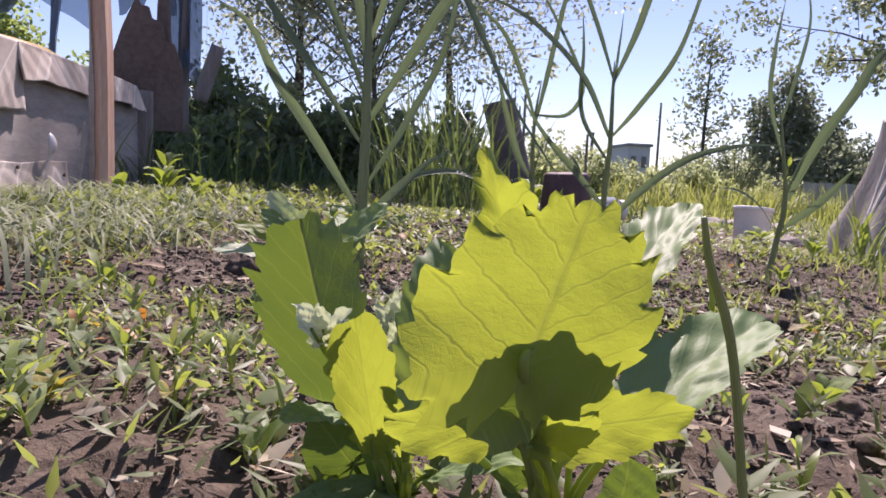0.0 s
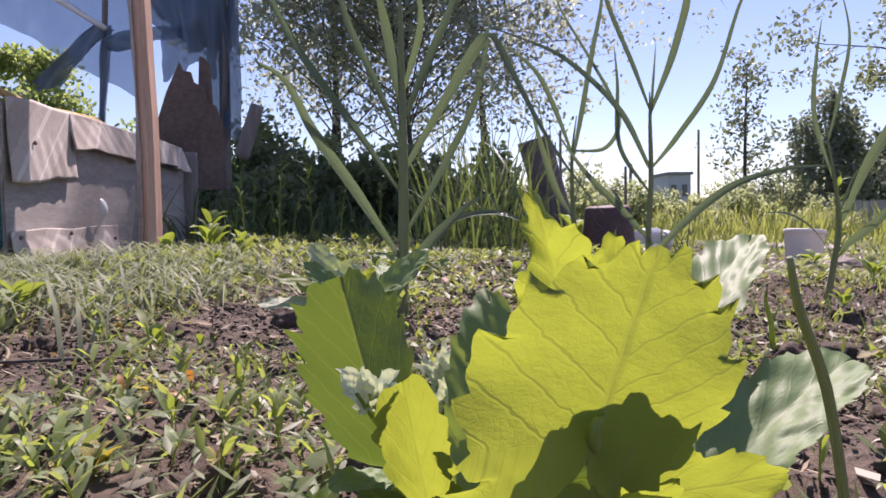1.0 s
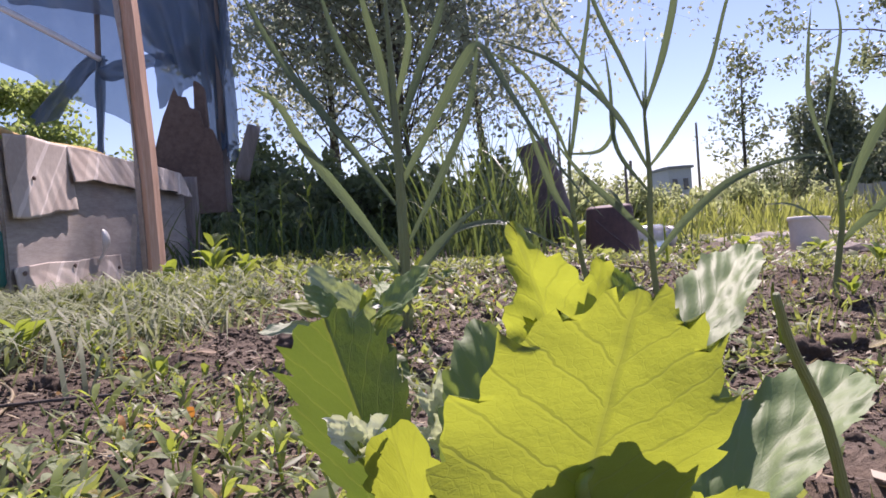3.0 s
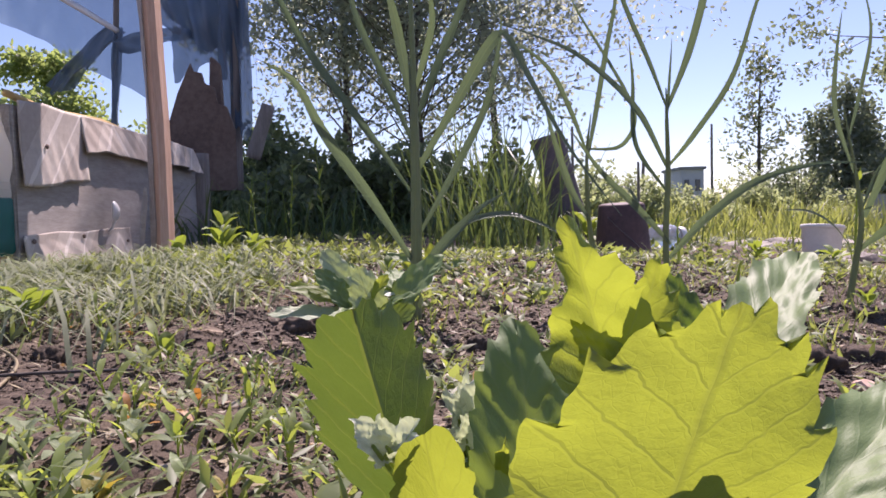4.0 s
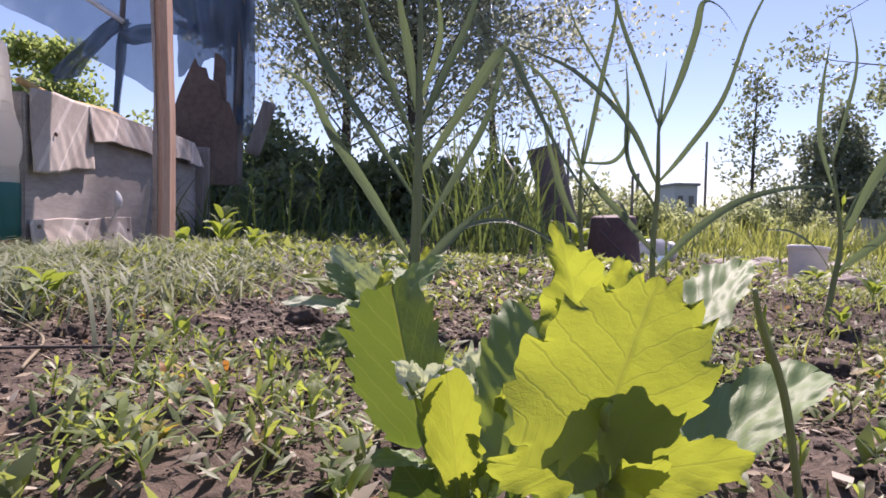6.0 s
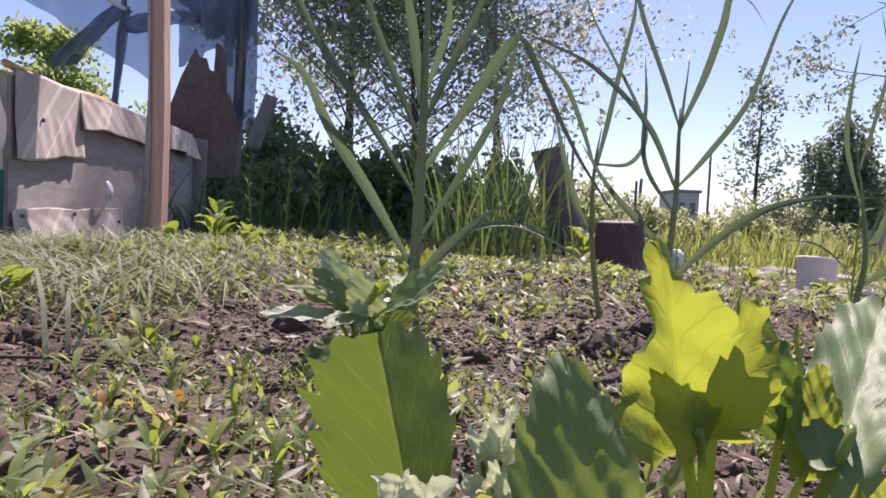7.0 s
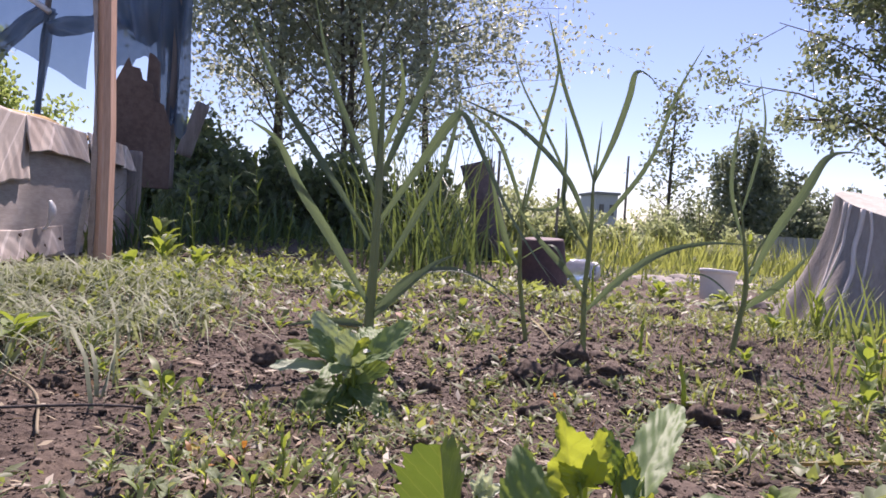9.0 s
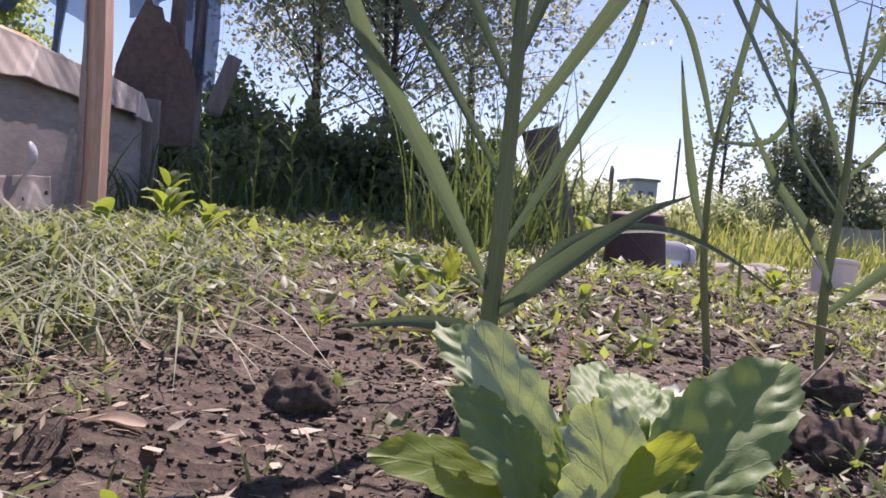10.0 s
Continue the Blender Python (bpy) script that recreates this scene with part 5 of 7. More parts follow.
part("upper_shell", mesh("upper_shell", vv, ff, BOTTLE_TOP), bottle, "cloudy clear plastic shell")
vv, ff = lathe([(0.0222, 0.082), (0.0235, 0.080), (0.0238, 0.060), (0.0232, 0.040), (0.0238, 0.028), (0.020, 0.022), (0.0, 0.021)], 32, 0.004, 3)
part("lower_shell", mesh("lower_shell", vv, ff, BOTTLE_LOW), bottle, "dark green plastic shell")
for z in (0.214, 0.190, 0.165, 0.155, 0.098, 0.091):
    r = float(np.interp(z, [0.09, 0.1, 0.13, 0.151, 0.163, 0.18, 0.198, 0.213], [0.0222, 0.0215, 0.0256, 0.0195, 0.0166, 0.0152, 0.0140, 0.0127]))
    vv, ff = lathe([(r, z - 0.001), (r + 0.0008, z), (r, z + 0.001)], 32)
    part("ring", mesh("ring", vv, ff, BOTTLE_TOP), bottle)
bottle.scale = (0.86, 0.86, 0.93)
bm = box((0.018, 0.018, 0.06), 0.08)
bmesh.ops.translate(bm, vec=(0.006, 0, 0.004), verts=bm.verts)
part("stake", (bm, POST), bottle, "short wooden stake inside the bottle's mouth")


# ---------------------------------------------------------------- stump
def build_stump(at, radius, height):
    p = thing("tree_stump", "weathered grey tree stump with flared roots and a sawn top", "stump", "", at)
    ring, rows = 90, 26
    V = []
    for i in range(rows + 1):
        s = i / rows
        for k in range(ring):
            g = 2 * math.pi * k / ring
            root = 0.5 + 0.5 * math.cos(5 * g + 0.9) * (0.75 + 0.25 * math.sin(2 * g))
            flare = (1 - s) ** 1.7
            r = radius * (1 + 0.16 * (1 - s) + flare * (0.62 + 1.05 * root**1.6))
            groove = 0.14 * (0.020 * math.sin(23 * g + 3 * s + 2 * math.sin(3 * g)) + 0.014 * math.sin(31 * g + 1.5 + 4 * s)) + 0.03 * math.sin(7 * g + 2 + s)
            V.append((r * (1 + groove) * math.cos(g), r * (1 + groove) * math.sin(g), height * s * (1 + (0.13 * math.sin(g) - 0.03 * math.cos(g)) * s) - 0.012 * (1 - s)))
    F = [(ring * i + k, ring * i + (k + 1) % ring, ring * (i + 1) + (k + 1) % ring, ring * (i + 1) + k) for i in range(rows) for k in range(ring)]
    top = V[-ring:]
    part("trunk", mesh("trunk", V, F, STUMP_SIDE), p)
    W, G = [], []
    mean = sum(q[2] for q in top) / ring
    for j in range(7):
        q = 1 - j / 7
        for k in range(ring):
            x, y, z = top[k]
            W.append((x * q, y * q, mean + (z - mean) * q + 0.0012 * math.sin(9 * q + 4 * k / ring * 6.28) * q * (1 - q)))
    W.append((0, 0, mean))
    G = [(ring * j + k, ring * j + (k + 1) % ring, ring * (j + 1) + (k + 1) % ring, ring * (j + 1) + k) for j in range(6) for k in range(ring)]
    G += [(ring * 6 + k, ring * 6 + (k + 1) % ring, ring * 7) for k in range(ring)]
    part("sawn_top", mesh("sawn_top", W, G, STUMP_TOP), p, "pale cracked sawn top")
    for g0, w in ((3.22, 0.0040), (3.40, 0.0030), (3.66, 0.0044), (3.83, 0.0026), (4.18, 0.0036)):
        pts = []
        for s in np.linspace(1.0, 0.15, 7):
            i = int(s * rows) * ring + int((g0 + 0.12 * (1 - s)) / 6.2832 * ring) % ring
            x, y, z = V[i]
            pts.append((x * 1.002, y * 1.002, z))
        v, f, u = tube(pts, [w, w * 0.9, w * 0.8, w * 0.3], 22, 6)
        part("bare_ridge", mesh("bare_ridge", v, f, BARE_WOOD, u), p, "pale bare ridge of wood")
    return p


STUMP_SIDE = rough_mat("barkless grey wood", [(0.25, (0.17, 0.155, 0.135)), (0.5, (0.30, 0.275, 0.245)), (0.8, (0.46, 0.43, 0.39))], 10, 70, 0.92, 0.9, 0.004, stretch=(2.5, 2.5, 0.6))
STUMP_TOP = rough_mat("sawn stump face", [(0.25, (0.33, 0.32, 0.25)), (0.55, (0.53, 0.53, 0.44)), (0.8, (0.68, 0.67, 0.58))], 16, 120, 0.9, 0.7, 0.003)
BARE_WOOD = rough_mat("bleached bare wood", [(0.25, (0.50, 0.46, 0.41)), (0.55, (0.68, 0.64, 0.58)), (0.8, (0.80, 0.76, 0.70))], 16, 120, 0.85, 0.5, 0.002, stretch=(3, 3, 0.5))
build_stump((0.828, 1.03, gz(0.828, 1.03) - 0.004), 0.074, 0.212)


# ---------------------------------------------------------------- cup, bucket, barrel, jar
cup = thing("plastic_cup", "lidded off-white plastic cup standing on the soil", "cup", "", (0.685, 1.31, gz(0.685, 1.31)))
vv, ff = lathe([(0.0, 0.0), (0.029, 0.0), (0.031, 0.002), (0.033, 0.030), (0.0355, 0.064), (0.0365, 0.066), (0.0360, 0.070), (0.0335, 0.071), (0.0, 0.0715)], 36, 0.008, 5)
ob = part("body", mesh("body", vv, ff, CUP), cup)
vv, ff = lathe([(0.0355, 0.063), (0.0378, 0.064), (0.0382, 0.068), (0.0370, 0.0715), (0.034, 0.0720)], 36, 0.006, 5)
part("rim", mesh("rim", vv, ff, CUP), cup)
cup.rotation_euler = (radians(-3), radians(4), 0)

bucket = thing("rusty_bucket", "rusted dark red bucket standing upside down with weeds behind", "bucket", "", (0.262, 1.10, gz(0.262, 1.10)))
bucket.rotation_euler = (radians(2), radians(-3), 0.3)
vv, ff = lathe([(0.0, 0.088), (0.030, 0.089), (0.034, 0.088), (0.0355, 0.085), (0.0395, 0.05), (0.0440, 0.006), (0.0460, 0.003), (0.0455, -0.002), (0.043, 0.002)], 40, 0.012, 7)
part("body", mesh("body", vv, ff, BUCKET), bucket)
v, f, u = tube([(-0.036, -0.020, 0.07), (-0.026, -0.036, 0.052), (-0.004, -0.045, 0.028), (0.018, -0.046, 0.006)], [0.0008, 0.0008, 0.0008], 20, 6)
part("handle", mesh("handle", v, f, TIN, u), bucket, "bent wire handle")

barrel = thing("leaning_barrel", "dark rusty barrel leaning among the weeds", "barrel", "", (0.300, 1.74, gz(0.29, 1.74)))
barrel.rotation_euler = (0.05, radians(-16), 0)
barrel.scale = (0.9, 0.9, 1.06)
vv, ff = lathe([(0.0, 0.262), (0.044, 0.262), (0.0465, 0.266), (0.047, 0.260), (0.0455, 0.255), (0.0455, 0.18), (0.047, 0.176), (0.0455, 0.172), (0.046, 0.09), (0.0475, 0.086), (0.046, 0.082), (0.046, 0.0), (0.0, 0.0)], 36, 0.006, 9)
part("body", mesh("body", vv, ff, TIN), barrel)
v, f, u = tube([(0.046, 0, 0.255), (0.056, -0.01, 0.30)], [0.0014, 0.001], 4, 6)
part("wire", mesh("wire", v, f, TIN, u), barrel)

jar = thing("plastic_jar", "clear bluish plastic jar lying by the bucket", "jar", "", (0.372, 1.27, gz(0.372, 1.27) + 0.024))
jar.rotation_euler = (0, radians(90), radians(12))
vv, ff = lathe([(0.0, -0.036), (0.020, -0.036), (0.0235, -0.033), (0.024, 0.02), (0.022, 0.027), (0.0165, 0.031), (0.0165, 0.038), (0.018, 0.039)], 28, 0.02, 4)
part("body", mesh("body", vv, ff, JAR), jar)
vv, ff = lathe([(0.0185, 0.034), (0.0195, 0.035), (0.0195, 0.044), (0.017, 0.045), (0.0, 0.045)], 28)
part("lid", mesh("lid", vv, ff, WHITE), jar)


# ---------------------------------------------------------------- ruined greenhouse behind the bed
def film_sheet(corners, cells, wave, mat, label, tear=0.25, seed=1, parent=None):
    """A sagging sheet between four corners with torn holes along its lower edge."""
    rng = np.random.default_rng(seed)
    a, b, c, d = (np.array(q, float) for q in corners)  # top left, top right, low right, low left
    nu, nv = cells
    nor = unit(np.cross(b - a, d - a))
    ph = rng.uniform(0, 6.28, 5)
    V = []
    for i in range(nv + 1):
        for j in range(nu + 1):
            s, t = j / nu, i / nv
            drop = t * (1 - tear * (0.5 + 0.35 * math.sin(5 * s + ph[3]) + 0.15 * math.sin(13 * s + ph[4]) + 0.05 * math.sin(37 * s + ph[0])))
            p = (a * (1 - s) + b * s) * (1 - drop) + (d * (1 - s) + c * s) * drop
            V.append(p + nor * wave * (math.sin(9 * s + 4 * t + ph[0]) + 0.6 * math.sin(21 * s - 7 * t + ph[1]) + 0.4 * math.sin(13 * t + ph[2])))
    n = nu + 1
    F = [(n * i + j, n * i + j + 1, n * (i + 1) + j + 1, n * (i + 1) + j) for i in range(nv) for j in range(nu)]
    return part("film_sheet", mesh("film_sheet", V, F, mat), parent, label)


hut = thing("ruined_greenhouse", "ruined greenhouse of poles hung with torn blue film", "greenhouse", "", (0, 0, 0))
film_sheet([(-1.2977, 1.9500, 1.0046), (-0.8086, 1.9500, 0.9608), (-0.8534, 1.9500, 0.3927), (-1.3272, 1.9500, 0.6430)], (40, 30), 0.010, FILM_CLEAR, "clear blue film stretched over the frame", 0.06, 2, hut)
film_sheet([(-0.7771, 1.7500, 0.8733), (-0.4978, 1.7500, 0.8484), (-0.5420, 1.7500, 0.4451), (-0.7965, 1.7500, 0.6185)], (36, 26), 0.012, FILM, "torn hazy blue film", 0.12, 5, hut)
film_sheet([(-0.9449, 1.8600, 0.6012), (-0.8901, 1.8600, 0.5780), (-1.0740, 1.8600, 0.4102), (-1.1357, 1.8600, 0.4156)], (12, 20), 0.010, FILM_THICK, "dark fold of film drawn aside", 0.15, 25, hut)
film_sheet([(-1.1841, 1.8400, 0.9030), (-0.7690, 1.8400, 0.8660), (-0.8008, 1.8400, 0.6619), (-1.1404, 1.8400, 0.7462)], (30, 12), 0.010, FILM, "blue film over the top of the frame", 0.06, 26, hut)
film_sheet([(-0.9177, 1.8500, 0.5887), (-0.8933, 1.8500, 0.5865), (-0.9197, 1.8500, 0.3064), (-0.9412, 1.8500, 0.3082)], (6, 24), 0.006, FILM, "pale hanging strip of film", 0.05, 27, hut)
film_sheet([(-0.7054, 1.7200, 0.5402), (-0.5640, 1.7200, 0.5377), (-0.5756, 1.7200, 0.3982), (-0.7034, 1.7200, 0.4005)], (24, 16), 0.008, FILM, "hanging scrap of pale film", 0.4, 8, hut)
film_sheet([(-0.5759, 1.6600, 0.7724), (-0.4881, 1.6600, 0.7715), (-0.4949, 1.6600, 0.2562), (-0.5598, 1.6600, 0.2152)], (16, 40), 0.014, FILM_THICK, "thick fold of dark film hanging down", 0.12, 11, hut)
film_sheet([(-0.7583, 1.7000, 0.7911), (-0.5614, 1.7000, 0.7891), (-0.5708, 1.7000, 0.4646), (-0.7091, 1.7000, 0.5005)], (30, 30), 0.014, FILM, "hazy blue film", 0.15, 12, hut)
film_sheet([(-0.9065, 1.8400, 0.5587), (-0.5966, 1.8000, 0.5891), (-0.6016, 1.8000, 0.5281), (-0.9008, 1.8400, 0.5138)], (30, 8), 0.009, FILM_THICK, "dark twisted fold of film", 0.4, 22, hut)
v, f, u = tube([(-1.1730, 1.8200, 0.7428), (-1.0167, 1.8200, 0.6485), (-0.8919, 1.8200, 0.5687)], [0.008, 0.009, 0.007], 8, 8)
part("white_batten", mesh("white_batten", v, f, WHITE, u), hut, "white batten along the film's edge")
v, f, u = tube([(-0.9640, 1.9000, 0.1586), (-0.9447, 1.9000, 0.4392), (-0.9213, 1.9000, 0.8225)], [0.009, 0.008, 0.008], 8, 8)
part("pole", mesh("pole", v, f, OLDWOOD, u), hut)
v, f, u = tube([(-0.5426, 1.6800, 0.1328), (-0.5377, 1.6800, 0.3838), (-0.5324, 1.6800, 0.7939)], [0.014, 0.013, 0.012], 12, 10)
part("pole", mesh("pole", v, f, OLDWOOD, u), hut)

scrap = thing("rusty_sheet", "pointed rusty metal sheet leaning behind the bed", "metal sheet", "", (-0.5834, 1.5200, 0.0217))
so = Vector(scrap.location)
part("sheet", (slab([Vector(q) - so for q in ((-0.6479, 1.5000, 0.1258), (-0.6317, 1.5000, 0.2697), (-0.6073, 1.5000, 0.3403), (-0.5768, 1.5000, 0.4044), (-0.5697, 1.5000, 0.3859), (-0.5522, 1.5000, 0.3820), (-0.5464, 1.5000, 0.3597), (-0.5253, 1.5000, 0.3497), (-0.5185, 1.5000, 0.3149), (-0.4998, 1.5000, 0.3074), (-0.4832, 1.5000, 0.2563), (-0.4832, 1.5000, 0.1250))], 0.006), RUST), scrap)
slat = thing("old_boards", "dark rotten boards leaning on the greenhouse", "boards", "", (-0.5405, 1.5800, 0.0191))
so = Vector(slat.location)
part("board", (slab([Vector(q) - so for q in ((-0.5652, 1.5600, 0.1279), (-0.5590, 1.5600, 0.2968), (-0.5522, 1.5600, 0.4293), (-0.5431, 1.5600, 0.4266), (-0.5291, 1.5600, 0.4099), (-0.5252, 1.5600, 0.2836), (-0.5257, 1.5600, 0.1277))], 0.014), RUST), slat)

logp = thing("leaning_log", "short grey log leaning beyond the weeds", "log", "", (-0.5675, 1.9000, 0.2292))
so = np.array(logp.location)
v, f, u = tube([np.array(q) - so for q in ((-0.5675, 1.9000, 0.2292), (-0.5472, 1.9000, 0.2921), (-0.5187, 1.9000, 0.3751))], [0.022, 0.020, 0.019], 10, 12)
part("trunk", mesh("trunk", v, f, OLDWOOD, u), logp)


# ---------------------------------------------------------------- trees and bushes
def leaf_cloud(name, centres, per, spread, size, rng, mat, droop=0.3):
    """Leaves round twig ends: each a folded pointed blade of four triangles, in one mesh."""
    c = np.repeat(np.asarray(centres, float), per, axis=0)
    n = len(c)
    c = c + np.clip(rng.normal(0, 1, (n, 3)), -1.5, 1.5) * spread
    d = unit(rng.normal(0, 1, (n, 3)) - (0, 0, droop))
    s = unit(np.cross(d, rng.normal(0, 1, (n, 3))))
    nn = np.cross(s, d)
    L = size * rng.uniform(0.6, 1.25, (n, 1))
    w = L * rng.uniform(0.24, 0.36, (n, 1))
    mid = c + d * L * 0.5 - nn * w * 0.35
    V = np.stack([c, c + d * L * 0.28 + s * w * 0.9, c + d * L * 0.66 + s * w * 0.8, c + d * L, c + d * L * 0.66 - s * w * 0.8, c + d * L * 0.28 - s * w * 0.9, mid], 1).reshape(-1, 3)
    k = np.arange(n)[:, None] * 7
    F = np.concatenate([k + [a, (a + 1) % 6, 6] for a in range(6)], 0)
    return mesh(name, V, F, mat)


def branch_tree(name, base, height, spread, label, category, mat, leaf, per, seed, limbs=9, start=0.25, lean=(0, 0), trunk_r=0.03, crown_z=None, trunks=1, clump=0.06, group=""):
    """A tree grown by forking limbs; leaves gather at the twig ends."""
    rng = np.random.default_rng(seed)
    base = np.array(base, float)
    p = thing(name, label, category, group, tuple(base))
    ends = []
    V, F, off = [], [], 0

    def add(pts, radii, ring=6, cnt=7):
        nonlocal off
        v, f, _ = tube(pts, radii, cnt, ring)
        V.extend(v)
        F.extend([tuple(i + off for i in q) for q in f])
        off += len(v)

    for k in range(trunks):
        foot = np.array((rng.normal(0, 0.05 * spread) if trunks > 1 else 0, rng.normal(0, 0.05 * spread) if trunks > 1 else 0, -0.03))
        tip = np.array((lean[0] + rng.normal(0, 0.10 * spread), lean[1] + rng.normal(0, 0.10 * spread), height * rng.uniform(0.85, 1.0)))
        mid = (foot + tip) / 2 + rng.normal(0, 0.04, 3) * spread
        main = spline([foot, mid, tip], 40)
        add([foot, mid, tip], [trunk_r, trunk_r * 0.7, trunk_r * 0.15], 8, 14)
        for i in range(limbs):
            s = start + (1 - start) * (i + rng.random()) / limbs
            o = main[int(s * 39)]
            g = 2.4 * i + rng.uniform(-0.5, 0.5)
            reach = spread * (1.05 - 0.75 * s) * rng.uniform(0.7, 1.15)
            e = o + np.array((math.cos(g) * reach, math.sin(g) * reach, reach * rng.uniform(0.15, 0.75)))
            m = (o + e) / 2 + np.array((0, 0, 0.12 * reach))
            add([o, m, e], [trunk_r * 0.38 * (1.1 - s), trunk_r * 0.22 * (1.1 - s), trunk_r * 0.06], 5, 7)
            limb = spline([o, m, e], 20)
            for j in range(7):
                q = limb[int((0.25 + 0.75 * (j + rng.random()) / 7) * 19)]
                t = q + rng.normal(0, 1, 3) * reach * 0.26 + (0, 0, 0.03)
                add([q, (q + t) / 2 + (0, 0, 0.01), t], [trunk_r * 0.07, trunk_r * 0.05, trunk_r * 0.02], 4, 4)
                for w in (0.4, 0.7, 1.0):
                    ends.append(q + (t - q) * w)
    part("trunk", mesh("trunk", V, F, BARK), p)
    part("crown", leaf_cloud("crown", ends, per, clump * spread, leaf, rng, mat), p)
    return p


def bush(name, base, size, label, mat, leaf, count, seed, category="bush", group="", per=20):
    """A rounded but ragged bush: stems and leaf clumps at many heights."""
    rng = np.random.default_rng(seed)
    base = np.array(base, float)
    p = thing(name, label, category, group, tuple(base))
    V, F, off, ends = [], [], 0, []
    for k in range(count):
        g, r = rng.uniform(0, 6.28), rng.random() ** 0.6
        top = np.array((math.cos(g) * r * size[0], math.sin(g) * r * size[1], size[2] * (1 - 0.55 * r * r) * rng.uniform(0.55, 1.08)))
        v, f, _ = tube([(top[0] * 0.15, top[1] * 0.15, -0.01), top * (0.5, 0.5, 0.6), top], [0.012 * size[2], 0.008 * size[2], 0.002 * size[2]], 6, 5)
        V.extend(v)
        F.extend([tuple(i + off for i in q) for q in f])
        off += len(v)
        for s in (0.3, 0.5, 0.7, 0.85, 1.0):
            ends.append(top * (s, s, s * (1.1 - 0.1 * s)))
    part("branchwork", mesh("branchwork", V, F, BARK), p)
    part("foliage", leaf_cloud("foliage", ends, per, 0.095 * min(size), leaf, rng, mat), p)
    return p


def at_ground(x, y):
    return (x, y, gz(x, y))


branch_tree("garden_tree", at_ground(-0.20, 3.1), 2.6, 0.95, "large dark backlit garden tree with dense small leaves", "tree", TREE_LEAF, 0.026, 16, 4, limbs=38, start=0.14, trunk_r=0.012, clump=0.050, trunks=3)
branch_tree("garden_tree", at_ground(-0.55, 3.5), 2.8, 0.86, "dark leafy garden tree beside the large one", "tree", TREE_LEAF, 0.027, 17, 14, limbs=34, start=0.15, trunk_r=0.014, clump=0.068, trunks=2)
branch_tree("garden_tree", at_ground(0.22, 3.5), 3.1, 1.0, "tall garden tree whose crown hangs before the sun", "tree", TREE_LEAF, 0.027, 16, 23, limbs=36, start=0.32, trunk_r=0.011, clump=0.050, trunks=2)
branch_tree("poplar_tree", at_ground(2.62, 6.0), 1.62, 0.42, "slender pale tree with sparse shimmering leaves", "tree", POPLAR_LEAF, 0.042, 3, 6, limbs=18, start=0.25, trunk_r=0.02, clump=0.10)
branch_tree("willow_tree", at_ground(4.75, 5.4), 3.1, 2.1, "broad tree whose leafy boughs hang into the sky", "tree", POPLAR_LEAF, 0.050, 46, 8, limbs=30, start=0.22, lean=(-0.2, 0.1), trunk_r=0.06, clump=0.036)
branch_tree("far_tree", at_ground(-3.6, 6.2), 1.48, 0.85, "green leafy tree beyond the greenhouse", "tree", GREEN_FAR, 0.055, 34, 10, limbs=9, start=0.2, trunk_r=0.05, clump=0.09)
branch_tree("far_tree", at_ground(-2.1, 7.2), 0.95, 0.5, "small green tree beyond the greenhouse", "tree", GREEN_FAR, 0.05, 24, 12, limbs=8, start=0.2, trunk_r=0.04, clump=0.09)
for x, y, s, sd in ((-0.62, 2.3, (0.20, 0.2, 0.37), 1), (-0.38, 2.1, (0.20, 0.18, 0.27), 2), (-0.82, 2.2, (0.22, 0.2, 0.28), 3), (-0.14, 2.0, (0.22, 0.18, 0.26), 4), (0.12, 2.15, (0.20, 0.18, 0.26), 9), (-0.5, 1.85, (0.14, 0.14, 0.17), 24)):
    bush("dark_bush", at_ground(x, y), s, "dense dark green bush in the shade of the tree", BUSH_LEAF, 0.026, 46, sd, group="bushes under the tree")
for x, y, s, sd in ((0.85, 4.4, (0.30, 0.25, 0.44), 5), (1.25, 6.5, (0.4, 0.3, 0.30), 6), (2.2, 5.2, (0.30, 0.3, 0.42), 7), (2.75, 5.6, (0.40, 0.3, 0.55), 8), (1.75, 5.6, (0.24, 0.2, 0.34), 15), (3.4, 6.6, (0.5, 0.4, 0.6), 16), (4.6, 7.0, (0.7, 0.5, 0.75), 17), (0.4, 5.2, (0.4, 0.3, 0.42), 18), (5.6, 6.6, (0.7, 0.5, 0.9), 19), (2.4, 4.3, (0.18, 0.18, 0.25), 20), (0.62, 3.2, (0.16, 0.14, 0.22), 31), (0.95, 3.5, (0.2, 0.15, 0.26), 32), (1.35, 3.7, (0.18, 0.15, 0.24), 33), (1.7, 3.9, (0.2, 0.15, 0.28), 34), (1.1, 4.6, (0.3, 0.2, 0.36), 35), (0.5, 3.9, (0.2, 0.16, 0.34), 36)):
    bush("wild_shrub", at_ground(x, y), s, "sunlit hazy green shrub at the garden's edge", FAR_LEAF, 0.026, 40, sd, group="shrubs at the edge", per=15)


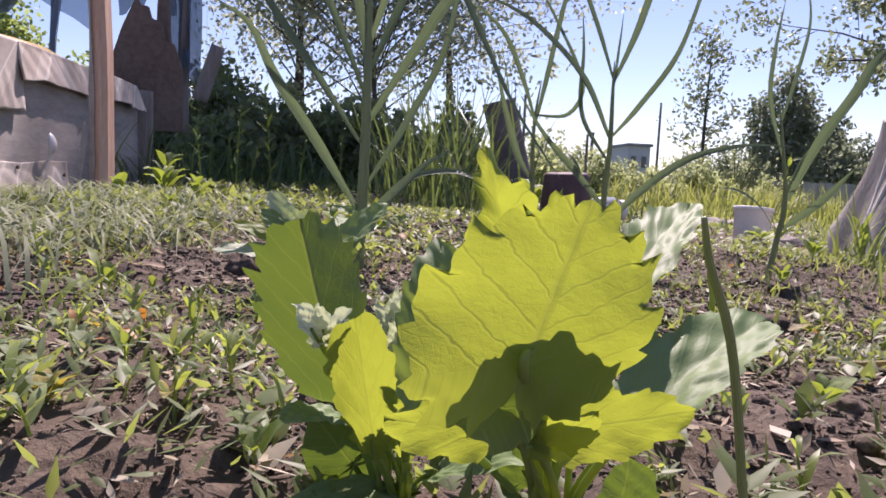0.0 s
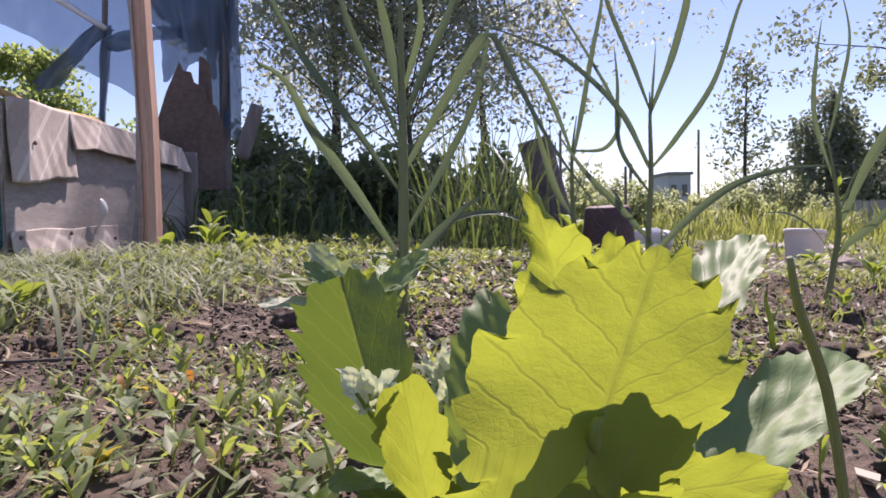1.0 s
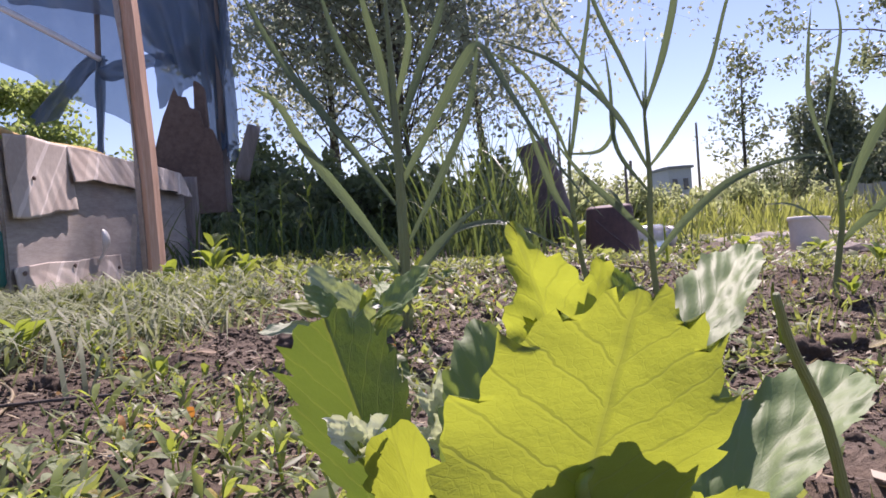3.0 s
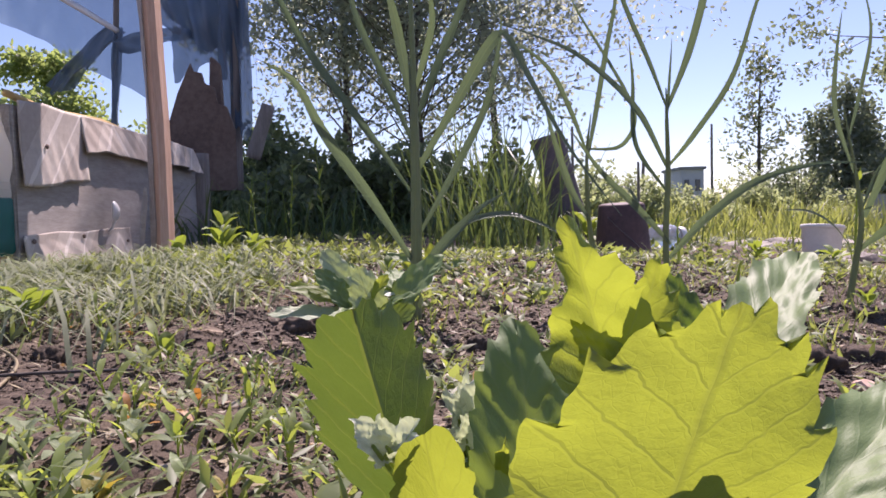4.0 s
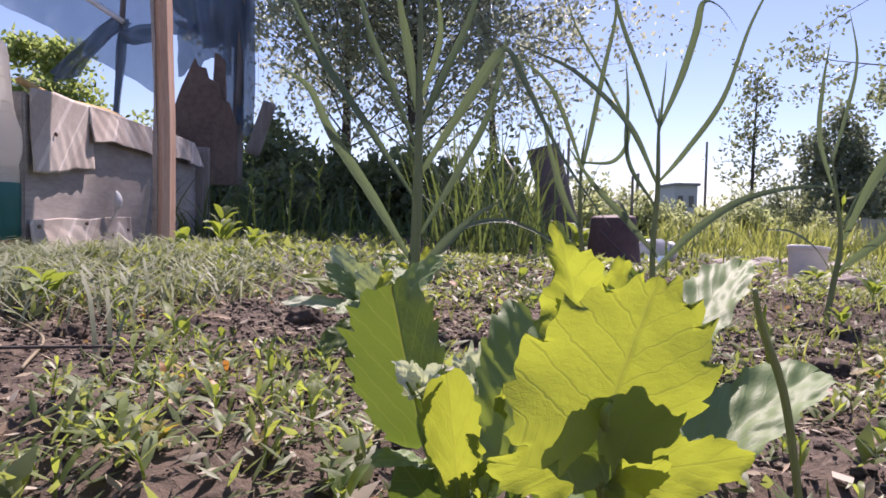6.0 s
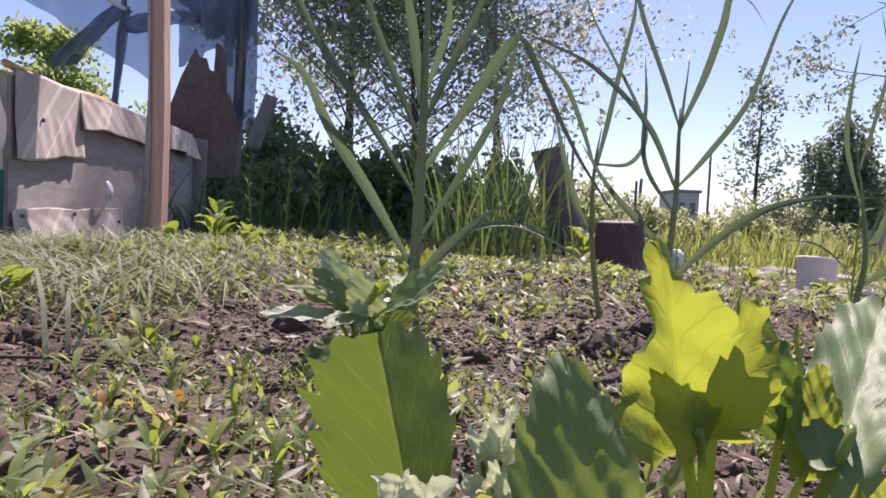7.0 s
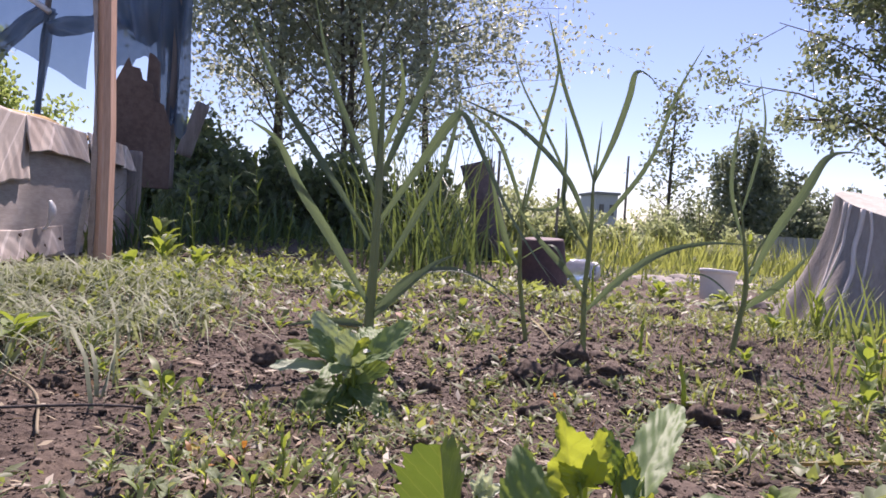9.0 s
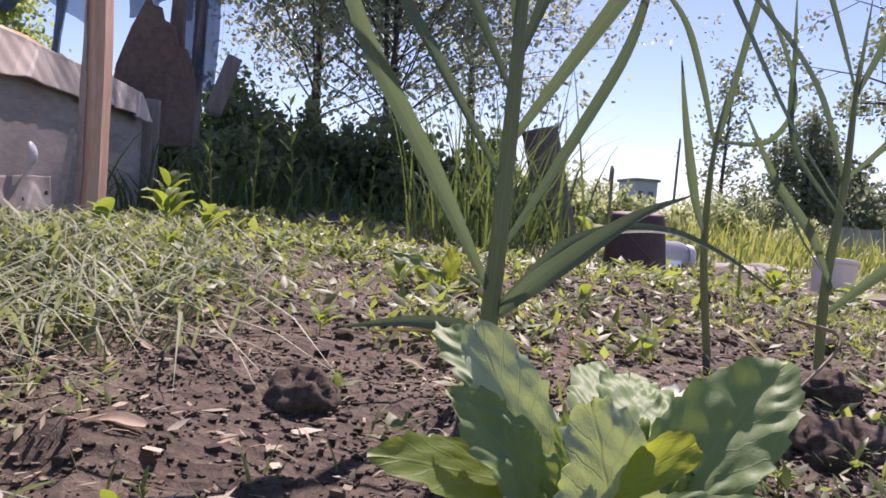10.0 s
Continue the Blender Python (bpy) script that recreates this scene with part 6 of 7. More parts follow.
def conifer(base, height, radius, seed):
    rng = np.random.default_rng(seed)
    p = thing("conifer_tree", "dark bushy conifer standing beyond the stump", "tree", "", base)
    v, f, u = tube([(0, 0, -0.05), (0, 0, height * 0.5), (0.01, 0, height)], [0.05, 0.035, 0.005], 10, 8)
    part("trunk", mesh("trunk", v, f, BARK, u), p)
    ends = []
    tops = [(0, 0, 1.0, 1.0), (0.35, 0.1, 0.86, 0.7), (-0.4, 0.05, 0.80, 0.7), (0.1, -0.3, 0.7, 0.8)]
    for k in range(520):
        ox, oy, tall, wide = tops[rng.integers(0, 4)]
        s = rng.random() ** 0.75
        g = rng.uniform(0, 6.28)
        r = radius * wide * (1.0 - s**2.6) * rng.uniform(0.2, 1.15) * (0.75 + 0.35 * math.sin(3 * g + 9 * s))
        ends.append((radius * ox * 1.2 + r * math.cos(g), radius * oy + r * math.sin(g), 0.06 + (height * tall - 0.06) * s))
    part("crown", leaf_cloud("crown", ends, 12, 0.07, 0.045, rng, CONIFER, 0.6), p)


conifer(at_ground(3.3, 5.9), 1.15, 0.42, 3)
bush("dark_shrub", at_ground(3.85, 6.2), (0.40, 0.3, 0.82), "dark rounded shrub crowding the conifer", CONIFER, 0.05, 60, 61, per=22)
bush("dark_shrub", at_ground(4.7, 6.6), (0.5, 0.4, 0.72), "dark rounded shrub beyond the stump", CONIFER, 0.05, 60, 62, per=20)


# ---------------------------------------------------------------- far things: house, poles, fence, path stones
house = thing("far_house", "small grey rendered house far behind the garden", "house", "", (8.24, 25.2, -0.26))
house.scale = (2, 2, 2)
bm = box((0.40, 1.0, 0.86), 0.01)
bmesh.ops.translate(bm, vec=(0, 0, 0.40), verts=bm.verts)
part("wall", (bm, WALL), house)
bm = box((0.46, 1.1, 0.05), 0.1)
bmesh.ops.translate(bm, vec=(0, 0, 0.85), verts=bm.verts)
part("roof", (bm, ROOF), house)
for x in (-0.10, 0.09):
    bm = box((0.08, 0.03, 0.2), 0.05)
    bmesh.ops.translate(bm, vec=(x, -0.505, 0.55), verts=bm.verts)
    part("window", (bm, WINDOW), house)


def pole(x, y, z0, z1, r, label, lean=0.0):
    p = thing("wooden_pole", label, "pole", "poles in the garden", (x, y, z0))
    v, f, u = tube([(0, 0, -0.02), (lean * 0.5, 0, (z1 - z0) * 0.5), (lean, 0, z1 - z0)], [r, r, r * 0.8], 8, 8)
    part("shaft", mesh("shaft", v, f, OLDWOOD, u), p)


pole(2.21, 6.0, gz(2.21, 6.0), 0.777, 0.012, "thin dark pole standing far off")
pole(0.436, 2.6, gz(0.33, 2.6), 0.377, 0.006, "thin dark stake behind the barrel")
pole(0.449, 2.8, gz(0.33, 2.8), 0.354, 0.004, "thin dark stake behind the barrel")
pole(0.892, 3.4, gz(0.7, 3.4), 0.292, 0.008, "short stake in the weeds")
pole(1.331, 5.0, gz(1.1, 5.0), 0.420, 0.014, "dark stake far off", 0.02)

fence = thing("board_fence", "low grey board fence beyond the stump", "fence", "", (2.72, 4.3, gz(2.72, 4.3)))
for k in range(16):
    bm = box((0.047, 0.012, 0.20 + 0.006 * math.sin(k * 2.1)), 0.1)
    bmesh.ops.translate(bm, vec=(-0.34 + 0.05 * k, 0, 0.10), verts=bm.verts)
    part("slat", (bm, FENCE), fence)
for z in (0.05, 0.16):
    bm = box((0.82, 0.014, 0.022), 0.1)
    bmesh.ops.translate(bm, vec=(0.035, 0.014, z), verts=bm.verts)
    part("rail", (bm, FENCE), fence)

rng = random.Random(12)
for k in range(26):
    x, y = 0.52 + 0.075 * k % 1.5 + rng.uniform(-0.03, 0.03), 1.95 + rng.uniform(-0.25, 0.35)
    p = thing("path_stone", "flat pale stone lying along the garden path", "stone", "stones along the path", (x, y, gz(x, y)))
    bm = bmesh.new()
    bmesh.ops.create_icosphere(bm, subdivisions=2, radius=1)
    a, b2, c = rng.uniform(0.03, 0.07), rng.uniform(0.03, 0.05), rng.uniform(0.008, 0.018)
    for q in bm.verts:
        q.co = Vector((q.co.x * a, q.co.y * b2, q.co.z * c)) * (1 + 0.12 * math.sin(5 * q.co.x + 7 * q.co.y + k))
    part("body", (bm, STONE), p)
for x, y, a, b2, c, mat, label in (
    (-0.001, 0.535, 0.0085, 0.007, 0.007, BRICKY, "small pinkish brick crumb on the soil"),
    (0.146, 0.252, 0.0050, 0.005, 0.004, BRICKY, "small pinkish pebble on the soil"),
    (0.62, 1.16, 0.05, 0.022, 0.012, STONE, "flat grey stone beside the stump"),
    (0.70, 1.20, 0.06, 0.025, 0.014, OLDWOOD, "flat grey wood chunk beside the stump"),
    (0.20, 1.02, 0.022, 0.014, 0.008, STONE, "pale stone before the bucket"),
    (0.30, 1.03, 0.020, 0.012, 0.008, STONE, "pale stone before the bucket"),
):
    p = thing("stone", label, "stone", "", (x, y, gz(x, y) + 0.3 * c))
    bm = bmesh.new()
    bmesh.ops.create_icosphere(bm, subdivisions=2, radius=1)
    for q in bm.verts:
        q.co = Vector((q.co.x * a, q.co.y * b2, q.co.z * c)) * (1 + 0.15 * math.sin(6 * q.co.x + 5 * q.co.y + 30 * a))
    part("body", (bm, mat), p)


def bare(X, Y):
    """Stretches of trodden or hoed soil where hardly anything grows: 1 there, 0 elsewhere."""
    trodden = np.exp(-((((X + 0.148) / 0.066) ** 2 + ((Y - 0.175) / 0.092) ** 2) ** 2))
    brown = np.exp(-((((X + 0.100) / 0.048) ** 2 + ((Y - 0.390) / 0.095) ** 2) ** 2))
    hoed = np.exp(-((((X - 0.110) / 0.055) ** 2 + ((Y - 0.150) / 0.050) ** 2) ** 2))
    return np.maximum(trodden, np.maximum(0.9 * brown, 0.85 * hoed))


# ---------------------------------------------------------------- weeds: counted ones near, the carpet beyond
def seedling(kind, rng):
    """A weed seedling: stem and narrow or round leaves, as parts."""
    mats = {"narrow": WEED, "round": WEED_PALE, "red": WEED_RED}
    p = thing("weed_seedling", {"narrow": "green weed seedling with narrow pointed leaves in soil", "round": "pale weed seedling with rounded leaves in soil", "red": "weed seedling with reddish orange leaf tips in soil"}[kind], "weed", "weed seedlings")
    h = rng.uniform(0.006, 0.013)
    lean = (rng.uniform(-0.003, 0.003), rng.uniform(-0.003, 0.003))
    v, f, u = tube([(0, 0, -0.003), (lean[0] * 0.5, lean[1] * 0.5, h * 0.5), (lean[0], lean[1], h)], [0.0004, 0.00035, 0.0002], 6, 6)
    part("stem", mesh("stem", v, f, WEED, u), p)
    n = rng.randint(4, 6)
    for k in range(n):
        s = 0.25 + 0.75 * k / (n - 1)
        g = k * 2.2 + rng.uniform(-0.4, 0.4)
        L = rng.uniform(0.0085, 0.016) * (1.15 - 0.45 * s)
        d = np.array((math.cos(g), math.sin(g), rng.uniform(0.3, 1.1)))
        d /= np.linalg.norm(d)
        o = np.array((lean[0] * s, lean[1] * s, h * s))
        wide = {"narrow": 0.078, "round": 0.125, "red": 0.115}[kind]
        mat = mats[kind] if not (kind == "red" and k % 2) else WEED_PALE
        pts = [o, o + d * L * 0.5 + (0, 0, 0.001), o + d * L - (0, 0, 0.0015)]
        side = unit(np.cross(d, (0, 0, 1)))
        cs = spline(pts, 9)
        V = []
        for i, c in enumerate(cs):
            w = L * wide * math.sin(math.pi * (0.04 + 0.955 * (i / 8) ** 0.85))
            V += [c - side * w, c - (0, 0, 0.10 * w), c + side * w]
        F = [(3 * i + j, 3 * i + j + 1, 3 * i + j + 4, 3 * i + j + 3) for i in range(8) for j in range(2)]
        part("leaf", mesh("leaf", V, F, mat), p)
    return p


rng = random.Random(5)
protos = [seedling(k, rng) for k in ("narrow", "narrow", "narrow", "round", "narrow", "red", "narrow")]


def free_spot(x, y):
    """Away from the camera's way and the plants' stems."""
    return abs(x + 0.01) > 0.035 + 0.12 * max(0, y - 0.06) if y < 0.10 else True


for i, p in enumerate(protos):
    x, y = -0.036 - 0.007 * i, 0.125 + 0.02 * (i % 4)
    p.matrix_basis = Matrix.Translation((x, y, gz(x, y))) @ Matrix.Scale(0.6, 4)
spots = [(-0.060, 0.147, 5, 0.6), (-0.036, 0.10, 2, 0.9), (-0.030, 0.114, 0, 0.9), (-0.020, 0.104, 1, 0.9), (-0.075, 0.115, 3, 0.7), (-0.11, 0.247, 4, 1.5), (-0.16, 0.30, 0, 1.4), (-0.05, 0.085, 3, 0.7), (-0.09, 0.17, 6, 1.0)]
for x, y in [(rng.gauss(-0.055, 0.02), rng.uniform(0.10, 0.21)) for k in range(26)] + [(rng.gauss(0.075, 0.03), rng.uniform(0.14, 0.30)) for k in range(30)]:
    if bare(x, y) < 0.4:
        spots.append((x, y, rng.choice([0, 1, 2, 6, 4, 3, 0, 1]), rng.uniform(0.35, 0.65)))
while len(spots) < 280:
    x, y = rng.uniform(-0.34, 0.34), 0.045 + 0.50 * rng.random() ** 1.4
    if not free_spot(x, y) or bare(x, y) > 0.3 or (abs(x) < 0.02 and y < 0.2) or abs(x) > 0.72 * (y + 0.08):
        continue
    if (x < -0.13 and y < 0.26 and rng.random() < 0.7) or (x > 0.05 and rng.random() < 0.6):
        continue
    spots.append((x, y, rng.choice([0, 1, 2, 6, 0, 1, 2, 3, 4, 0, 6, 4, 1, 2, 6, 0, 1, 2, 3, 5]), rng.uniform(0.38, 0.85)))
for x, y, k, s in spots:
    c = copy_thing(protos[k], Matrix.Translation((x, y, gz(x, y))) @ Matrix.Rotation(rng.uniform(0, 6.28), 4, "Z") @ Matrix.Scale(s, 4))
    c.scale = (s, s, s)

nr = np.random.default_rng(21)


def carpet(name, n, area, length, width, mat, label, category, seed, density=None, droop=(0.1, 0.6), kind="stuff", height=None, sizeby=None):
    """Blades scattered over a stretch of the plan."""
    r = np.random.default_rng(seed)
    x0, x1, y0, y1 = area
    rows = []
    while len(rows) < n:
        m = 4000
        X, Y = r.uniform(x0, x1, m), r.uniform(y0, y1, m)
        ok = np.ones(m, bool) if density is None else r.random(m) < density(X, Y)
        Z = ground_z(X, Y) + ground_fine(X, Y)
        for x, y, z in zip(X[ok], Y[ok], Z[ok]):
            g, k = r.uniform(0, 6.28), r.uniform(0.6, 1.4)
            sc = 1.0 if sizeby is None else sizeby(x, y)
            rows.append(((x, y, z - 0.002), (math.cos(g), math.sin(g)), length * k * sc, width * r.uniform(0.7, 1.3) * sc, r.uniform(*droop)))
            if len(rows) >= n:
                break
    return blades(name, rows, mat, label, category)


def tufts(n, area, seed, density, leaf, mat, name, label, category, lift=0.012, thin=1.0):
    """Low leafy weeds: rosettes of short pointed leaves, in one mesh."""
    r = np.random.default_rng(seed)
    x0, x1, y0, y1 = area
    C = []
    while len(C) < n:
        x, y = r.uniform(x0, x1), r.uniform(y0, y1)
        if r.random() < float(density(np.array(x), np.array(y))):
            C.append((x, y, gz(x, y)))
    C = np.array(C)
    per = 9
    c = np.repeat(C, per, axis=0)
    m = len(c)
    c = c + np.stack([r.normal(0, lift * 0.35, m), r.normal(0, lift * 0.35, m), r.random(m) * lift], 1)
    d = unit(np.stack([r.normal(0, 1, m), r.normal(0, 1, m), r.uniform(0.1, 1.0, m)], 1))
    s = unit(np.cross(d, np.stack([r.normal(0, .3, m), r.normal(0, .3, m), np.ones(m)], 1)))
    L = leaf * r.uniform(0.5, 1.3, (m, 1))
    w = L * r.uniform(0.14, 0.30, (m, 1)) * thin
    nn = np.cross(s, d)
    P = np.stack([c, c + d * L * 0.4 + s * w, c + d * L, c + d * L * 0.4 - s * w, c + d * L * 0.45 + nn * w * 0.3], 1).reshape(-1, 3)
    k = np.arange(m)[:, None] * 5
    F = np.concatenate([k + [0, 1, 4], k + [1, 2, 4], k + [2, 3, 4], k + [3, 0, 4]], 0)
    return tagged(new(name, mesh(name, P, F, mat)), label, category, kind="stuff")


patch = lambda X, Y: 0.10 + 0.9 * smooth(0.45, 0.62, vnoise(X * 9 + 3, Y * 9, 31))  # noqa: E731
clearing = lambda X, Y: (1 - smooth(0.11, 0.055, np.hypot(X - 0.01, Y + 0.02))) * (1 - bare(X, Y))  # noqa: E731
hay_mat = lambda X, Y: np.exp(-(((X + 0.285) / 0.095) ** 2 + ((Y - 0.45) / 0.14) ** 2))  # noqa: E731
bed_open = lambda X, Y: 1 - 0.85 * np.exp(-(((X - 0.12) / 0.14) ** 2 + ((Y - 0.55) / 0.22) ** 2))  # noqa: E731
tufts(330, (-0.5, 0.45, 0.06, 0.75), 41, lambda X, Y: patch(X, Y) * clearing(X, Y) * bed_open(X, Y) * (1 - 0.85 * hay_mat(X, Y)), 0.008, WEED_STUFF, "weed_carpet", "low green weeds scattered over the soil", "weeds", 0.006)
tufts(720, (-0.4, 1.2, 0.70, 1.9), 42, lambda X, Y: bed_open(X, Y) * (0.25 + 0.75 * smooth(0.35, 0.6, vnoise(X * 5, Y * 5, 33))), 0.015, WEED_STUFF, "weed_carpet", "low green weeds covering the garden behind", "weeds", 0.012)
tufts(250, (-0.42, -0.15, 0.5, 0.95), 43, lambda X, Y: (0.3 + 0.7 * smooth(0.4, 0.6, vnoise(X * 8, Y * 8, 34))) * (1 - 0.7 * hay_mat(X, Y)), 0.011, WEED_STUFF, "weed_carpet", "green weeds along the foot of the bed wall", "weeds", 0.010)
tufts(520, (0.12, 0.62, 0.30, 0.95), 47, lambda X, Y: (0.05 + 0.95 * smooth(0.45, 0.62, vnoise(X * 14, Y * 14, 40))) * (1 - np.exp(-(((X - 0.11) / 0.10) ** 2 + ((Y - 0.45) / 0.16) ** 2))), 0.0085, WEED_STUFF, "weed_carpet", "yellowish weeds scattered over the hoed soil", "weeds", 0.010, 0.6)
carpet("grass_blades", 900, (0.16, 0.62, 0.30, 0.95), 0.026, 0.0011, GRASS_FAR, "thin yellowish grass in the hoed soil", "grass", 65, lambda X, Y: smooth(0.5, 0.66, vnoise(X * 17, Y * 17, 43)), (0.1, 0.8))
tufts(150, (-0.13, 0.02, 0.05, 0.25), 46, lambda X, Y: (0.15 + 0.85 * smooth(0.4, 0.6, vnoise(X * 30, Y * 30, 39))) * clearing(X, Y), 0.0055, WEED_STUFF, "weed_carpet", "thin yellowish weeds crowding the soil", "weeds", 0.008, 0.55)
tufts(140, (-0.26, 0.24, 0.06, 0.36), 44, lambda X, Y: patch(X * 1.4, Y * 1.4) * clearing(X, Y) * (1 - smooth(0.10, 0.19, -X)) * (1 - 0.6 * smooth(0.03, 0.1, X)), 0.0058, WEED_STUFF, "weed_carpet", "thin yellowish weed seedlings crowding the soil", "weeds", 0.007, 0.62)
tufts(190, (-0.45, -0.02, 0.34, 0.80), 45, lambda X, Y: (0.03 + 0.97 * smooth(0.55, 0.66, vnoise(X * 11, Y * 11, 37))) * (1 - 0.2 * hay_mat(X, Y)) * (1 - bare(X, Y)), 0.0105, WEED_STUFF, "weed_carpet", "fresh green weeds growing through the hay", "weeds", 0.014, 0.8)
tufts(330, (-0.20, 0.16, 0.44, 0.92), 48, lambda X, Y: (0.15 + 0.85 * smooth(0.42, 0.6, vnoise(X * 10, Y * 10, 45))) * (1 - 0.8 * np.exp(-(((X - 0.12) / 0.08) ** 2 + ((Y - 0.52) / 0.14) ** 2))), 0.0095, WEED_STUFF, "weed_carpet", "fresh weeds coming up between the garlic plants", "weeds", 0.011, 0.8)
carpet("grass_blades", 3000, (-0.45, 0.6, 0.10, 1.0), 0.014, 0.0009, GRASS, "short fresh grass blades in the soil", "grass", 51, lambda X, Y: patch(Y, X) * clearing(X, Y) * bed_open(X, Y))
carpet("cut_hay", 1900, (-0.45, -0.12, 0.22, 0.72), 0.075, 0.0015, HAY, "mown pale hay strewn on the soil", "hay", 52, lambda X, Y: hay_mat(X, Y) * (0.2 + 0.8 * smooth(0.35, 0.6, vnoise(X * 12, Y * 12, 38))), (0.82, 0.99))
carpet("dry_straw", 2400, (-0.4, 0.6, 0.05, 0.95), 0.013, 0.0007, STRAW, "dry straw bits strewn on the soil", "straw", 53, lambda X, Y: 0.5 * clearing(X, Y), (0.9, 1.0))
# tall grass wears the darker onion tone, which stands in for tree shade
carpet("tall_grass", 260, (-0.66, -0.40, 1.32, 1.48), 0.13, 0.003, LEEK_AND_SHADED_GRASS, "tall shaded grass against the rusty sheet", "grass", 64, None, (0.15, 0.7))
carpet("tall_grass", 620, (-1.0, -0.25, 1.05, 1.9), 0.14, 0.004, LEEK_AND_SHADED_GRASS, "tall shaded grass round the old greenhouse", "grass", 54, lambda X, Y: smooth(0.2, 0.6, vnoise(X * 6, Y * 6, 35)), (0.15, 0.7))
carpet("tall_grass", 1500, (-0.5, 0.55, 1.5, 2.5), 0.12, 0.004, LEEK_AND_SHADED_GRASS, "shaded grass under the tree", "grass", 55, None, (0.15, 0.7))
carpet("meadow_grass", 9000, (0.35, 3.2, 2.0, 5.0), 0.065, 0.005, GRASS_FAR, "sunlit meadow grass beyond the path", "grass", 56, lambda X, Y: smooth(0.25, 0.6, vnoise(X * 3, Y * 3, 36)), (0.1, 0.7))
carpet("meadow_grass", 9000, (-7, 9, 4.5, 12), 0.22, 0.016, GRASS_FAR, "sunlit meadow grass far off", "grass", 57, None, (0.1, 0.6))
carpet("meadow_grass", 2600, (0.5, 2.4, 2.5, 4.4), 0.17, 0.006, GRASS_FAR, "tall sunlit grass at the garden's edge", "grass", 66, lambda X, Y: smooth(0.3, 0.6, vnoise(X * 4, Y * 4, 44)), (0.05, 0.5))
carpet("onion_clump", 190, (-0.06, 0.24, 1.0, 1.35), 0.25, 0.0038, LEEK_AND_SHADED_GRASS, "dense clump of tall onion shoots behind the garlic", "onions", 58, lambda X, Y: np.exp(-(((X - 0.06) / 0.09) ** 2 + ((Y - 1.15) / 0.12) ** 2)), (0.0, 0.5))
carpet("grass_tuft", 26, (0.30, 0.44, 0.38, 0.52), 0.085, 0.0030, GRASS, "tuft of tall grass among the weeds", "grass", 60, lambda X, Y: np.exp(-(((X - 0.37) / 0.03) ** 2 + ((Y - 0.45) / 0.04) ** 2)), (0.0, 0.35))
carpet("grass_tuft", 75, (0.45, 0.66, 0.56, 0.86), 0.085, 0.0035, GRASS, "tuft of fresh grass before the stump", "grass", 59, lambda X, Y: np.exp(-(((X - 0.55) / 0.035) ** 2 + ((Y - 0.73) / 0.08) ** 2)), (0.0, 0.45))

# ---------------------------------------------------------------- clods and litter
S = []
while len(S) < 26000:
    x, y = nr.uniform(-0.55, 0.7), 0.03 + 1.0 * nr.random() ** 1.25
    if (abs(x) < 0.03 and y < 0.05) or abs(x) > 0.12 + 0.75 * y:
        continue
    r = (0.0006 + 0.0013 * nr.random() ** 3) * min(1.0, 0.3 + 2.6 * y)
    S.append((x, y, r * (1.35 if ((x - 0.1) / 0.17) ** 2 + ((y - 0.55) / 0.25) ** 2 < 1 else 1.0)))
while len(S) < 48000:
    x, y = nr.uniform(-0.24, 0.28), 0.035 + 0.38 * nr.random()
    if (abs(x) < 0.03 and y < 0.05) or abs(x) > 0.06 + 0.75 * y:
        continue
    S.append((x, y, (0.0004 + 0.0008 * nr.random() ** 2) * min(1.0, 0.45 + 2.6 * y)))
lumps("soil_crumbs", S, CLOD, "fine dark soil crumbs strewn everywhere", "soil", 3, 0)
clods = [(-0.082, 0.352, 0.012), (0.095, 0.37, 0.018), (0.075, 0.36, 0.012), (0.115, 0.35, 0.012), (0.06, 0.40, 0.010), (-0.12, 0.365, 0.008), (0.12, 0.43, 0.014), (0.14, 0.40, 0.011)]
while len(clods) < 70:
    g, d = nr.uniform(0, 6.28), nr.random() ** 0.5
    clods.append((0.115 + 0.06 * d * math.cos(g), 0.155 + 0.05 * d * math.sin(g), 0.0018 + 0.0042 * nr.random() ** 2))
while len(clods) < 210:
    x, y = nr.uniform(-0.4, 0.5), 0.10 + 0.8 * nr.random()
    inside = ((x - 0.1) / 0.17) ** 2 + ((y - 0.52) / 0.25) ** 2 < 1
    if inside or nr.random() < 0.3:
        clods.append((x, y, (0.004 + 0.006 * nr.random() ** 2) * (1.2 if inside else 0.8)))
clod_bodies("soil_clods", [(x, y, r * 0.85) for x, y, r in clods], CLOD_BODY, "crumbled dark soil clods of many sizes", 7)
S = []
for x, y, r in clods:
    for k in range(16):
        g, d = nr.uniform(0, 6.28), r * nr.uniform(0.7, 1.5)
        S.append((x + math.cos(g) * d, y + math.sin(g) * d, r * nr.uniform(0.05, 0.16)))
lumps("soil_crumbs", S, CLOD, "loose crumbs fallen from the clods", "soil", 8, 1)

rng = random.Random(8)
for k in range(40):
    x, y = rng.uniform(-0.3, 0.4), rng.uniform(0.1, 0.8)
    p = thing("dry_leaf", "small dry curled leaf fallen on the soil", "leaf", "fallen dry leaves", (x, y, gz(x, y) + 0.002))
    L, g = rng.uniform(0.005, 0.012), rng.uniform(0, 6.28)
    d = np.array((math.cos(g), math.sin(g), rng.uniform(-0.1, 0.5)))
    v, f, u = ribbon([(0, 0, 0), d * L * 0.5 + (0, 0, 0.001), d * L], L * 0.55, (rng.uniform(-0.5, 0.5), -0.3, 1), 8, tip=0.1)
    part("blade", mesh("blade", v, f, DRYLEAF, u), p)
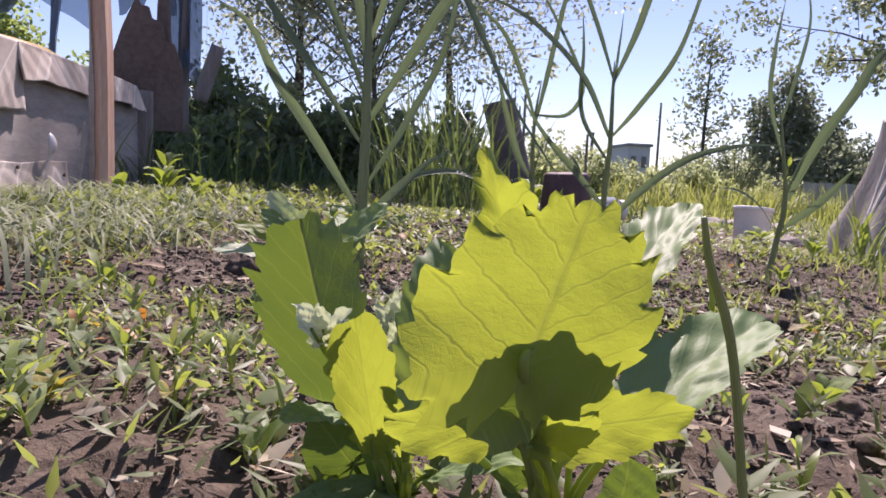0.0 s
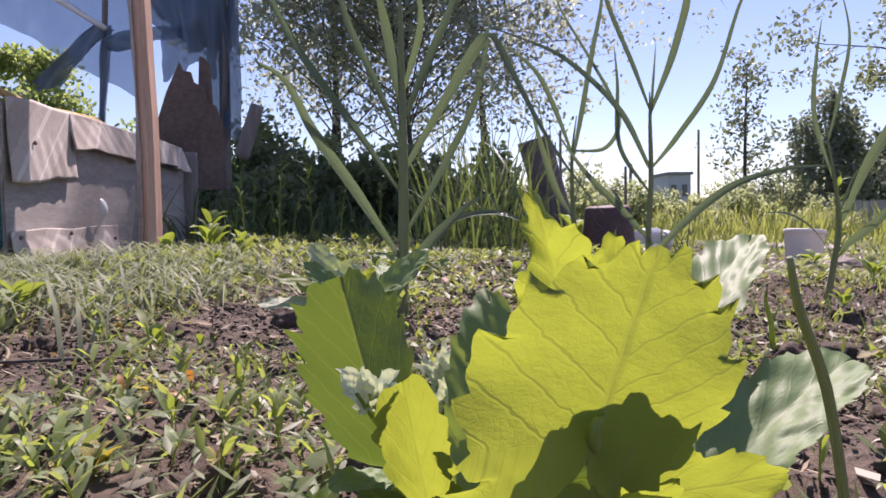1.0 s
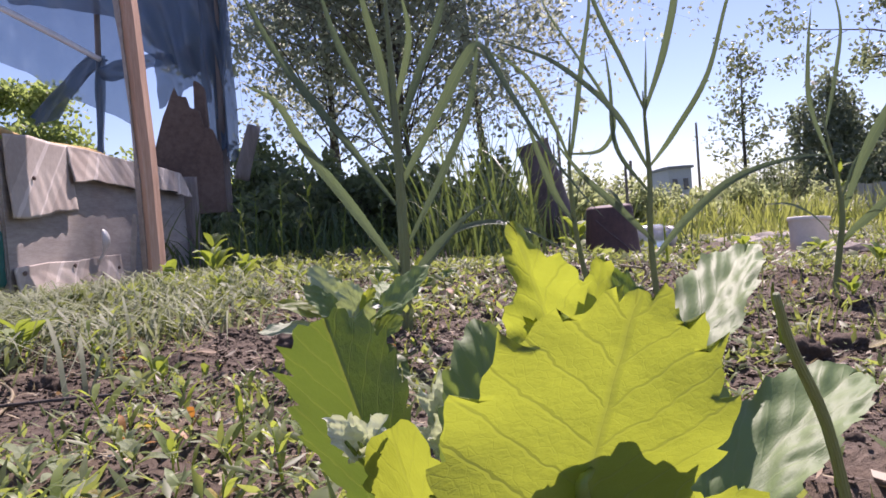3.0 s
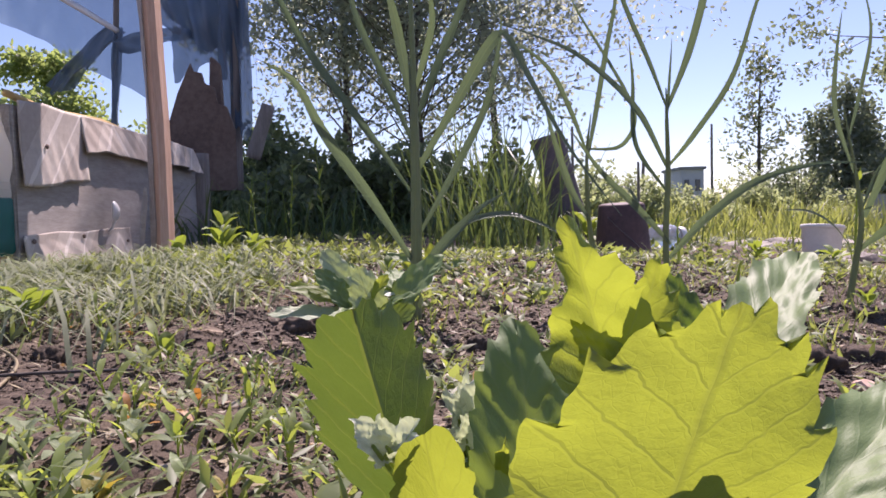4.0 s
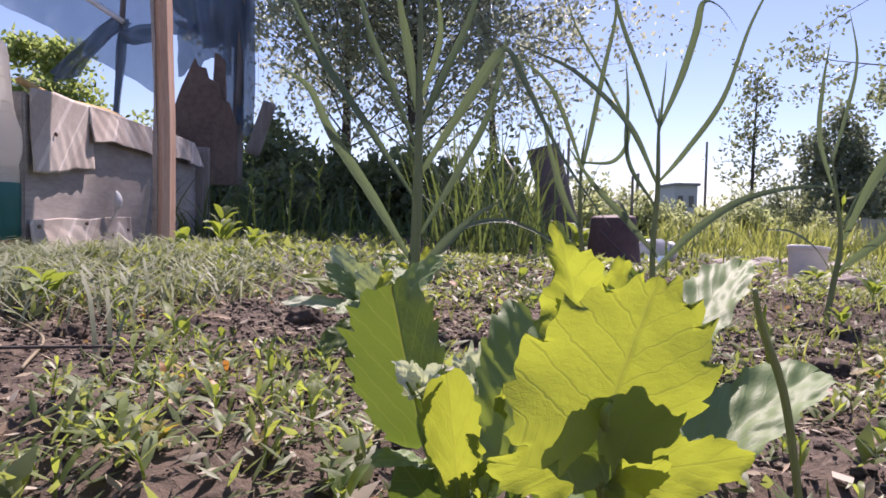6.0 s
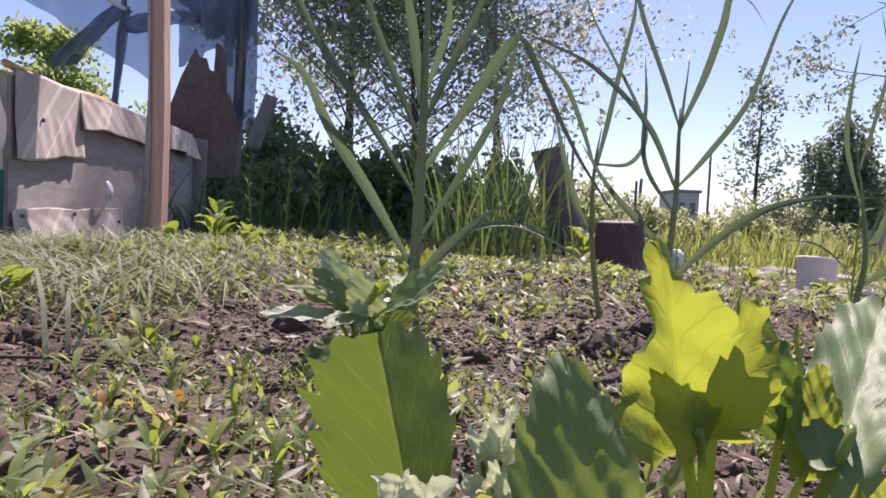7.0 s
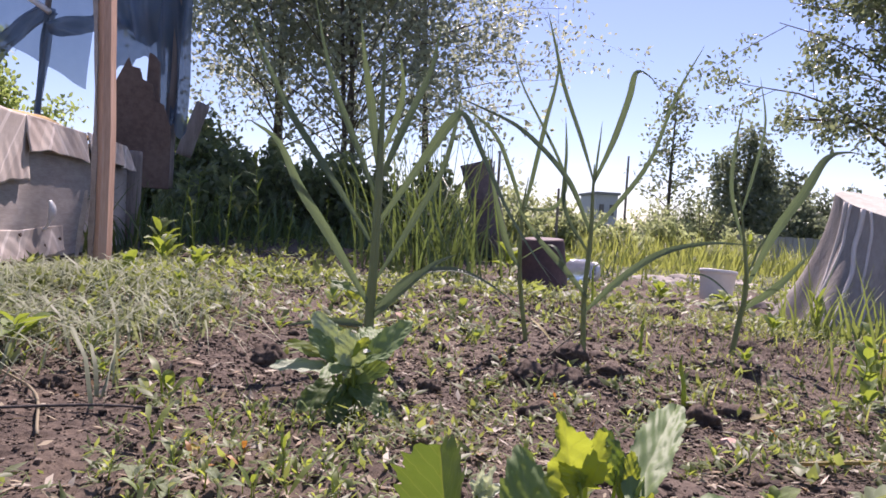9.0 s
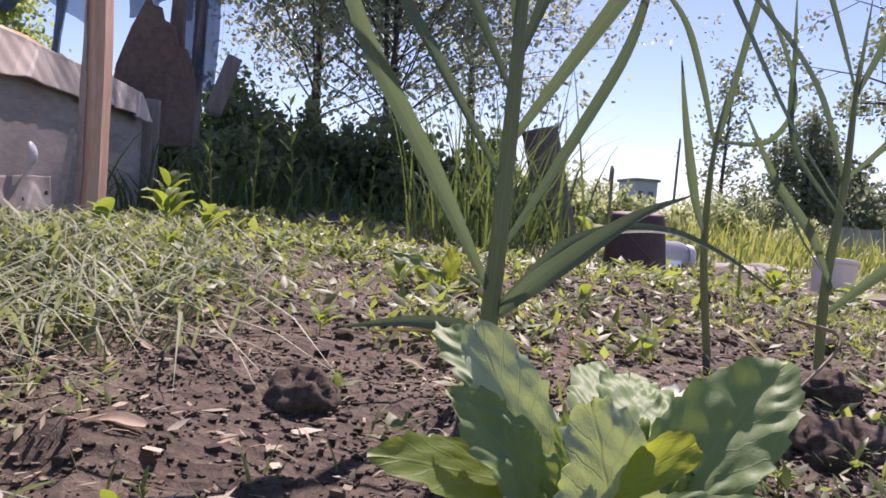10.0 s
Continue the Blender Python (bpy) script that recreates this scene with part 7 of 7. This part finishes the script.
for x, y, L, w, mat, label in ((0.192, 0.304, 0.012, 0.006, GARLIC_DRY, "fallen yellow leaf on the soil"), (0.062, 0.391, 0.007, 0.005, WEED_RED, "tiny orange leaf on a clod"), (-0.02, 0.10, 0.016, 0.0008, STRAW, "broken straw lying on the soil")):
    p = thing("fallen_leaf", label, "leaf", "", (x, y, gz(x, y) + 0.003))
    v, f, u = ribbon([(-L / 2, 0, 0), (0, 0, 0.002), (L / 2, 0.003, 0.003)], w, (0, -0.3, 1), 10, tip=0.2, base=0.3)
    part("blade", mesh("blade", v, f, mat, u), p)


# ---------------------------------------------------------------- larger weeds that stand out
def broad_weed(x, y, size, count, mat, label, seed, rise=0.5, wide=0.3, tall=0.6, lean=(0, 0)):
    """A leafy weed with pointed oval leaves on a short stem."""
    r = random.Random(seed)
    p = thing("broadleaf_weed", label, "weed", "broad-leaved weeds", (x, y, gz(x, y)))
    h = size * tall
    top = np.array((lean[0] * h, lean[1] * h, h))
    v, f, u = tube([(0, 0, -0.004), top * 0.5 + (0.02 * h, 0, 0), top], [0.028 * size, 0.022 * size, 0.012 * size], 8, 6)
    part("stem", mesh("stem", v, f, WEED, u), p)
    for k in range(count):
        s = 0.15 + 0.85 * (k + 0.5) / count
        g = 2.4 * k + r.uniform(-0.4, 0.4)
        L = size * r.uniform(0.55, 1.0) * (1.15 - 0.5 * s)
        d = unit(np.array((math.cos(g), math.sin(g), rise * r.uniform(0.4, 1.8))))
        o = top * s
        cs = spline([o, o + d * L * 0.55 + (0, 0, 0.06 * L), o + d * L - (0, 0, 0.10 * L)], 13)
        side = unit(np.cross(d, (0.1, 0, 1)))
        V, U = [], []
        for i, c in enumerate(cs):
            w = L * wide * max(0.02, math.sin(math.pi * (0.05 + 0.93 * (i / 12) ** 0.8)) ** 0.9) * (0.25 if i < 2 else 1)
            for q in (-1, -0.5, 0, 0.5, 1):
                V.append(c + side * w * q + np.array((0, 0, 1)) * w * (0.35 * abs(q) + 0.04 * math.sin(1.7 * i + 2 * q)))
                U.append((0.5 + 0.5 * q, i / 12))
        F = [(5 * i + j, 5 * i + j + 1, 5 * i + j + 6, 5 * i + j + 5) for i in range(12) for j in range(4)]
        part("leaf", mesh("leaf", V, F, mat, U), p)
    return p


GREEN_LEAF = leaf_mat("veined weed leaf", (0.16, 0.235, 0.07), (0.36, 0.46, 0.05), 0.42, 0.55, veins=0.25, vary=0.15)
GREY_LEAF = leaf_mat("greyish veined weed leaf", (0.23, 0.285, 0.16), (0.36, 0.42, 0.14), 0.36, 0.6, veins=0.3, vary=0.12)
YELLOW_LEAF = leaf_mat("yellowed weed leaf", (0.42, 0.36, 0.10), (0.60, 0.46, 0.06), 0.45, 0.45, veins=0.2, vary=0.15)
for x, y, size, n, mat, sd, rise, wide, tall in (
    (-0.205, 0.315, 0.028, 8, GREEN_LEAF, 1, 0.6, 0.22, 0.5),
    (-0.108, 0.246, 0.014, 3, GREEN_LEAF, 2, 2.2, 0.26, 0.6),
    (-0.118, 0.250, 0.013, 3, GREY_LEAF, 3, 2.2, 0.24, 0.6),
    (0.150, 0.165, 0.016, 6, GREY_LEAF, 4, 0.5, 0.34, 0.3),
    (0.185, 0.17, 0.018, 7, GREY_LEAF, 5, 0.4, 0.30, 0.3),
    (0.105, 0.15, 0.014, 6, GREEN_LEAF, 6, 0.8, 0.22, 0.4),
    (0.56, 1.08, 0.045, 8, GREY_LEAF, 7, 0.5, 0.30, 0.4),
    (0.62, 1.15, 0.042, 7, GREEN_LEAF, 8, 0.7, 0.30, 0.5),
    (0.50, 1.16, 0.05, 8, GREEN_LEAF, 9, 0.7, 0.28, 0.5),
    (0.39, 0.62, 0.028, 7, GREEN_LEAF, 10, 0.8, 0.30, 0.6),
    (0.27, 0.46, 0.018, 6, GREEN_LEAF, 11, 0.8, 0.26, 0.5),
    (-0.28, 0.80, 0.045, 9, GREEN_LEAF, 12, 0.9, 0.20, 0.8),
    (-0.32, 0.92, 0.050, 9, GREEN_LEAF, 13, 0.9, 0.18, 0.9),
    (-0.22, 0.72, 0.035, 8, GREEN_LEAF, 14, 0.8, 0.20, 0.7),
    (-0.25, 0.60, 0.032, 8, GREEN_LEAF, 15, 0.8, 0.20, 0.7),
    (-0.15, 0.66, 0.026, 7, GREEN_LEAF, 16, 0.8, 0.22, 0.6),
    (-0.06, 0.56, 0.022, 7, GREEN_LEAF, 17, 0.8, 0.26, 0.5),
    (-0.09, 0.445, 0.016, 6, GREEN_LEAF, 18, 0.9, 0.2, 0.6),
    (0.055, 0.46, 0.014, 4, GREEN_LEAF, 19, 1.2, 0.3, 0.6),
    (0.06, 0.60, 0.018, 4, GREEN_LEAF, 20, 1.2, 0.3, 0.6),
    (0.30, 1.16, 0.06, 7, GREEN_LEAF, 21, 0.9, 0.34, 0.9),
    (0.22, 1.18, 0.06, 7, GREEN_LEAF, 22, 0.9, 0.30, 0.9),
    (-0.02, 0.085, 0.009, 4, GREEN_LEAF, 23, 1.0, 0.2, 0.6),
    (-0.075, 0.11, 0.0075, 5, GREY_LEAF, 24, 0.6, 0.22, 0.4),
    (-0.055, 0.098, 0.008, 4, YELLOW_LEAF, 25, 0.7, 0.20, 0.5),
    (-0.068, 0.135, 0.0075, 5, GREY_LEAF, 26, 0.7, 0.22, 0.4),
    (0.52, 0.74, 0.04, 6, GREEN_LEAF, 27, 1.8, 0.13, 1.2),
    (0.315, 0.385, 0.030, 8, GREEN_LEAF, 28, 1.1, 0.24, 1.1),
    (0.345, 0.420, 0.034, 7, GREEN_LEAF, 29, 1.0, 0.22, 1.3),
    (0.290, 0.350, 0.020, 6, GREEN_LEAF, 30, 1.0, 0.28, 0.7),
    (0.330, 0.390, 0.018, 3, YELLOW_LEAF, 59, 0.8, 0.24, 2.6),
    (0.225, 0.300, 0.012, 5, GREEN_LEAF, 60, 1.0, 0.24, 0.8),
    (0.255, 0.330, 0.013, 6, GREEN_LEAF, 61, 0.8, 0.26, 0.8),
    (-0.0745, 0.162, 0.0102, 5, YELLOW_LEAF, 31, 0.5, 0.17, 0.5),
    (-0.0490, 0.143, 0.0115, 6, GREEN_LEAF, 32, 0.6, 0.12, 0.5),
    (-0.0470, 0.146, 0.0120, 3, GREEN_LEAF, 33, 3.0, 0.10, 0.6),
    (-0.0510, 0.118, 0.0090, 4, GREEN_LEAF, 34, 1.6, 0.12, 0.7),
    (-0.1010, 0.270, 0.0084, 3, GREEN_LEAF, 35, 2.4, 0.30, 0.6),
    (-0.0760, 0.186, 0.0102, 5, GREEN_LEAF, 36, 1.0, 0.12, 0.9),
    (-0.0790, 0.152, 0.0084, 5, GREY_LEAF, 37, 0.9, 0.18, 0.8),
    (-0.0800, 0.121, 0.0078, 5, GREY_LEAF, 38, 0.4, 0.26, 0.4),
    (-0.0700, 0.116, 0.0084, 6, GREY_LEAF, 39, 0.4, 0.24, 0.4),
    (-0.0600, 0.122, 0.0072, 5, GREY_LEAF, 40, 0.6, 0.24, 0.5),
    (-0.0660, 0.108, 0.0060, 4, YELLOW_LEAF, 41, 0.6, 0.22, 0.5),
    (-0.0260, 0.160, 0.0084, 5, GREEN_LEAF, 42, 1.4, 0.12, 1.0),
    (-0.0300, 0.132, 0.0090, 5, GREEN_LEAF, 43, 0.8, 0.13, 0.8),
    (-0.0620, 0.200, 0.0090, 5, GREEN_LEAF, 44, 1.2, 0.13, 0.9),
    (-0.0450, 0.200, 0.0102, 5, GREEN_LEAF, 45, 0.9, 0.12, 0.8),
    (-0.0380, 0.104, 0.0060, 5, YELLOW_LEAF, 46, 0.6, 0.24, 0.4),
    (-0.1250, 0.255, 0.0108, 6, GREEN_LEAF, 47, 0.9, 0.18, 0.7),
    (-0.1500, 0.285, 0.0132, 6, GREEN_LEAF, 48, 0.8, 0.17, 0.7),
    (-0.1750, 0.350, 0.0144, 7, GREEN_LEAF, 49, 0.8, 0.17, 0.7),
    (0.0880, 0.100, 0.0066, 5, GREY_LEAF, 50, 0.5, 0.32, 0.4),
    (0.1080, 0.098, 0.0072, 6, GREY_LEAF, 51, 0.5, 0.30, 0.4),
    (0.0640, 0.112, 0.0096, 5, GREEN_LEAF, 52, 1.2, 0.10, 0.8),
    (0.0720, 0.135, 0.0072, 5, GREEN_LEAF, 53, 0.9, 0.14, 0.7),
    (0.1350, 0.205, 0.0084, 6, GREEN_LEAF, 54, 0.9, 0.12, 0.7),
    (-0.1800, 0.450, 0.0156, 8, GREEN_LEAF, 55, 0.8, 0.18, 0.8),
    (-0.2300, 0.500, 0.0168, 8, GREEN_LEAF, 56, 0.9, 0.18, 0.8),
    (-0.2000, 0.580, 0.0180, 8, GREEN_LEAF, 57, 0.9, 0.18, 0.9),
    (-0.1500, 0.540, 0.0132, 7, GREEN_LEAF, 58, 0.9, 0.20, 0.7),
):
    kind = "pale grey-green" if mat is GREY_LEAF else "yellowing" if mat is YELLOW_LEAF else "fresh green"
    broad_weed(x, y, size, n, mat, kind + " broad-leaved weed growing in the soil", sd, rise, wide, tall)


def tall_weed(x, y, height, count, label, seed, lean=0.0):
    """A thin upright weed with small alternate leaves."""
    r = random.Random(seed)
    p = thing("tall_weed", label, "weed", "tall thin weeds", (x, y, gz(x, y)))
    pts = [(0, 0, -0.004), (lean * 0.3 * height, 0, height * 0.4), (lean * 0.7 * height, 0.003, height * 0.75), (lean * height, 0, height)]
    v, f, u = tube(pts, [0.0016, 0.0013, 0.001, 0.0004], 16, 6)
    part("stem", mesh("stem", v, f, WEED, u), p)
    line = spline(pts, 40)
    for k in range(count):
        o = line[int((0.2 + 0.8 * k / count) * 39)]
        g = 2.4 * k + r.uniform(-0.5, 0.5)
        L = height * r.uniform(0.10, 0.2)
        d = unit(np.array((math.cos(g), math.sin(g), r.uniform(0.3, 1.3))))
        v, f, u = ribbon([o, o + d * L * 0.5, o + d * L - (0, 0, 0.1 * L)], L * 0.32, (0.1, -0.5, 1), 9, base=0.3)
        part("leaf", mesh("leaf", v, f, GREEN_LEAF, u), p)
    return p


for x, y, h, n, sd, lean in ((0.455, 0.80, 0.13, 9, 1, 0.06), (0.235, 0.74, 0.06, 6, 2, 0.0), (0.60, 1.5, 0.10, 7, 3, 0.05), (0.75, 1.55, 0.12, 7, 4, -0.05), (-0.36, 1.15, 0.14, 10, 5, 0.1), (-0.30, 1.2, 0.11, 9, 6, -0.1), (-0.40, 1.4, 0.16, 10, 7, 0.05), (-0.26, 1.05, 0.13, 10, 10, 0.05), (-0.22, 1.12, 0.17, 11, 11, -0.08), (-0.17, 1.08, 0.10, 8, 12, 0.1), (-0.29, 0.98, 0.09, 8, 13, -0.1), (-0.12, 1.2, 0.12, 9, 14, 0.05), (0.20, 0.50, 0.035, 5, 8, 0.1), (0.16, 0.33, 0.03, 5, 9, -0.1)):
    tall_weed(x, y, h, n, "thin upright weed with small alternate leaves", sd, lean)

# fallen stems
for pts, rad, mat, label in (
    ([(0.150, 0.205, 0.004), (0.185, 0.200, 0.006), (0.215, 0.190, 0.004), (0.26, 0.185, 0.004)], 0.0009, GARLIC_DRY, "long yellow-green stem lying on the soil"),
    ([(0.212, 0.235, 0.032), (0.216, 0.225, 0.022), (0.212, 0.205, 0.008), (0.208, 0.196, 0.0)], 0.0016, STRAW, "bent pale dry straw standing in the soil"),
    ([(0.11, 0.44, 0.030), (0.125, 0.43, 0.024), (0.098, 0.415, 0.004)], 0.0008, STRAW, "bent pale dry straw leaning on a clod"),
    ([(-0.022, 0.090, 0.000), (-0.019, 0.100, 0.004), (-0.017, 0.108, 0.009)], 0.0004, STRAW, "thin dry straw leaning over the soil"),
    ([(-0.13, 0.18, 0.002), (-0.16, 0.24, 0.003), (-0.20, 0.28, 0.004)], 0.0006, STRAW, "thin root lying across the bare soil"),
    ([(-0.17, 0.20, 0.002), (-0.13, 0.215, 0.003), (-0.10, 0.205, 0.003)], 0.0006, BARK, "thin dark twig lying on the bare soil"),
):
    base = np.array(pts[0]) * (1, 1, 0) + (0, 0, gz(pts[0][0], pts[0][1]))
    p = thing("straw_stalk", label, "straw", "", tuple(base))
    v, f, u = tube([np.array(q) * (1, 1, 0) + (0, 0, gz(q[0], q[1]) + q[2]) - base for q in pts], [rad, rad, rad * 0.7], 18, 6)
    part("stem", mesh("stem", v, f, mat, u), p)


def litter(name, n, area, size, mat, label, category, seed):
    """Flat scraps of dead leaf and bark lying about, in one mesh."""
    r = np.random.default_rng(seed)
    X, Y = r.uniform(area[0], area[1], n), area[2] + (area[3] - area[2]) * r.random(n) ** 1.3
    keep = (r.random(n) > 0.8 * bare(X, Y)) & (np.abs(X) < 0.10 + 0.75 * Y) & ~((np.abs(X) < 0.03) & (Y < 0.05))
    X, Y = X[keep], Y[keep]
    n = len(X)
    c = np.stack([X, Y, ground_z(X, Y) + ground_fine(X, Y) + 0.0008 + 0.0012 * r.random(n)], 1)
    d = unit(np.stack([r.normal(0, 1, n), r.normal(0, 1, n), r.normal(0, 0.35, n)], 1))
    w = unit(np.cross(d, np.stack([r.normal(0, 0.35, n), r.normal(0, 0.35, n), np.ones(n)], 1)))
    L = size * r.uniform(0.4, 1.5, (n, 1))
    W = L * r.uniform(0.12, 0.5, (n, 1))
    up = np.cross(w, d) * W * r.uniform(-0.4, 0.4, (n, 1))
    P = np.stack([c - d * L, c - d * L * 0.2 + w * W, c + d * L, c + d * L * 0.1 - w * W * 0.8, c + up], 1).reshape(-1, 3)
    k = np.arange(n)[:, None] * 5
    F = np.concatenate([k + [0, 4, 1], k + [1, 4, 2], k + [2, 4, 3], k + [3, 4, 0]], 0)
    return tagged(new(name, mesh(name, P, F, mat)), label, category, kind="stuff")


litter("soil_litter", 850, (-0.24, 0.28, 0.05, 0.34), 0.0034, PALELEAF, "pale curled scraps of dead leaf strewn on the soil", "litter", 73)
litter("soil_litter", 2400, (-0.4, 0.5, 0.04, 0.9), 0.0022, DRYLEAF, "scraps of dead brown leaf strewn on the soil", "litter", 71)
litter("soil_litter", 2900, (-0.25, 0.3, 0.04, 0.45), 0.0020, STRAW, "pale straw chaff strewn on the soil", "litter", 72)

# ---------------------------------------------------------------- from the plan's units to metres
for ob in list(scene.objects):
    if ob.parent is None and ob.type in {"MESH", "EMPTY"}:
        ob.location, ob.scale = ob.location * UNIT, ob.scale * UNIT
